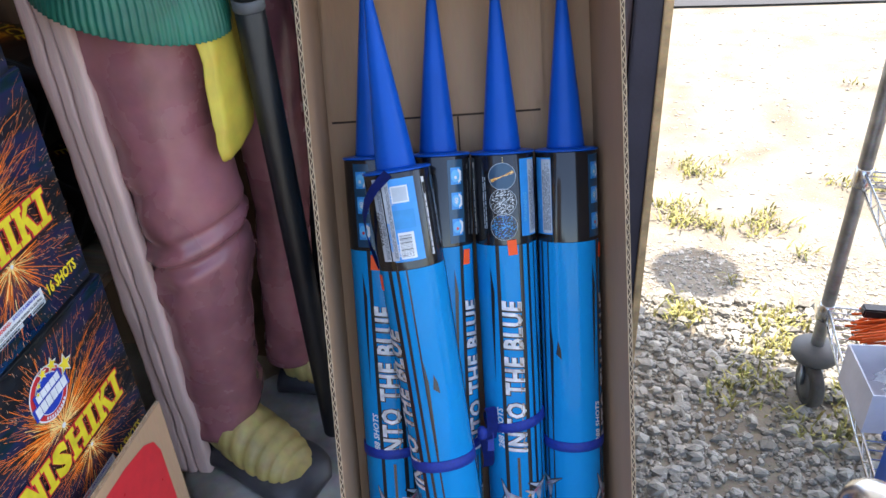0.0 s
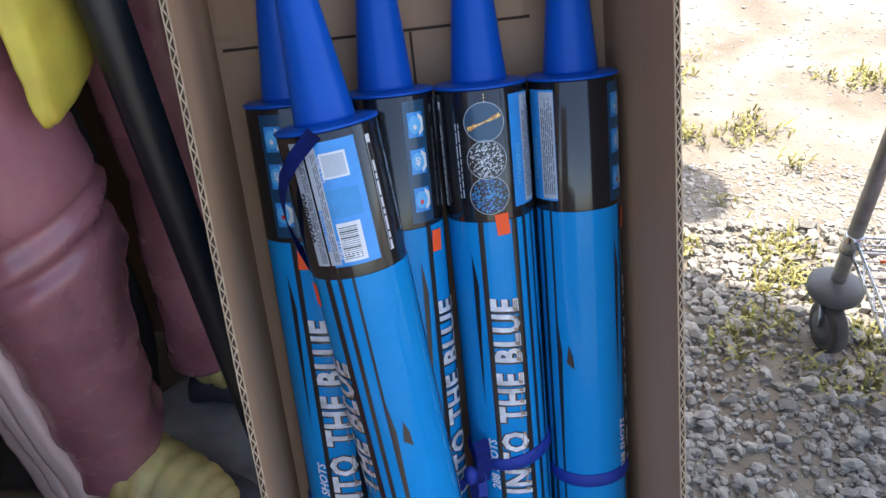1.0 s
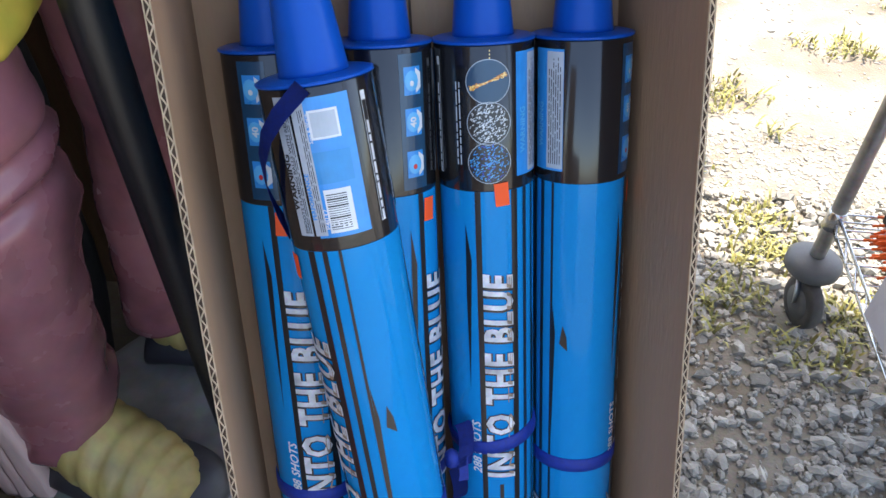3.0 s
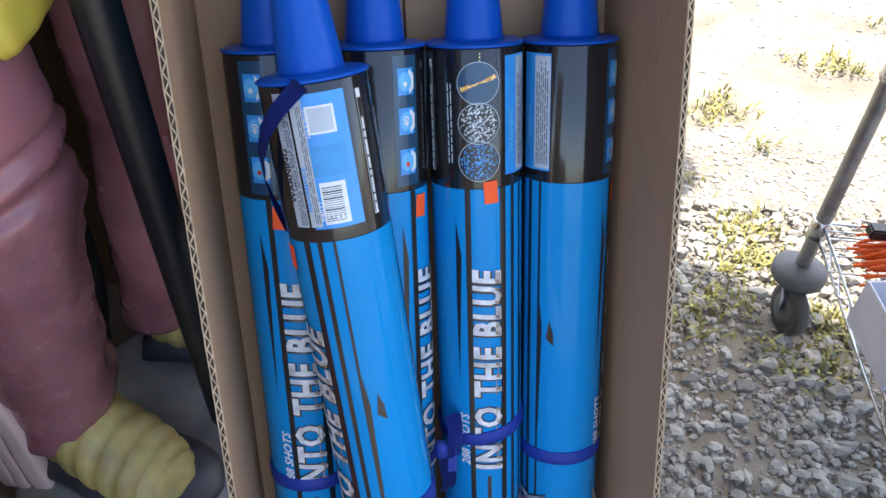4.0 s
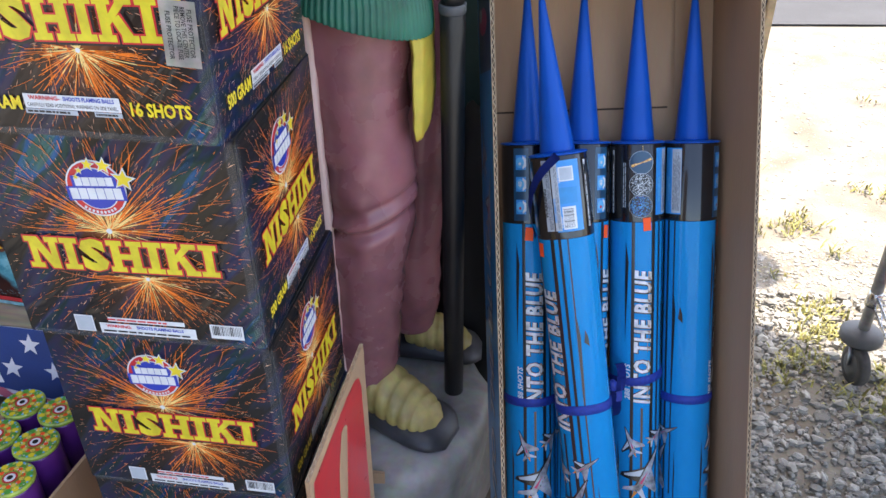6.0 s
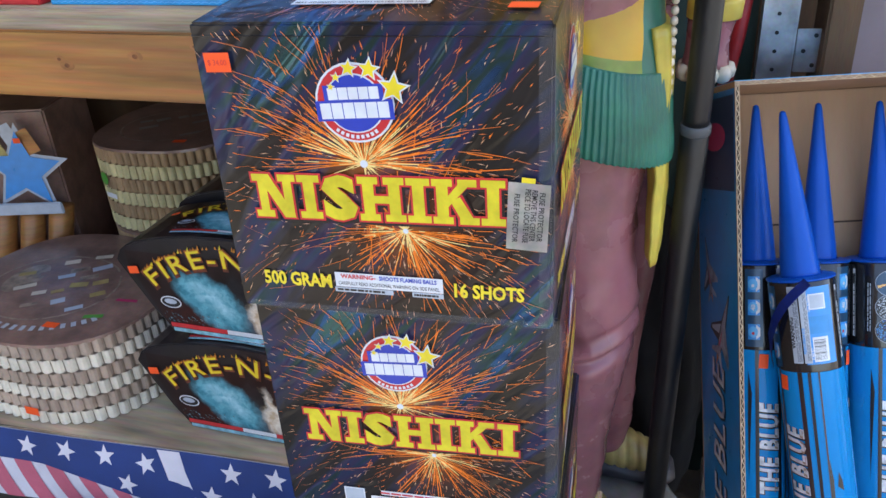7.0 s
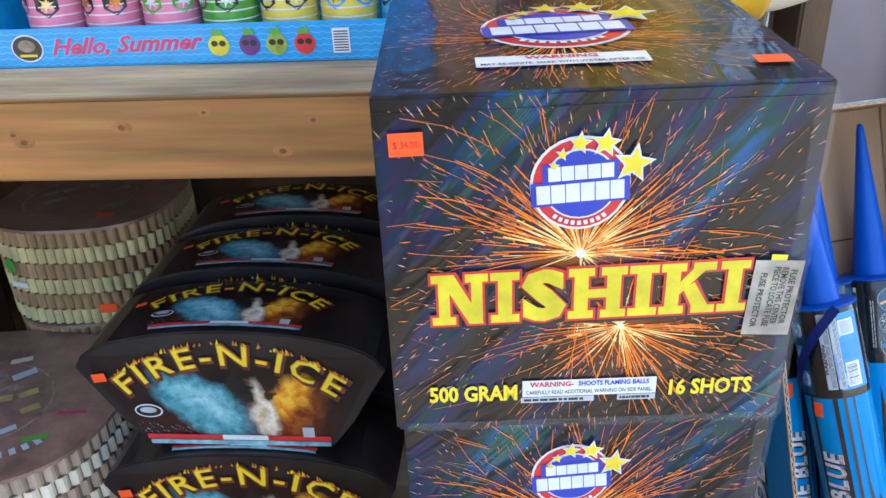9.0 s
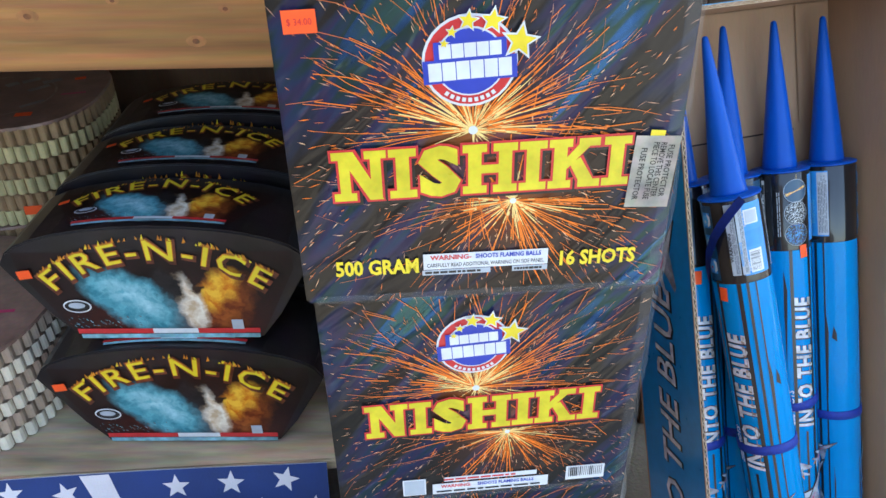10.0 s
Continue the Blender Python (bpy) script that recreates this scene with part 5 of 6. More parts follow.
                index.append(keys.index("sock"))
        for k in (rings[0], rings[-1]):
            faces.append(tuple(range(k, k + 20)))
            index.append(keys.index("sock"))
    # tunic and fringed green apron
    apron = [(-0.559, 0.862, 1.012, 0.1165, 0.106, 0, 17), (-0.558, 0.862, 1.03, 0.1155, 0.105, 0, 16), (-0.556, 0.864, 1.078, 0.108, 0.100, 0, 15), (-0.554, 0.868, 1.118, 0.098, 0.092, 0, 14)]
    loft(smooth_rows(apron, 8), "statgreen", 320, 0.0015, 7.0, 80, 0.016)
    tunic = [(-0.554, 0.868, 1.108, 0.096, 0.090, 0, 14), (-0.555, 0.872, 1.145, 0.091, 0.085, 0, 9), (-0.556, 0.880, 1.20, 0.086, 0.074, 0, 0), (-0.56, 0.89, 1.32, 0.095, 0.08, 0, 0), (-0.56, 0.89, 1.50, 0.13, 0.10, 0, 0), (-0.56, 0.88, 1.66, 0.09, 0.08, 0, 0)]
    loft(smooth_rows(tunic, 6), "ochre", 72, 0.003, 7.0, 0, 0, lambda j, i: "statgreen" if 63 <= i <= 70 else "statgreen" if j < 1 else "statlime" if j < 4 else "ochre")
    for k in range(14):
        z = 1.066 + k * 0.0125
        loft([(-0.457, 0.850, z - 0.005, 0.002, 0.002, 0, 0), (-0.457, 0.849, z - 0.002, 0.0045, 0.0045, 0, 0), (-0.457, 0.849, z + 0.003, 0.0045, 0.0045, 0, 0), (-0.457, 0.850, z + 0.006, 0.002, 0.002, 0, 0)], "statwhite", 8)
    # hanging yellow sash
    sash = [(-0.461, 0.862, 0.832, 0.006, 0.036, 8, 0), (-0.461, 0.868, 0.848, 0.011, 0.050, 10, 0), (-0.462, 0.874, 0.90, 0.013, 0.054, 6, 0), (-0.464, 0.874, 0.97, 0.014, 0.052, 0, 0), (-0.468, 0.874, 1.06, 0.016, 0.05, 0, 0), (-0.475, 0.874, 1.15, 0.018, 0.05, 0, 0)]
    loft(smooth_rows(sash, 5), "statyellow", 32, 0.004, 9.0, 7, 0.06)
    # forearm and closed cream hand over the staff
    arm = [(-0.660, 0.805, 1.271, 0.0520, 0.0580, 0, 90), (-0.600, 0.800, 1.258, 0.0550, 0.0580, 0, 90), (-0.520, 0.810, 1.251, 0.0560, 0.0550, 0, 90), (-0.432, 0.833, 1.250, 0.0530, 0.0520, 0, 90), (-0.426, 0.837, 1.250, 0.0450, 0.0460, 0, 90), (-0.390, 0.865, 1.250, 0.0470, 0.0500, 0, 90), (-0.345, 0.900, 1.251, 0.0430, 0.0550, 0, 90), (-0.325, 0.915, 1.251, 0.0200, 0.0300, 0, 90)]
    rws = smooth_rows(arm, 4)
    loft(rws, "ochre", 28, 0.004, 2.0, 0, 0, lambda j, i: "statwhite" if rws[j][0] > -0.430 else "ochre")
    # hanging far sleeve with a yellow band and white frill
    slv = [(-0.405, 1.035, 1.050, 0.034, 0.034, 0, 0), (-0.405, 1.035, 1.08, 0.030, 0.030, 0, 0), (-0.402, 1.035, 1.115, 0.033, 0.033, 0, 0), (-0.400, 1.035, 1.118, 0.037, 0.037, 0, 0), (-0.399, 1.035, 1.148, 0.037, 0.037, 0, 0), (-0.398, 1.035, 1.151, 0.033, 0.033, 0, 0), (-0.395, 1.035, 1.25, 0.036, 0.036, 0, 0)]
    rws = smooth_rows(slv, 3)
    loft(rws, "maroon", 24, 0.002, 3.0, 0, 0, lambda j, i: "statyellow" if 1.117 < rws[j][2] < 1.149 else "maroon")
    for i in range(9):
        a = 2 * math.pi * i / 9
        cx, cy = -0.405 + 0.030 * math.cos(a), 1.035 + 0.030 * math.sin(a)
        loft([(cx, cy, 1.028, 0.004, 0.004, 0, 0), (cx, cy, 1.033, 0.011, 0.011, 0, 0), (cx, cy, 1.043, 0.013, 0.013, 0, 0), (cx, cy, 1.053, 0.009, 0.009, 0, 0)], "statwhite", 10)
    # head and far arm high above
    loft([(-0.56, 0.88, 1.64, 0.04, 0.04, 0, 0), (-0.56, 0.88, 1.70, 0.07, 0.08, 0, 0), (-0.56, 0.88, 1.80, 0.08, 0.09, 0, 0), (-0.56, 0.88, 1.88, 0.04, 0.05, 0, 0)], "statwhite", 20)
    # pale layered seam strip down the outer side of the near leg
    for i, (w, dy) in enumerate(((0.0105, 0.006), (0.0085, 0.002), (0.0125, 0.0))):
        x = (-0.650, -0.6305, -0.6090)[i]
        rows = [(x - 0.008, 0.822 + dy, 0.235, w, 0.010, 0, 0), (x - 0.003, 0.814 + dy, 0.42, w, 0.011, 0, 0), (x, 0.803 + dy, 0.67, w, 0.011, 0, 0), (x - 0.004, 0.798 + dy, 0.96, w, 0.011, 0, 0), (x - 0.008, 0.80 + dy, 1.3, w * 0.7, 0.010, 0, 0)]
        loft(smooth_rows(rows, 10), "plank", 24, 0.0025, i * 3.0, power=5.0)
    # rough grey base
    base = [(-0.51, 0.90, 0.048, 0.165, 0.215, 0, 0), (-0.51, 0.90, 0.12, 0.165, 0.212, 0, 0), (-0.51, 0.90, 0.20, 0.160, 0.208, 0, 0), (-0.51, 0.90, 0.232, 0.150, 0.198, 0, 0), (-0.51, 0.90, 0.245, 0.125, 0.170, 0, 0), (-0.51, 0.90, 0.248, 0.05, 0.07, 0, 0)]
    loft(smooth_rows(base, 4), "base", 40, 0.018, 5.0)
    ob = raw("statue", verts, faces, [M[k] for k in keys], None, "", True, index)
    tagged(ob, "life-size painted figure in maroon trousers and green apron on grey base", "statue")


def build_pole():
    t = empty("staff", pose(-0.426, 0.937, 0.24, 4.6, 0.5))
    part("shaft", lathe([(0.0175, 0.0), (0.0185, 0.01), (0.0185, 0.765), (0.0180, 0.766)], 20), M["blackplastic"], t, smooth=True)
    part("collar", lathe([(0.0185, 0.766), (0.0198, 0.768), (0.0198, 0.778), (0.0185, 0.780)], 20), M["greyplastic"], t, smooth=True)
    part("shaft", lathe([(0.0170, 0.780), (0.0172, 0.79), (0.0172, 1.10), (0.012, 1.11)], 20), M["blackplastic"], t, smooth=True)
    tagged(t, "straight black staff standing beside the painted figure", "staff")


def build_backstage():
    # black bag in the dark behind the figure
    bm = bmesh.new()
    bmesh.ops.create_icosphere(bm, subdivisions=4, radius=1.0)
    for v in bm.verts:
        q = 1 + 0.22 * noise.noise(v.co * 1.6) + 0.10 * noise.noise(v.co * 5)
        v.co = Vector((v.co.x * 0.10 * q - 0.425, v.co.y * 0.09 * q + 1.225, max(0.0, 0.36 + v.co.z * 0.36 * q)))
    tagged(part("black_bag", bm, M["dark"], None, smooth=True), "crumpled black plastic bag in the dark corner", "bag")
    bm = bmesh.new()
    bmesh.ops.create_icosphere(bm, subdivisions=4, radius=1.0)
    for v in bm.verts:
        q = 1 + 0.15 * noise.noise(v.co * 1.9) + 0.03 * math.sin(v.co.z * 60)
        v.co = Vector((v.co.x * 0.10 * q - 0.735, v.co.y * 0.10 * q + 1.10, max(0.0, 0.52 + v.co.z * 0.52 * q)))
    tagged(part("rolled_cloth", bm, M["dark"], None, smooth=True), "ribbed dark cloth bundle standing in the shade", "cloth")
    tagged(part("red_pole", tube([(-0.415, 1.20, 0.60), (-0.385, 1.22, 0.80), (-0.345, 1.24, 1.04), (-0.32, 1.26, 1.30)], 0.012, 10), M["redcloth"], None, smooth=True), "red plastic pole leaning in the corner", "pole")
    p = tagged(part("green_panel", block(-0.55, -0.31, 1.305, 1.32, 0.02, 1.15, 0.004), M["teal"]), "dark green panel leaning on the back wall", "panel")


# ---------------------------------------------------------------- shelves and goods
SHELF = Matrix.Translation((-1.2, 0.705, 0)) @ pose(0, 0, 0, 0, 0, -3.4)


def build_shelf():
    s = empty("wooden_shelf", SHELF)
    part("front_beam", block(-1.35, 0.452, 0.0, 0.036, 1.088, 1.176, 0.003), M["pine"], s, "varnished knotty pine beam")
    rng = random.Random(4)
    for x, z, r in ((0.102, 1.146, 0.006), (-0.015, 1.140, 0.0045), (-0.005, 1.132, 0.006), (0.265, 1.118, 0.0055), (0.30, 1.15, 0.004), (-0.25, 1.12, 0.007), (0.19, 1.16, 0.0035)):
        a = Art()
        a.disc("knot", "ridge", 1, x, z, r * 1.9, r * 1.1, 16)
        a.disc("knot_heart", "knot", 2, x, z, r * 0.7, r * 0.5, 12)
        a.emit(s, lambda u, v, o: (u, -0.0004 - o, v))
    part("top_board", block(-1.35, 0.455, -0.004, 0.64, 1.177, 1.2035, 0.0025), M["ply"], s, "weathered plywood board")
    lower = block(-1.35, 0.40, -0.046, 0.60, 0.509, 0.530, 0.0025)
    lower.transform(pose(0, 0, 0, 0, 0, 3.4))
    part("lower_board", lower, M["ply"], s, "dusty plywood board")
    for x in (-1.3, 0.424):
        part("upright", block(x, x + 0.06, 0.05, 0.09, 0.0, 0.508, 0.003), M["pine"], s)
        part("upright", block(x, x + 0.06, 0.05, 0.09, 0.531, 1.086, 0.003), M["pine"], s)
        part("upright", block(x, x + 0.06, 0.010, 0.05, 1.204, 2.2, 0.003), M["pine"], s)
    tagged(s, "rough timber shelf with pine beam and plywood boards", "shelf")


def build_flag():
    """Cloth with stars and stripes hung along the lower shelf's edge."""
    f = empty("flag_cloth", pose(-1.248, 0.657, 0.534))
    L0, L1, H = -0.9, 0.388, 0.135

    def surf(x, y, o=0.0):
        d = max(0.0, H - y) / H
        return (x, -0.004 - o - 0.020 * math.sin(d * 1.9) - 0.004 * math.sin(x * 16 + y * 20) * d, y - H + 0.002 * math.sin(x * 11))

    def sheet(name, key, x0, x1, lo, hi, o, nx=60, ny=6):
        vs, fs = [], []
        for i in range(nx + 1):
            x = x0 + (x1 - x0) * i / nx
            a, b = lo(x), hi(x)
            for j in range(ny + 1):
                vs.append(surf(x, a + (b - a) * j / ny, o))
        for i in range(nx):
            for j in range(ny):
                k = i * (ny + 1) + j
                fs.append((k, k + ny + 1, k + ny + 2, k + 1))
        raw(name, vs, fs, M[key], f, smooth=True)

    sheet("cloth", "flagwhite", L0, L1, lambda x: 0.0, lambda x: H, 0.0)
    low = lambda x: min(0.080, max(0.002, 0.045 - 0.2 * x))
    sheet("starry_field", "flagblue", L0, L1, low, lambda x: H, 0.0012)
    for i in range(18):
        x = L0 + 0.02 + i * 0.062
        if x + 0.07 < L1:
            vs, fs = [], []
            for j in range(7):
                y = j / 6
                xa = x - 0.03 * y
                top = low(xa)
                vs += [surf(xa, y * top, 0.0012), surf(xa + 0.034, y * low(xa + 0.034), 0.0012)]
            fs = [(2 * j, 2 * j + 1, 2 * j + 3, 2 * j + 2) for j in range(6)]
            raw("red_stripe", vs, fs, M["flagred"], f)
    rng = random.Random(3)
    for i in range(17):
        for row in range(2):
            x = L0 + 0.03 + i * 0.075 + row * 0.037
            y = 0.110 - row * 0.046 + rng.uniform(-0.004, 0.004)
            if abs(x - 0.09) < 0.04 or y - 0.012 < low(x) or x > L1 - 0.02:
                continue
            a = Art()
            a.star("star", "flagwhite", 1, x, y, 0.0195, rng.uniform(-0.4, 0.4), 0.42)
            a.emit(f, lambda u, v, o: surf(u, v, 0.0020))
    a = Art()
    a.poly("white_band", "flagwhite", 1, [(0.052, H - 0.001), (0.092, H - 0.001), (0.100, H * 0.75), (0.122, 0.034), (0.082, 0.030), (0.064, H * 0.75)])
    a.emit(f, lambda u, v, o: surf(u, v, 0.0024))
    tagged(f, "stars and stripes cloth hung along the lower shelf edge", "flag")


def fan_art():
    """Flame-edged title on an arc over an ice wave and a plume of fire."""
    a = Art()
    rad = 0.235

    def arc(u, v):
        q = u / rad
        return (rad + v) * math.sin(q), (rad + v) * math.cos(q) - rad

    a.word("title_lettering", "rust", 5, "FIRE-N-ICE", 0.001, 0.1330, 0.312, 0.038, 0, 0.05, 0, arc, 1.22)
    a.word("title_lettering", "fire", 6, "FIRE-N-ICE", 0.0, 0.1345, 0.304, 0.031, 0, 0.022, 0, arc, 1.22)
    a.word("title_lettering", "yellow", 7, "FIRE-N-ICE", 0.0, 0.1340, 0.302, 0.0285, 0, 0.004, 0, arc, 1.22)
    rng = random.Random(2)
    for i in range(90):
        u = rng.uniform(-0.150, 0.150)
        x, z = arc(u, rng.uniform(0.0125, 0.0150))
        if abs(u) < 0.05 and rng.random() < 0.6:
            continue
        z += 0.1345
        a.poly("title_lettering", rng.choice(("fire", "fire", "yellow")), 6, [(x - 0.0017, z), (x + 0.0017, z), (x + rng.uniform(-0.002, 0.002), z + rng.uniform(0.003, 0.0080))])
    a.disc("badge", "white", 6, -0.112, 0.052, 0.0185, 0.0100)
    a.disc("badge", "line", 7, -0.112, 0.052, 0.0165, 0.0082)
    a.disc("badge", "pale", 8, -0.112, 0.0535, 0.0110, 0.0045)
    for i in range(60):
        x = rng.uniform(-0.130, -0.02)
        a.rect("spray_print", rng.choice(("ice2", "ice2", "ice", "rust")), 4, x, rng.uniform(0.018, 0.036), rng.uniform(0.001, 0.005), 0.0009, rng.uniform(-60, -20))
    a.rect("base_strip#a", "red", 5, -0.072, 0.0125, 0.100, 0.0075)
    a.rect("base_strip#b", "white", 5, 0.008, 0.0125, 0.060, 0.0075)
    a.rect("base_strip#c", "red", 5, 0.079, 0.0125, 0.082, 0.0075)
    a.rect("base_strip#d", "ice", 5, 0.0, 0.0045, 0.238, 0.0065)
    a.rect("code_square", "pale", 6, 0.092, 0.0225, 0.015, 0.015)
    a.rect("price_sticker", "orange_sticker", 7, -0.166, 0.100, 0.018, 0.012, 8)
    return a


def build_fan_boxes():
    b = empty("fan_shaped_box")
    pts = [(-0.122, 0), (0.122, 0), (0.150, 0.035), (0.192, 0.105), (0.196, 0.112)]
    pts += [(0.19 * math.cos(q), 0.118 + 0.047 * math.sin(q)) for q in [math.pi * k / 14 for k in range(1, 14)]]
    pts += [(-0.196, 0.112), (-0.192, 0.105), (-0.150, 0.035)]
    pts = [(x, z * 1.05) for x, z in pts]
    n, dep = len(pts), 0.126
    bm = bmesh.new()
    fr = [bm.verts.new((x, 0, z)) for x, z in pts]
    bk = [bm.verts.new((x, dep, z)) for x, z in pts]
    bm.faces.new(fr), bm.faces.new(bk[::-1])
    for i in range(n):
        bm.faces.new((fr[(i + 1) % n], fr[i], bk[i], bk[(i + 1) % n]))
    bmesh.ops.recalc_face_normals(bm, faces=bm.faces[:])
    bmesh.ops.bevel(bm, geom=[e for e in bm.edges if abs(e.verts[0].co.y - e.verts[1].co.y) < 1e-6], offset=0.002, segments=2, affect="EDGES")
    part("body", bm, M["film"], b)
    def picture(fn):
        """The printed picture as a fine sheet, carrying its own flat coordinates."""
        vs, fs, flat = [], [], []
        nx, ny = 36, 10
        for i in range(nx + 1):
            for j in range(ny + 1):
                y = 0.002 + 0.128 * j / ny
                x = (0.122 + 0.055 * min(1.0, y / 0.105)) * (2 * i / nx - 1) * 0.99
                vs.append(fn(x, y, 0.0))
                flat.append((x, y))
        for i in range(nx):
            for j in range(ny):
                k = i * (ny + 1) + j
                fs.append((k, k + ny + 1, k + ny + 2, k + 1))
        ob = raw("picture_print", vs, fs, M["fan_picture"], b, "flame and ice picture")
        lay = ob.data.uv_layers.new(name="flat")
        for lp in ob.data.loops:
            lay.data[lp.index].uv = flat[lp.vertex_index]

    front = lambda x, y, o: (x, -0.0004 - o, y * 1.05)
    over = lambda x, y, o: (x * 0.80, 0.010 + y * 0.70, (0.118 + 0.047 * math.sqrt(max(0.0, 1 - (x * 0.80 / 0.19) ** 2))) * 1.05 + 0.0006 + o)
    picture(front)
    picture(over)
    fan_art().emit(b, front)
    # the same picture, smaller, on the arched top
    fan_art().emit(b, over, 0.0003, None, 0.02)
    a = Art()
    a.rect("side_print", "pale", 1, 0.05, 0.06, 0.030, 0.006, 20)
    a.rect("side_print", "pale", 1, 0.05, 0.045, 0.034, 0.006, 20)
    a.rect("side_print", "pale", 1, 0.05, 0.030, 0.036, 0.006, 20)
    a.emit(b, lambda x, y, o: (0.1515 + y * 0.55 - 0.02 + o, 0.01 + x, y + 0.005))
    tagged(b, "black film-wrapped fan-shaped firework box with flame and ice print", "firework box", "fan-shaped boxes on the shelf")
    spots = [(-1.050, 0.708, 0.5315, -4), (-1.052, 0.728, 0.7055, -4), (-1.030, 0.866, 0.5315, -5), (-1.030, 0.866, 0.7180, -5), (-1.005, 1.004, 0.5315, -3), (-1.005, 1.004, 0.7300, -3)]
    for i, (x, y, z, r) in enumerate(spots):
        if i == 0:
            b.matrix_basis = pose(x, y, z, 0, 0, r)
        else:
            copy_thing(b, pose(x, y, z, 0, 0, r))


def build_spacer():
    for x, y, z in ((-1.030, 0.866, 0.7175), (-1.005, 1.004, 0.7295)):
        tagged(part("film_packet", block(x - 0.10, x + 0.10, y + 0.022, y + 0.110, 0.7055, z, 0.002), M["film"]), "black film-wrapped packet under the fan-shaped box", "packet")


def build_drum(name, rx, ry, h, rows, count, m, label, pre, pale="cream", dim="taupe"):
    """A round firework pack: staggered rows of fluted paper under a printed lid."""
    d = empty(name, m)

    def edge(a, grow=0.0):
        c, s = math.cos(a), math.sin(a)
        p = 2.6
        r = (abs(c) ** p + abs(s) ** p) ** (-1 / p)
        return (rx + grow) * r * c, (ry + grow) * r * s

    bm = bmesh.new()
    ring = [edge(2 * math.pi * i / 72, -0.006) for i in range(72)]
    lo = [bm.verts.new((x, y, 0.0)) for x, y in ring]
    hi = [bm.verts.new((x, y, h - 0.003)) for x, y in ring]
    for i in range(72):
        bm.faces.new((lo[i], lo[(i + 1) % 72], hi[(i + 1) % 72], hi[i]))
    bm.faces.new(lo[::-1]), bm.faces.new(hi)
    part("core", bm, M[dim], d)
    rh = h / rows
    for k in range(rows):
        vs, fs = [], []
        for i in range(count):
            a0 = 2 * math.pi * (i + 0.5 * (k % 2)) / count
            kk = len(vs)
            for s in range(5):
                t = s / 4
                a = a0 + 2 * math.pi / count * (0.04 + 0.92 * t)
                g = -0.005 + 0.0085 * math.sin(math.pi * (0.12 + 0.76 * t))
                x, y = edge(a, g)
                lean = 0.0018
                vs += [(x * (1 - lean), y * (1 - lean), k * rh + 0.0006), (x, y, (k + 1) * rh - 0.0008)]
            fs += [(kk + 2 * s, kk + 2 * s + 2, kk + 2 * s + 3, kk + 2 * s + 1) for s in range(4)]
        raw("flute_row", vs, fs, M[pale if k % 2 == 0 else dim], d)["kind"] = "stuff"
    bm = bmesh.new()
    a = [bm.verts.new((*edge(2 * math.pi * i / 72, 0.003), h - 0.002)) for i in range(72)]
    b = [bm.verts.new((*edge(2 * math.pi * i / 72, 0.002), h + 0.003)) for i in range(72)]
    for i in range(72):
        bm.faces.new((a[i], a[(i + 1) % 72], b[(i + 1) % 72], b[i]))
    bm.faces.new(a[::-1]), bm.faces.new(b)
    part("lid", bm, M["choc"], d, "brown printed lid")
    t = Art()
    rng = random.Random(pre)
    t.disc("lid_print", "bronze", 1, -rx * 0.1, -ry * 0.1, rx * 0.62, ry * 0.6, 40, 0.004)
    if pre == 1:
        t.disc("lid_print", "bronze", 1, -rx * 0.45, -ry * 0.05, 0.032, 0.05, 20)
    for i in range(20):
        a0, q = i * 2.4, 0.12 + 0.022 * i
        t.rect("lid_print", rng.choice(("pale", "sock", "choc", "bronze", "statwhite") if pre == 1 else ("choc", "choc", "darksteel")), 2, rx * q * math.cos(a0), ry * q * math.sin(a0), rng.uniform(0.020, 0.040), rng.uniform(0.010, 0.017), 35 + rng.uniform(-12, 12))
    for i in range(20):
        a0 = -2.6 + i * 0.105
        t.rect("lid_print", "pale" if pre == 1 else "choc", 2, rx * 0.80 * math.cos(a0), ry * 0.80 * math.sin(a0), 0.008, 0.014, math.degrees(a0) + 90)
    t.rect("lid_print", "green" if pre == 1 else "choc", 2, rx * 0.62, -ry * 0.42, 0.034, 0.010, 20)
    t.rect("lid_print", "magenta", 2, rx * 0.72, -ry * 0.1, 0.040, 0.007, 10)
    t.rect("price_sticker#a", "orange_sticker", 4, rx * 0.38, -ry * 0.66, 0.026, 0.015, 6)
    t.rect("price_sticker#b", "orange_sticker", 4, rx * 0.66, ry * 0.35, 0.018, 0.011, 16)
    t.emit(d, lambda x, y, o: (x, y, h + 0.0034 + o))
    t = Art()
    t.rect("price_sticker", "orange_sticker", 3, 0.05, rh * 1.0, 0.027, 0.016, -3)
    t.rect("paper_label", "white", 3, -0.09, h * 0.42, 0.032, 0.010, 2)
    t.disc("paper_label", "green", 3, -0.10, h * 0.62, 0.011, 0.013)
    t.emit(d, lambda x, y, o: (x, edge(-math.pi / 2 + x / rx * 0.95, 0.0046 + o)[1], y))
    return tagged(d, label, "firework pack", "round fluted packs")


def build_drums():
    build_drum("round_pack", 0.205, 0.178, 0.157, 6, 66, pose(-1.462, 0.860, 0.5315, 0, 0, -8), "white fluted round firework pack with brown lid, orange price sticker", 1, "pearl", "lilac")
    build_drum("round_pack", 0.152, 0.147, 0.168, 6, 60, pose(-1.390, 1.190, 0.5315, 0, 0, 12), "cream fluted round firework pack at the bottom of a pile", 2)
    build_drum("round_pack", 0.152, 0.147, 0.168, 6, 60, pose(-1.390, 1.190, 0.7035, 0, 0, 0), "cream fluted round firework pack on another, brown lid", 3)


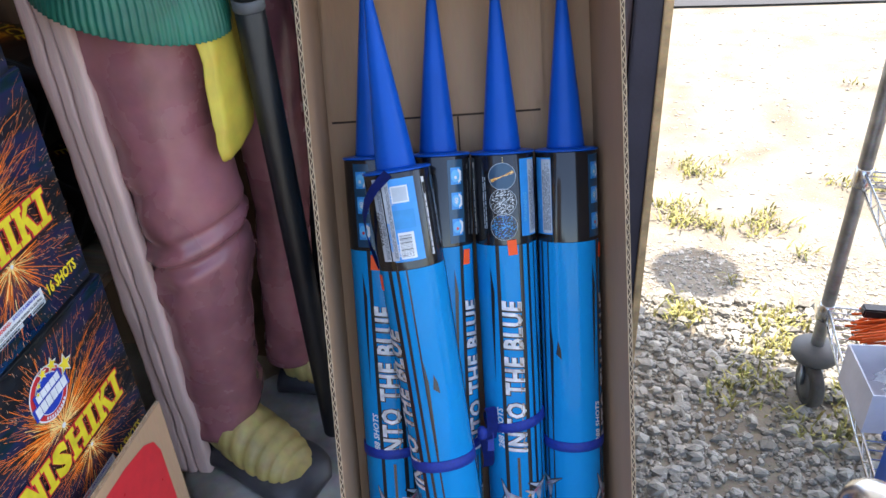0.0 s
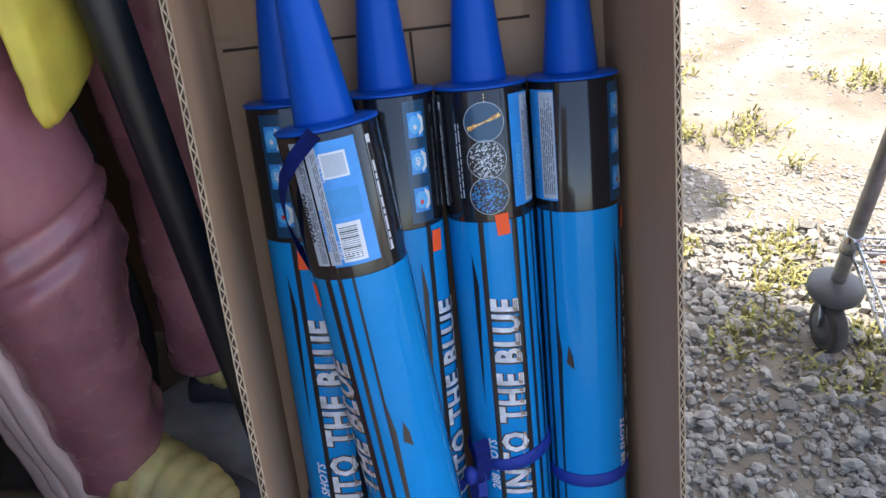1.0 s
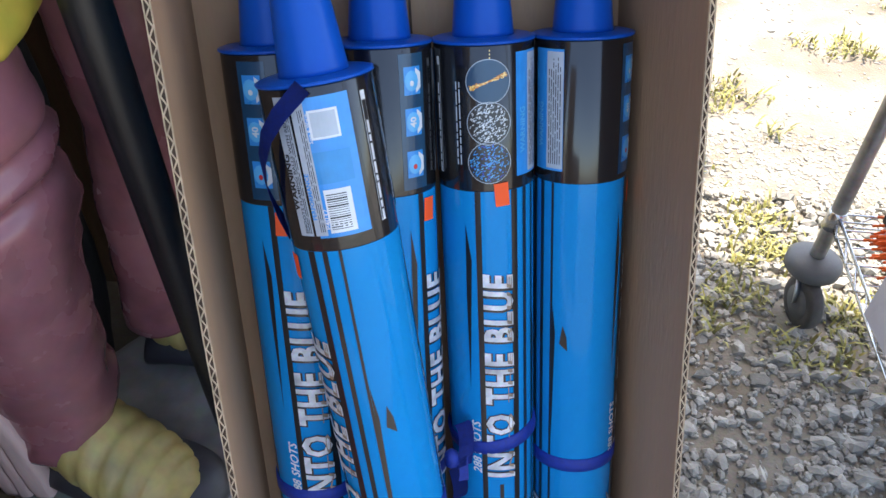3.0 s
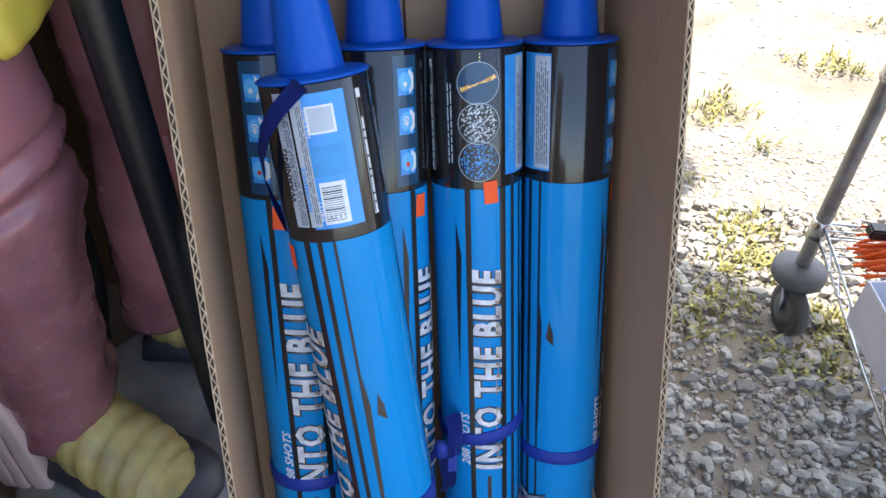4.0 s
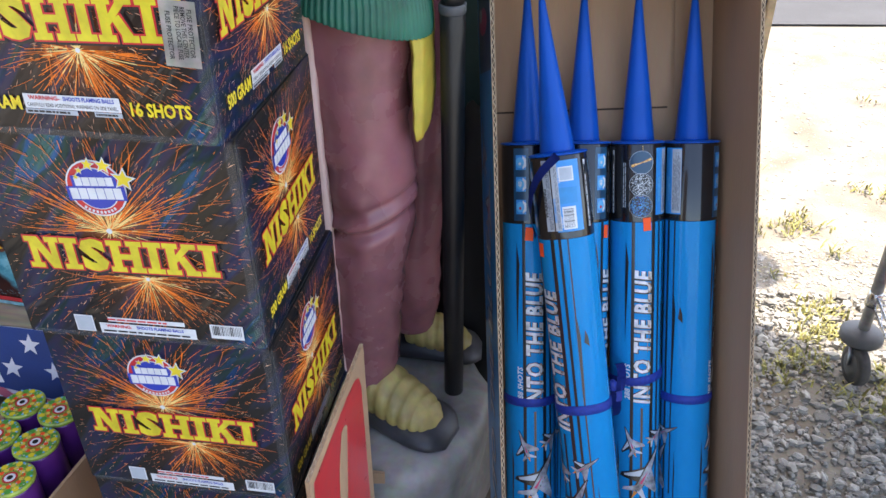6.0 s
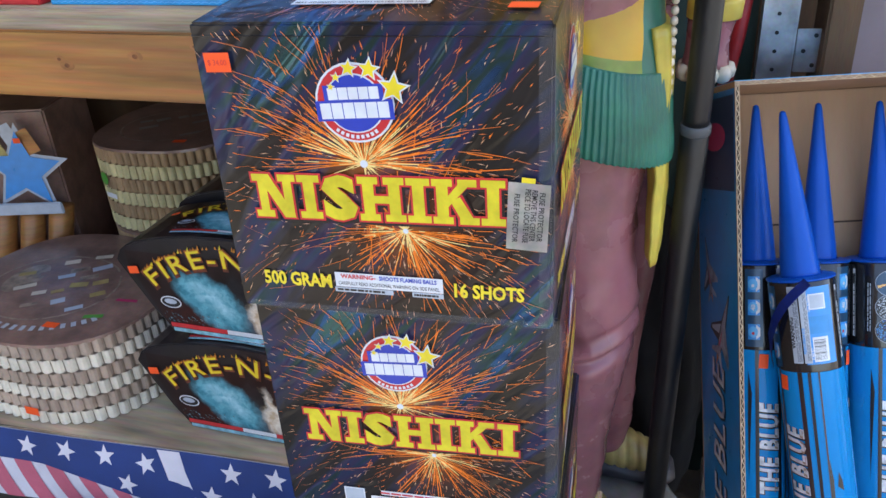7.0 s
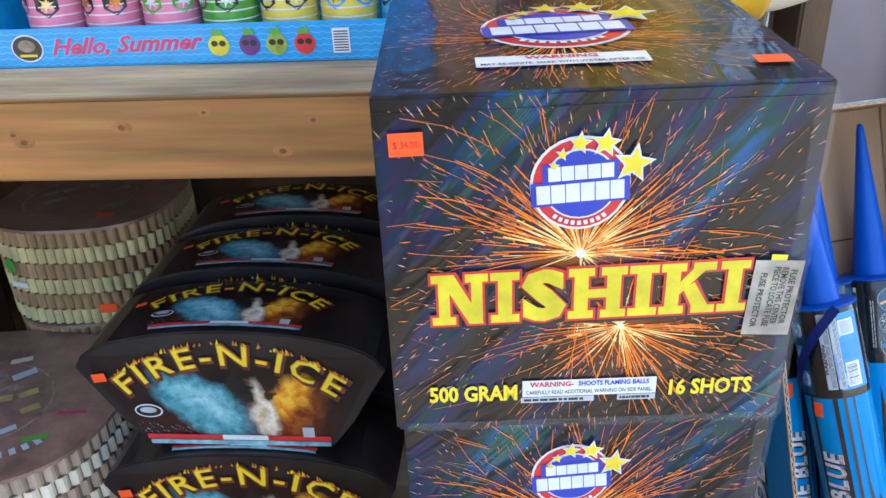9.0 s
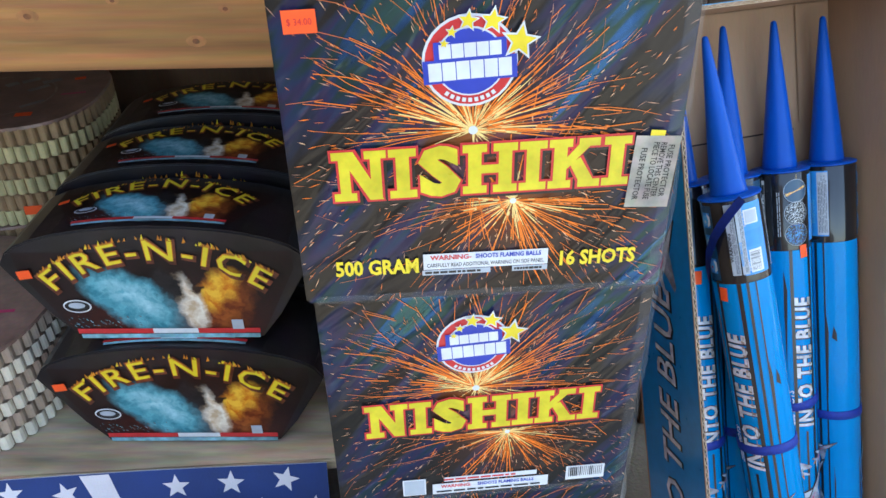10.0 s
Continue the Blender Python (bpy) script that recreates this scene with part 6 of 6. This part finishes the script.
def build_star_box():
    b = empty("star_box", pose(-1.765, 1.12, 0.5315, 0, 0, 12))
    part("body", block(-0.14, 0.14, -0.06, 0.12, 0, 0.40, 0.004), M["choc"], b)
    for i in range(4):
        part("printed_tube", lathe([(0.022, 0.0), (0.024, 0.004), (0.024, 0.19), (0.02, 0.192)], 18, m=Matrix.Translation((-0.10 + i * 0.06, -0.088, 0.02)) @ pose(0, 0, 0, -6, 14)), M["pine"], b, smooth=True)
    part("silver_rail", block(-0.15, 0.15, -0.125, -0.118, 0.02, 0.05, 0.002), M["pale"], b)
    part("silver_rail", block(-0.15, 0.15, -0.110, -0.103, 0.20, 0.225, 0.002), M["pale"], b)
    a = Art()
    a.star("star", "pale", 1, 0.085, 0.29, 0.098, 0.1)
    a.star("star", "midblue", 2, 0.085, 0.29, 0.082, 0.1)
    for i in range(8):
        a.rect("panel_print", ("bronze", "sock", "pale", "pine")[i % 4], 1, -0.12 + i * 0.033, 0.36 - 0.012 * (i % 3), 0.028, 0.05, 20)
    a.rect("price_sticker", "orange_sticker", 5, 0.098, 0.355, 0.014, 0.010)
    a.emit(b, lambda x, y, o: (x, -0.0905 - o * 3 + (0.028 if y > 0.45 else 0), y), 0.001)
    tagged(b, "brown assorted firework box with a blue star front", "firework box")
    c = part("brown_packet", block(-1.62, -1.50, 1.24, 1.34, 0.5315, 0.80, 0.004), M["pine"])
    tagged(c, "tan printed firework packet behind the round packs", "packet")


def build_tray():
    t = empty("display_tray", SHELF @ pose(-0.022, 0.020, 1.204, 0, 0, 0))
    W, D = 0.440, 0.155
    part("base", block(0, W, 0.003, D, 0, 0.003), M["traysky"], t)
    part("front_lip", block(0, W, 0, 0.003, 0, 0.0385, 0.0006), M["traysky"], t)
    for x in (0.0, W - 0.003):
        part("side_panel", block(x, x + 0.003, 0.003, D, 0.003, 0.16), M["traysky"], t)
    part("back_panel", block(0.003, W - 0.003, D - 0.003, D, 0.003, 0.16), M["traysky"], t)
    part("header", block(-0.002, W + 0.002, -0.004, -0.001, 0.0905, 0.165, 0.0006), M["midblue"], t, "plain blue front flap")
    a = Art()
    for k in range(6):
        vs, fs = [], []
        n = 120
        for i in range(n + 1):
            x = 0.002 + (W - 0.004) * i / n
            y = 0.0035 + k * 0.006 + 0.0009 * math.sin(x * 620)
            vs += [(x, y - 0.0005), (x, y + 0.0005)]
        fs = [(2 * i, 2 * i + 2, 2 * i + 3, 2 * i + 1) for i in range(n)]
        a.add("wave_print", "skyink", 1, vs, fs)
    a.disc("badge", "white", 2, 0.036, 0.0195, 0.0165, 0.0135)
    a.disc("badge", "line", 3, 0.036, 0.0195, 0.0152, 0.0122)
    a.disc("badge", "bronze", 4, 0.036, 0.022, 0.009, 0.006)
    a.rect("badge", "gold", 4, 0.036, 0.0125, 0.018, 0.0025)
    a.word("title_lettering", "skyink", 2, "Hello, Summer", 0.1395, 0.0195, 0.160, 0.0225, 1.0, 0.08, 0.35)
    a.word("title_lettering", "magenta", 3, "Hello, Summer", 0.139, 0.0200, 0.157, 0.0200, 1.0, 0.030, 0.45)
    for x, body, leaf in ((0.232, "gold", "green"), (0.263, "purple", "green"), (0.290, "lime", "green"), (0.318, "red", "green")):
        a.disc("fruit_print", body, 3, x, 0.0175, 0.0105, 0.0105, 18)
        a.disc("fruit_print", "line", 4, x - 0.004, 0.0195, 0.0035, 0.0030, 10)
        a.disc("fruit_print", "line", 4, x + 0.004, 0.0195, 0.0035, 0.0030, 10)
        a.poly("fruit_print", leaf, 3, [(x - 0.006, 0.027), (x + 0.006, 0.027), (x + 0.003, 0.0355), (x, 0.031), (x - 0.004, 0.0345)])
    a.rect("code_square", "white", 3, 0.354, 0.0195, 0.017, 0.024)
    for i in range(8):
        a.rect("code_square", "line", 4, 0.354, 0.010 + i * 0.0026, 0.014, 0.0011)
    a.emit(t, lambda x, y, o: (x, -0.0003 - o, y))
    tagged(t, "light blue cardboard display tray with fruit print", "tray")
    cols = [("pink", "line", "sp1"), ("pink", "line", "fire"), ("pink", "green", "white"), ("green", "line", "white"), ("canyellow", "line", "white"), ("canyellow", "midblue", "fire"), ("skyink", "line", "pink")]
    for i, (body, hexa, core) in enumerate(cols):
        c = empty("fountain_tube", SHELF @ pose(0.008 + 0.026 + i * 0.0605, 0.020 + 0.036, 1.2075, 0, 0, -20 + 17 * (i % 3)))
        part("tube", lathe([(0.027, 0), (0.0285, 0.002), (0.0285, 0.120), (0.027, 0.122)], 28), M[body], c, smooth=True)
        g = Art()
        for k in range(9):
            g.rect("wave_print", "white" if body != "skyink" else "traysky", 1, 0, 0.036 + k * 0.009, 0.12, 0.0014, cells=16)
        for sx in (-0.016, 0.016):
            g.poly("hexagon_print", hexa, 2, [(sx + 0.0125 * math.cos(math.pi / 6 + math.pi / 3 * q), 0.058 + 0.0145 * math.sin(math.pi / 6 + math.pi / 3 * q)) for q in range(6)])
            g.star("hexagon_print", core, 3, sx, 0.056, 0.008, 0.2, 0.35, 6)
        g.emit(c, lambda x, y, o: ((0.0287 + o) * math.sin(x / 0.0285), -(0.0287 + o) * math.cos(x / 0.0285), y))
        tagged(c, "small printed paper fountain firework standing in the blue tray", "firework", "fountains in the blue tray")
    # neighbour on the shelf
    n = empty("globe_fountain", SHELF @ pose(-0.085, 0.055, 1.204))
    part("base", block(-0.05, 0.05, -0.04, 0.05, 0, 0.012, 0.002), M["red"], n)
    part("globe", lathe([(0.012, 0.012), (0.030, 0.020), (0.040, 0.040), (0.040, 0.056), (0.030, 0.076), (0.014, 0.085)], 24), M["mottle"], n, "blue and white mottled globe", True)
    part("upper_wrap", lathe([(0.020, 0.086), (0.030, 0.092), (0.032, 0.15), (0.026, 0.155)], 24), M["canyellow"], n, smooth=True)
    tagged(n, "blue globe and yellow wrapped firework on a red base", "firework")
    p = part("patterned_packet", block(-1.62, -1.40, 0.80, 0.92, 1.204, 1.36, 0.004), M["redcloth"])
    tagged(p, "red printed firework packet on the shelf", "packet")


def build_floor_goods():
    c = empty("low_carton", pose(-0.985, 0.405, 0.0, 0, 0, -4))
    t = 0.005
    part("bottom_panel", block(-0.08, 0.08, -0.05, 0.175, 0.360, 0.365), M["card"], c)
    part("back_panel", block(-0.08, 0.08, 0.175, 0.180, 0.0, 0.45), M["card"], c)
    part("side_panel", block(-0.085, -0.08, -0.05, 0.180, 0.0, 0.455), M["card"], c)
    part("side_panel", block(0.08, 0.085, -0.05, 0.180, 0.0, 0.45), M["card"], c)
    part("front_panel", block(-0.085, 0.085, -0.055, -0.05, 0.0, 0.44), M["card"], c)
    tagged(c, "open brown carton full of round canisters", "carton")
    k = empty("canister")
    part("can", lathe([(0.036, 0), (0.038, 0.003), (0.038, 0.127), (0.0375, 0.13)], 32), M["purple"], k, "dark purple printed wrap", True)
    part("lid", lathe([(0.0372, 0.1305), (0.0385, 0.132), (0.0385, 0.136), (0.036, 0.138)], 32), M["lime"], k, "bright flower-printed lid")
    a = Art()
    for i in range(16):
        q = 2 * math.pi * i / 16
        a.disc("lid_print", "green" if i % 2 else "yellow", 1, 0.030 * math.cos(q), 0.030 * math.sin(q), 0.0055, seg=8)
        a.disc("lid_print", "skyink", 2, 0.0335 * math.cos(q + 0.2), 0.0335 * math.sin(q + 0.2), 0.0022, seg=6)
        a.disc("lid_print", "orange_sticker" if i % 2 else "canyellow", 2, 0.020 * math.cos(q), 0.020 * math.sin(q), 0.0042, seg=8)
    rng = random.Random(6)
    for i in range(70):
        q, d = rng.uniform(0, 6.28), rng.uniform(0.015, 0.036)
        a.disc("lid_print", rng.choice(("pale", "white", "green", "canyellow", "fire")), 3, d * math.cos(q), d * math.sin(q), rng.uniform(0.0006, 0.0018), seg=6)
    a.disc("lid_print", "red", 3, 0, 0, 0.0125, seg=16)
    a.disc("lid_print", "white", 4, 0, 0, 0.009, seg=14)
    a.disc("lid_print", "line", 5, 0, 0, 0.005, seg=10)
    a.emit(k, lambda x, y, o: (x, y, 0.1385 + o))
    tagged(k, "round firework canister with a flower-patterned lid", "canister", "canisters in the carton")
    spots = [(-1.025, 0.548), (-0.960, 0.543), (-1.022, 0.482), (-0.957, 0.477), (-1.017, 0.416), (-0.952, 0.411)]
    for i, (x, y) in enumerate(spots):
        m = pose(x, y, 0.366, 0, 0, 37 * i)
        if i == 0:
            k.matrix_basis = m @ Matrix.Diagonal((0.83, 0.83, 0.83, 1))
        else:
            copy_thing(k, m)
    # orange packs in a flat carton
    f = empty("flat_carton", pose(-1.235, 0.385, 0.0, 0, 0, -3))
    part("bottom_panel", block(-0.16, 0.145, -0.10, 0.185, 0.34, 0.345), M["card"], f)
    part("back_panel", block(-0.16, 0.145, 0.185, 0.19, 0.0, 0.425), M["card"], f)
    part("side_panel", block(0.145, 0.15, -0.10, 0.19, 0.0, 0.41), M["card"], f)
    part("front_panel", block(-0.16, 0.15, -0.105, -0.10, 0.0, 0.40), M["card"], f)
    tagged(f, "shallow brown carton holding orange packs", "carton")
    p = empty("orange_pack")
    part("card", block(-0.072, 0.072, -0.05, 0.05, 0, 0.030, 0.003), M["orangepack"], p)
    a = Art()
    a.disc("picture", "green", 1, -0.005, 0.0, 0.042, 0.030, 20)
    a.disc("picture", "lime", 2, -0.005, 0.0, 0.037, 0.026, 20)
    a.disc("picture", "choc", 3, -0.005, -0.004, 0.026, 0.018, 16)
    a.disc("picture", "magenta", 4, 0.006, 0.012, 0.010, 0.008, 10)
    for i in range(7):
        a.disc("picture", ("yellow", "red", "green", "canyellow")[i % 4], 4, -0.032 + i * 0.009, -0.018 + 0.003 * (i % 3), 0.004, seg=8)
    rng = random.Random(12)
    for i in range(60):
        q, d = rng.uniform(0, 6.28), 0.030 * rng.random() ** 0.6
        a.rect("picture", rng.choice(("line", "line", "choc", "pale", "green", "lime", "red")), 5, -0.005 + d * 1.25 * math.cos(q), 0.85 * d * math.sin(q), rng.uniform(0.003, 0.010), rng.uniform(0.002, 0.005), rng.uniform(0, 180))
    for i in range(26):
        a.rect("picture", rng.choice(("green", "lime", "green", "yellow", "line")), 1, rng.uniform(-0.068, -0.035), rng.uniform(-0.046, 0.022), rng.uniform(0.003, 0.012), 0.003, rng.uniform(0, 180))
    a.disc("badge", "white", 2, 0.056, 0.036, 0.0095, 0.0075, seg=12)
    a.disc("badge", "line", 3, 0.056, 0.036, 0.008, 0.0062, seg=12)
    a.rect("code_square", "pale", 2, -0.055, 0.038, 0.022, 0.012)
    a.rect("price_sticker", "orange_sticker", 6, 0.018, -0.034, 0.014, 0.010)
    a.emit(p, lambda x, y, o: (x, y, 0.0302 + o))
    tagged(p, "orange printed card pack of small fireworks", "firework pack", "orange packs")
    for i, (x, y, z, rx, rz) in enumerate(((-1.170, 0.500, 0.37, 14, -8), (-1.178, 0.388, 0.36, 10, -6), (-1.318, 0.512, 0.37, 14, -6), (-1.322, 0.398, 0.36, 10, 2), (-1.175, 0.335, 0.392, 14, -4))):
        m = pose(x, y, z, rx, 0, rz)
        if i == 0:
            p.matrix_basis = m
        else:
            copy_thing(p, m)


# ---------------------------------------------------------------- wire cart
def build_cart():
    c = empty("wire_cart", pose(0.487, 1.431, 0.0, 0, 0, -2.5))
    L, W = 0.80, 0.46
    posts = [(0, 0), (W, 0), (0, -L), (W, -L)]
    for i, (x, y) in enumerate(posts):
        top = 1.60 if y == 0 else 1.60
        p = part("post", lathe([(0.0130, 0.135), (0.0136, 0.14), (0.0136, top - 0.004), (0.011, top)], 18, m=Matrix.Translation((x, y, 0))), M["darksteel"], c, smooth=True)
        if y == 0:
            part("ring", lathe([(0.0137, 0.79), (0.0160, 0.792), (0.0160, 0.806), (0.0137, 0.808)], 18, m=Matrix.Translation((x, y, 0))), M["blackplastic"], p)
        else:
            part("cap", lathe([(0.0125, top - 0.03), (0.0150, top - 0.028), (0.0155, top - 0.006), (0.012, top + 0.002), (0.004, top + 0.005)], 20, m=Matrix.Translation((x, y, 0))), M["chrome"], p, smooth=True)
        w = part("caster", lathe([(0.006, 0.086), (0.043, 0.098), (0.049, 0.106), (0.049, 0.122), (0.040, 0.130), (0.014, 0.136)], 28, m=Matrix.Translation((x, y, 0))), M["greyplastic"], c, "grey plastic caster with bumper", True)
        m = Matrix.Translation((x - 0.004, y - 0.036, 0.050)) @ pose(0, 0, 0, 0, 90, 12)
        prof = [(0.038, -0.013), (0.047, -0.0125), (0.050, -0.008), (0.050, 0.008), (0.047, 0.0125), (0.038, 0.013)]
        part("wheel", lathe(prof, 36, m=m), M["rubber"], w, "black rubber wheel", True)
        part("hub", lathe([(0.012, -0.0150), (0.032, -0.0140), (0.032, 0.0140), (0.012, 0.0150)], 24, m=m), M["greyplastic"], w, smooth=True)
        for s in (-1, 1):
            fk = tube([m @ Vector((0, 0, s * 0.0185)), m @ Vector((-0.03, 0.005, s * 0.0185)), Vector((x, y, 0.092)) + (m.to_3x3() @ Vector((0, 0, s * 0.014)))], [0.006, 0.010, 0.013], 8, flat=0.35)
            part("fork", fk, M["steel"], w, smooth=True)
    for z in (0.205, 0.520):
        s = empty("shelf")
        s.parent = c
        for dz, r in ((0.0, 0.0030), (0.028, 0.0030)):
            part("rail", tube([(0, 0, z + dz), (W, 0, z + dz), (W, -L, z + dz), (0, -L, z + dz)], r, 8, closed=True), M["chrome"], s, smooth=True)
        for a, b in (((0, 0), (0, -L)), ((0, 0), (W, 0)), ((W, 0), (W, -L)), ((0, -L), (W, -L))):
            n = int(math.hypot(b[0] - a[0], b[1] - a[1]) / 0.030)
            pts = [(a[0] + (b[0] - a[0]) * i / n, a[1] + (b[1] - a[1]) * i / n, z + (0.0 if i % 2 else 0.028)) for i in range(n + 1)]
            part("truss_wire", tube(pts, 0.0018, 6), M["chrome"], s, smooth=True)
        n = int(L / 0.021)
        for i in range(1, n):
            y = -L * i / n
            part("wire", tube([(0, y, z + 0.0285), (W, y, z + 0.0285)], 0.0014, 6), M["chrome"], s)
        for x in (W * 0.33, W * 0.66):
            part("cross_wire", tube([(x, 0, z + 0.0252), (x, -L, z + 0.0252)], 0.0024, 6), M["chrome"], s)
        for x, y in posts:
            part("corner_sleeve", lathe([(0.0138, z - 0.004), (0.0175, z - 0.002), (0.0160, z + 0.034), (0.0138, z + 0.036)], 18, m=Matrix.Translation((x, y, 0))), M["chrome"], s, smooth=True)
    tagged(c, "chrome wire shelf cart on caster wheels", "cart")
    floor1, floor2 = 0.2352, 0.5502
    # orange cords
    rng = random.Random(6)
    vs = empty("cord_bundle", pose(0.63, 1.335, floor1))
    for k in range(46):
        y0, z0 = rng.gauss(0, 0.026), abs(rng.gauss(0.0, 0.016)) + 0.004
        pts = [(-0.115 + rng.uniform(-0.02, 0.03), y0, z0 * 0.7), (-0.05, y0 * 0.8 + rng.gauss(0, 0.008), z0 + 0.008), (0.02, y0 * 0.7 + rng.gauss(0, 0.01), z0 + 0.012), (0.10, y0 + rng.gauss(0, 0.012), z0 + 0.006), (0.17, y0 * 1.1, z0)]
        part("cord", tube(pts, 0.0026, 5), M["orangecord"], vs, smooth=True)
    part("clip", block(-0.10, 0.06, 0.02, 0.045, 0.030, 0.050, 0.003), M["blackplastic"], vs)
    part("clip", block(0.02, 0.12, -0.012, 0.006, 0.046, 0.056, 0.003), M["blackplastic"], vs)
    part("clip", block(0.065, 0.085, 0.018, 0.046, 0.034, 0.052, 0.003), M["redcloth"], vs)
    tagged(vs, "bundle of orange plastic cords with black clips", "cords")
    b = empty("white_box", pose(0.468, 1.068, floor1, 0, 0, 4))
    part("front_panel", block(0, 0.30, 0, 0.003, 0, 0.085), M["whitecard"], b)
    part("back_panel", block(0, 0.30, 0.130, 0.133, 0, 0.085), M["whitecard"], b)
    part("side_panel", block(0, 0.003, 0.003, 0.13, 0, 0.085), M["whitecard"], b)
    part("side_panel", block(0.297, 0.30, 0.003, 0.13, 0, 0.085), M["whitecard"], b)
    part("base", block(0.003, 0.297, 0.003, 0.13, 0, 0.004), M["whitecard"], b)
    tagged(b, "open white cardboard box on the wire shelf", "box")
    bm = bmesh.new()
    bmesh.ops.create_icosphere(bm, subdivisions=4, radius=1.0)
    for v in bm.verts:
        q = 1 + 0.35 * noise.noise(v.co * 2.1) + 0.18 * noise.noise(v.co * 6)
        v.co = Vector((0.630 + v.co.x * 0.115 * q, 1.142 + v.co.y * 0.05 * q, floor1 + 0.066 + v.co.z * 0.055 * q))
    tagged(part("plastic_bag", bm, M["poly"]), "crumpled clear plastic bag in the white box", "bag")
    n = empty("blue_bin", pose(0.466, 0.752, floor1, 0, 0, 3))
    part("side_wall", block(0, 0.006, 0, 0.20, 0, 0.11, 0.002), M["bluebin"], n)
    part("side_wall", block(0.22, 0.226, 0, 0.20, 0, 0.11, 0.002), M["bluebin"], n)
    part("back_wall", block(0.006, 0.22, 0.194, 0.20, 0, 0.11, 0.002), M["bluebin"], n)
    part("front_wall", block(0.006, 0.22, 0, 0.006, 0, 0.06, 0.002), M["bluebin"], n)
    part("base", block(0.006, 0.22, 0.006, 0.194, 0, 0.006), M["bluebin"], n)
    part("rim", block(-0.006, 0.232, 0.200, 0.210, 0.098, 0.112, 0.002), M["bluebin"], n)
    tagged(n, "royal blue plastic storage bin on the wire shelf", "bin")
    r = empty("small_packet", pose(0.570, 0.885, floor1 + 0.007, -20, 12, 18))
    part("sleeve", block(-0.022, 0.022, 0.002, 0.018, 0.0, 0.085, 0.002), M["red"], r)
    part("label", block(-0.017, 0.017, 0.0005, 0.0018, 0.03, 0.07), M["pale"], r)
    tagged(r, "small red printed packet inside the blue bin", "packet")
    for x, y, w, d, h, key, lab in ((0.515, 1.215, 0.13, 0.13, 0.155, "choc", "dark printed firework box on the upper wire shelf"), (0.530, 0.985, 0.15, 0.13, 0.10, "pink", "pink printed box on the upper wire shelf")):
        e = empty("printed_box", pose(x, y, floor2, 0, 0, -6))
        part("body", block(0, w, 0, d, 0, h, 0.002), M[key], e)
        a = Art()
        rng = random.Random(int(x * 1000))
        for i in range(26):
            a.rect("panel_print", rng.choice(("red", "pale", "ice", "line", "bronze", "magenta")), 1 + i % 3, rng.uniform(0.015, d - 0.015), rng.uniform(0.01, h - 0.01), rng.uniform(0.008, 0.03), rng.uniform(0.004, 0.018), rng.uniform(-40, 40))
        a.emit(e, lambda u, v, o: (-0.0004 - o, d - u, v))
        g = Art()
        for i in range(20):
            g.rect("panel_print", rng.choice(("red", "pale", "ice", "line", "bronze")), 1 + i % 3, rng.uniform(0.015, w - 0.015), rng.uniform(0.01, h - 0.01), rng.uniform(0.008, 0.03), rng.uniform(0.004, 0.018), rng.uniform(-40, 40))
        g.emit(e, lambda u, v, o: (u, -0.0004 - o, v))
        tagged(e, lab, "firework box")


def build_flask():
    f = empty("steel_canister", pose(0.285, 0.575, 0.0))
    part("body", lathe([(0.030, 0.0), (0.034, 0.004), (0.034, 0.560), (0.033, 0.565)], 32), M["bluegrey"], f, "blue-grey painted body", True)
    part("shoulder", lathe([(0.034, 0.566), (0.0355, 0.572), (0.0355, 0.600), (0.031, 0.618), (0.020, 0.628), (0.006, 0.631)], 32), M["chrome"], f, "polished steel shoulder", True)
    tagged(f, "tall steel canister with a polished rounded top", "canister")


# ---------------------------------------------------------------- build
build_ground()
build_shell()
build_posts()
build_shelf()
build_statue()
build_pole()
build_rocket_box()
build_rockets()
build_spark_stack()
build_print_carton()
build_fan_boxes()
build_spacer()
build_drums()
build_star_box()
build_tray()
build_flag()
build_floor_goods()
build_cart()
build_flask()
build_backstage()
build_gravel()
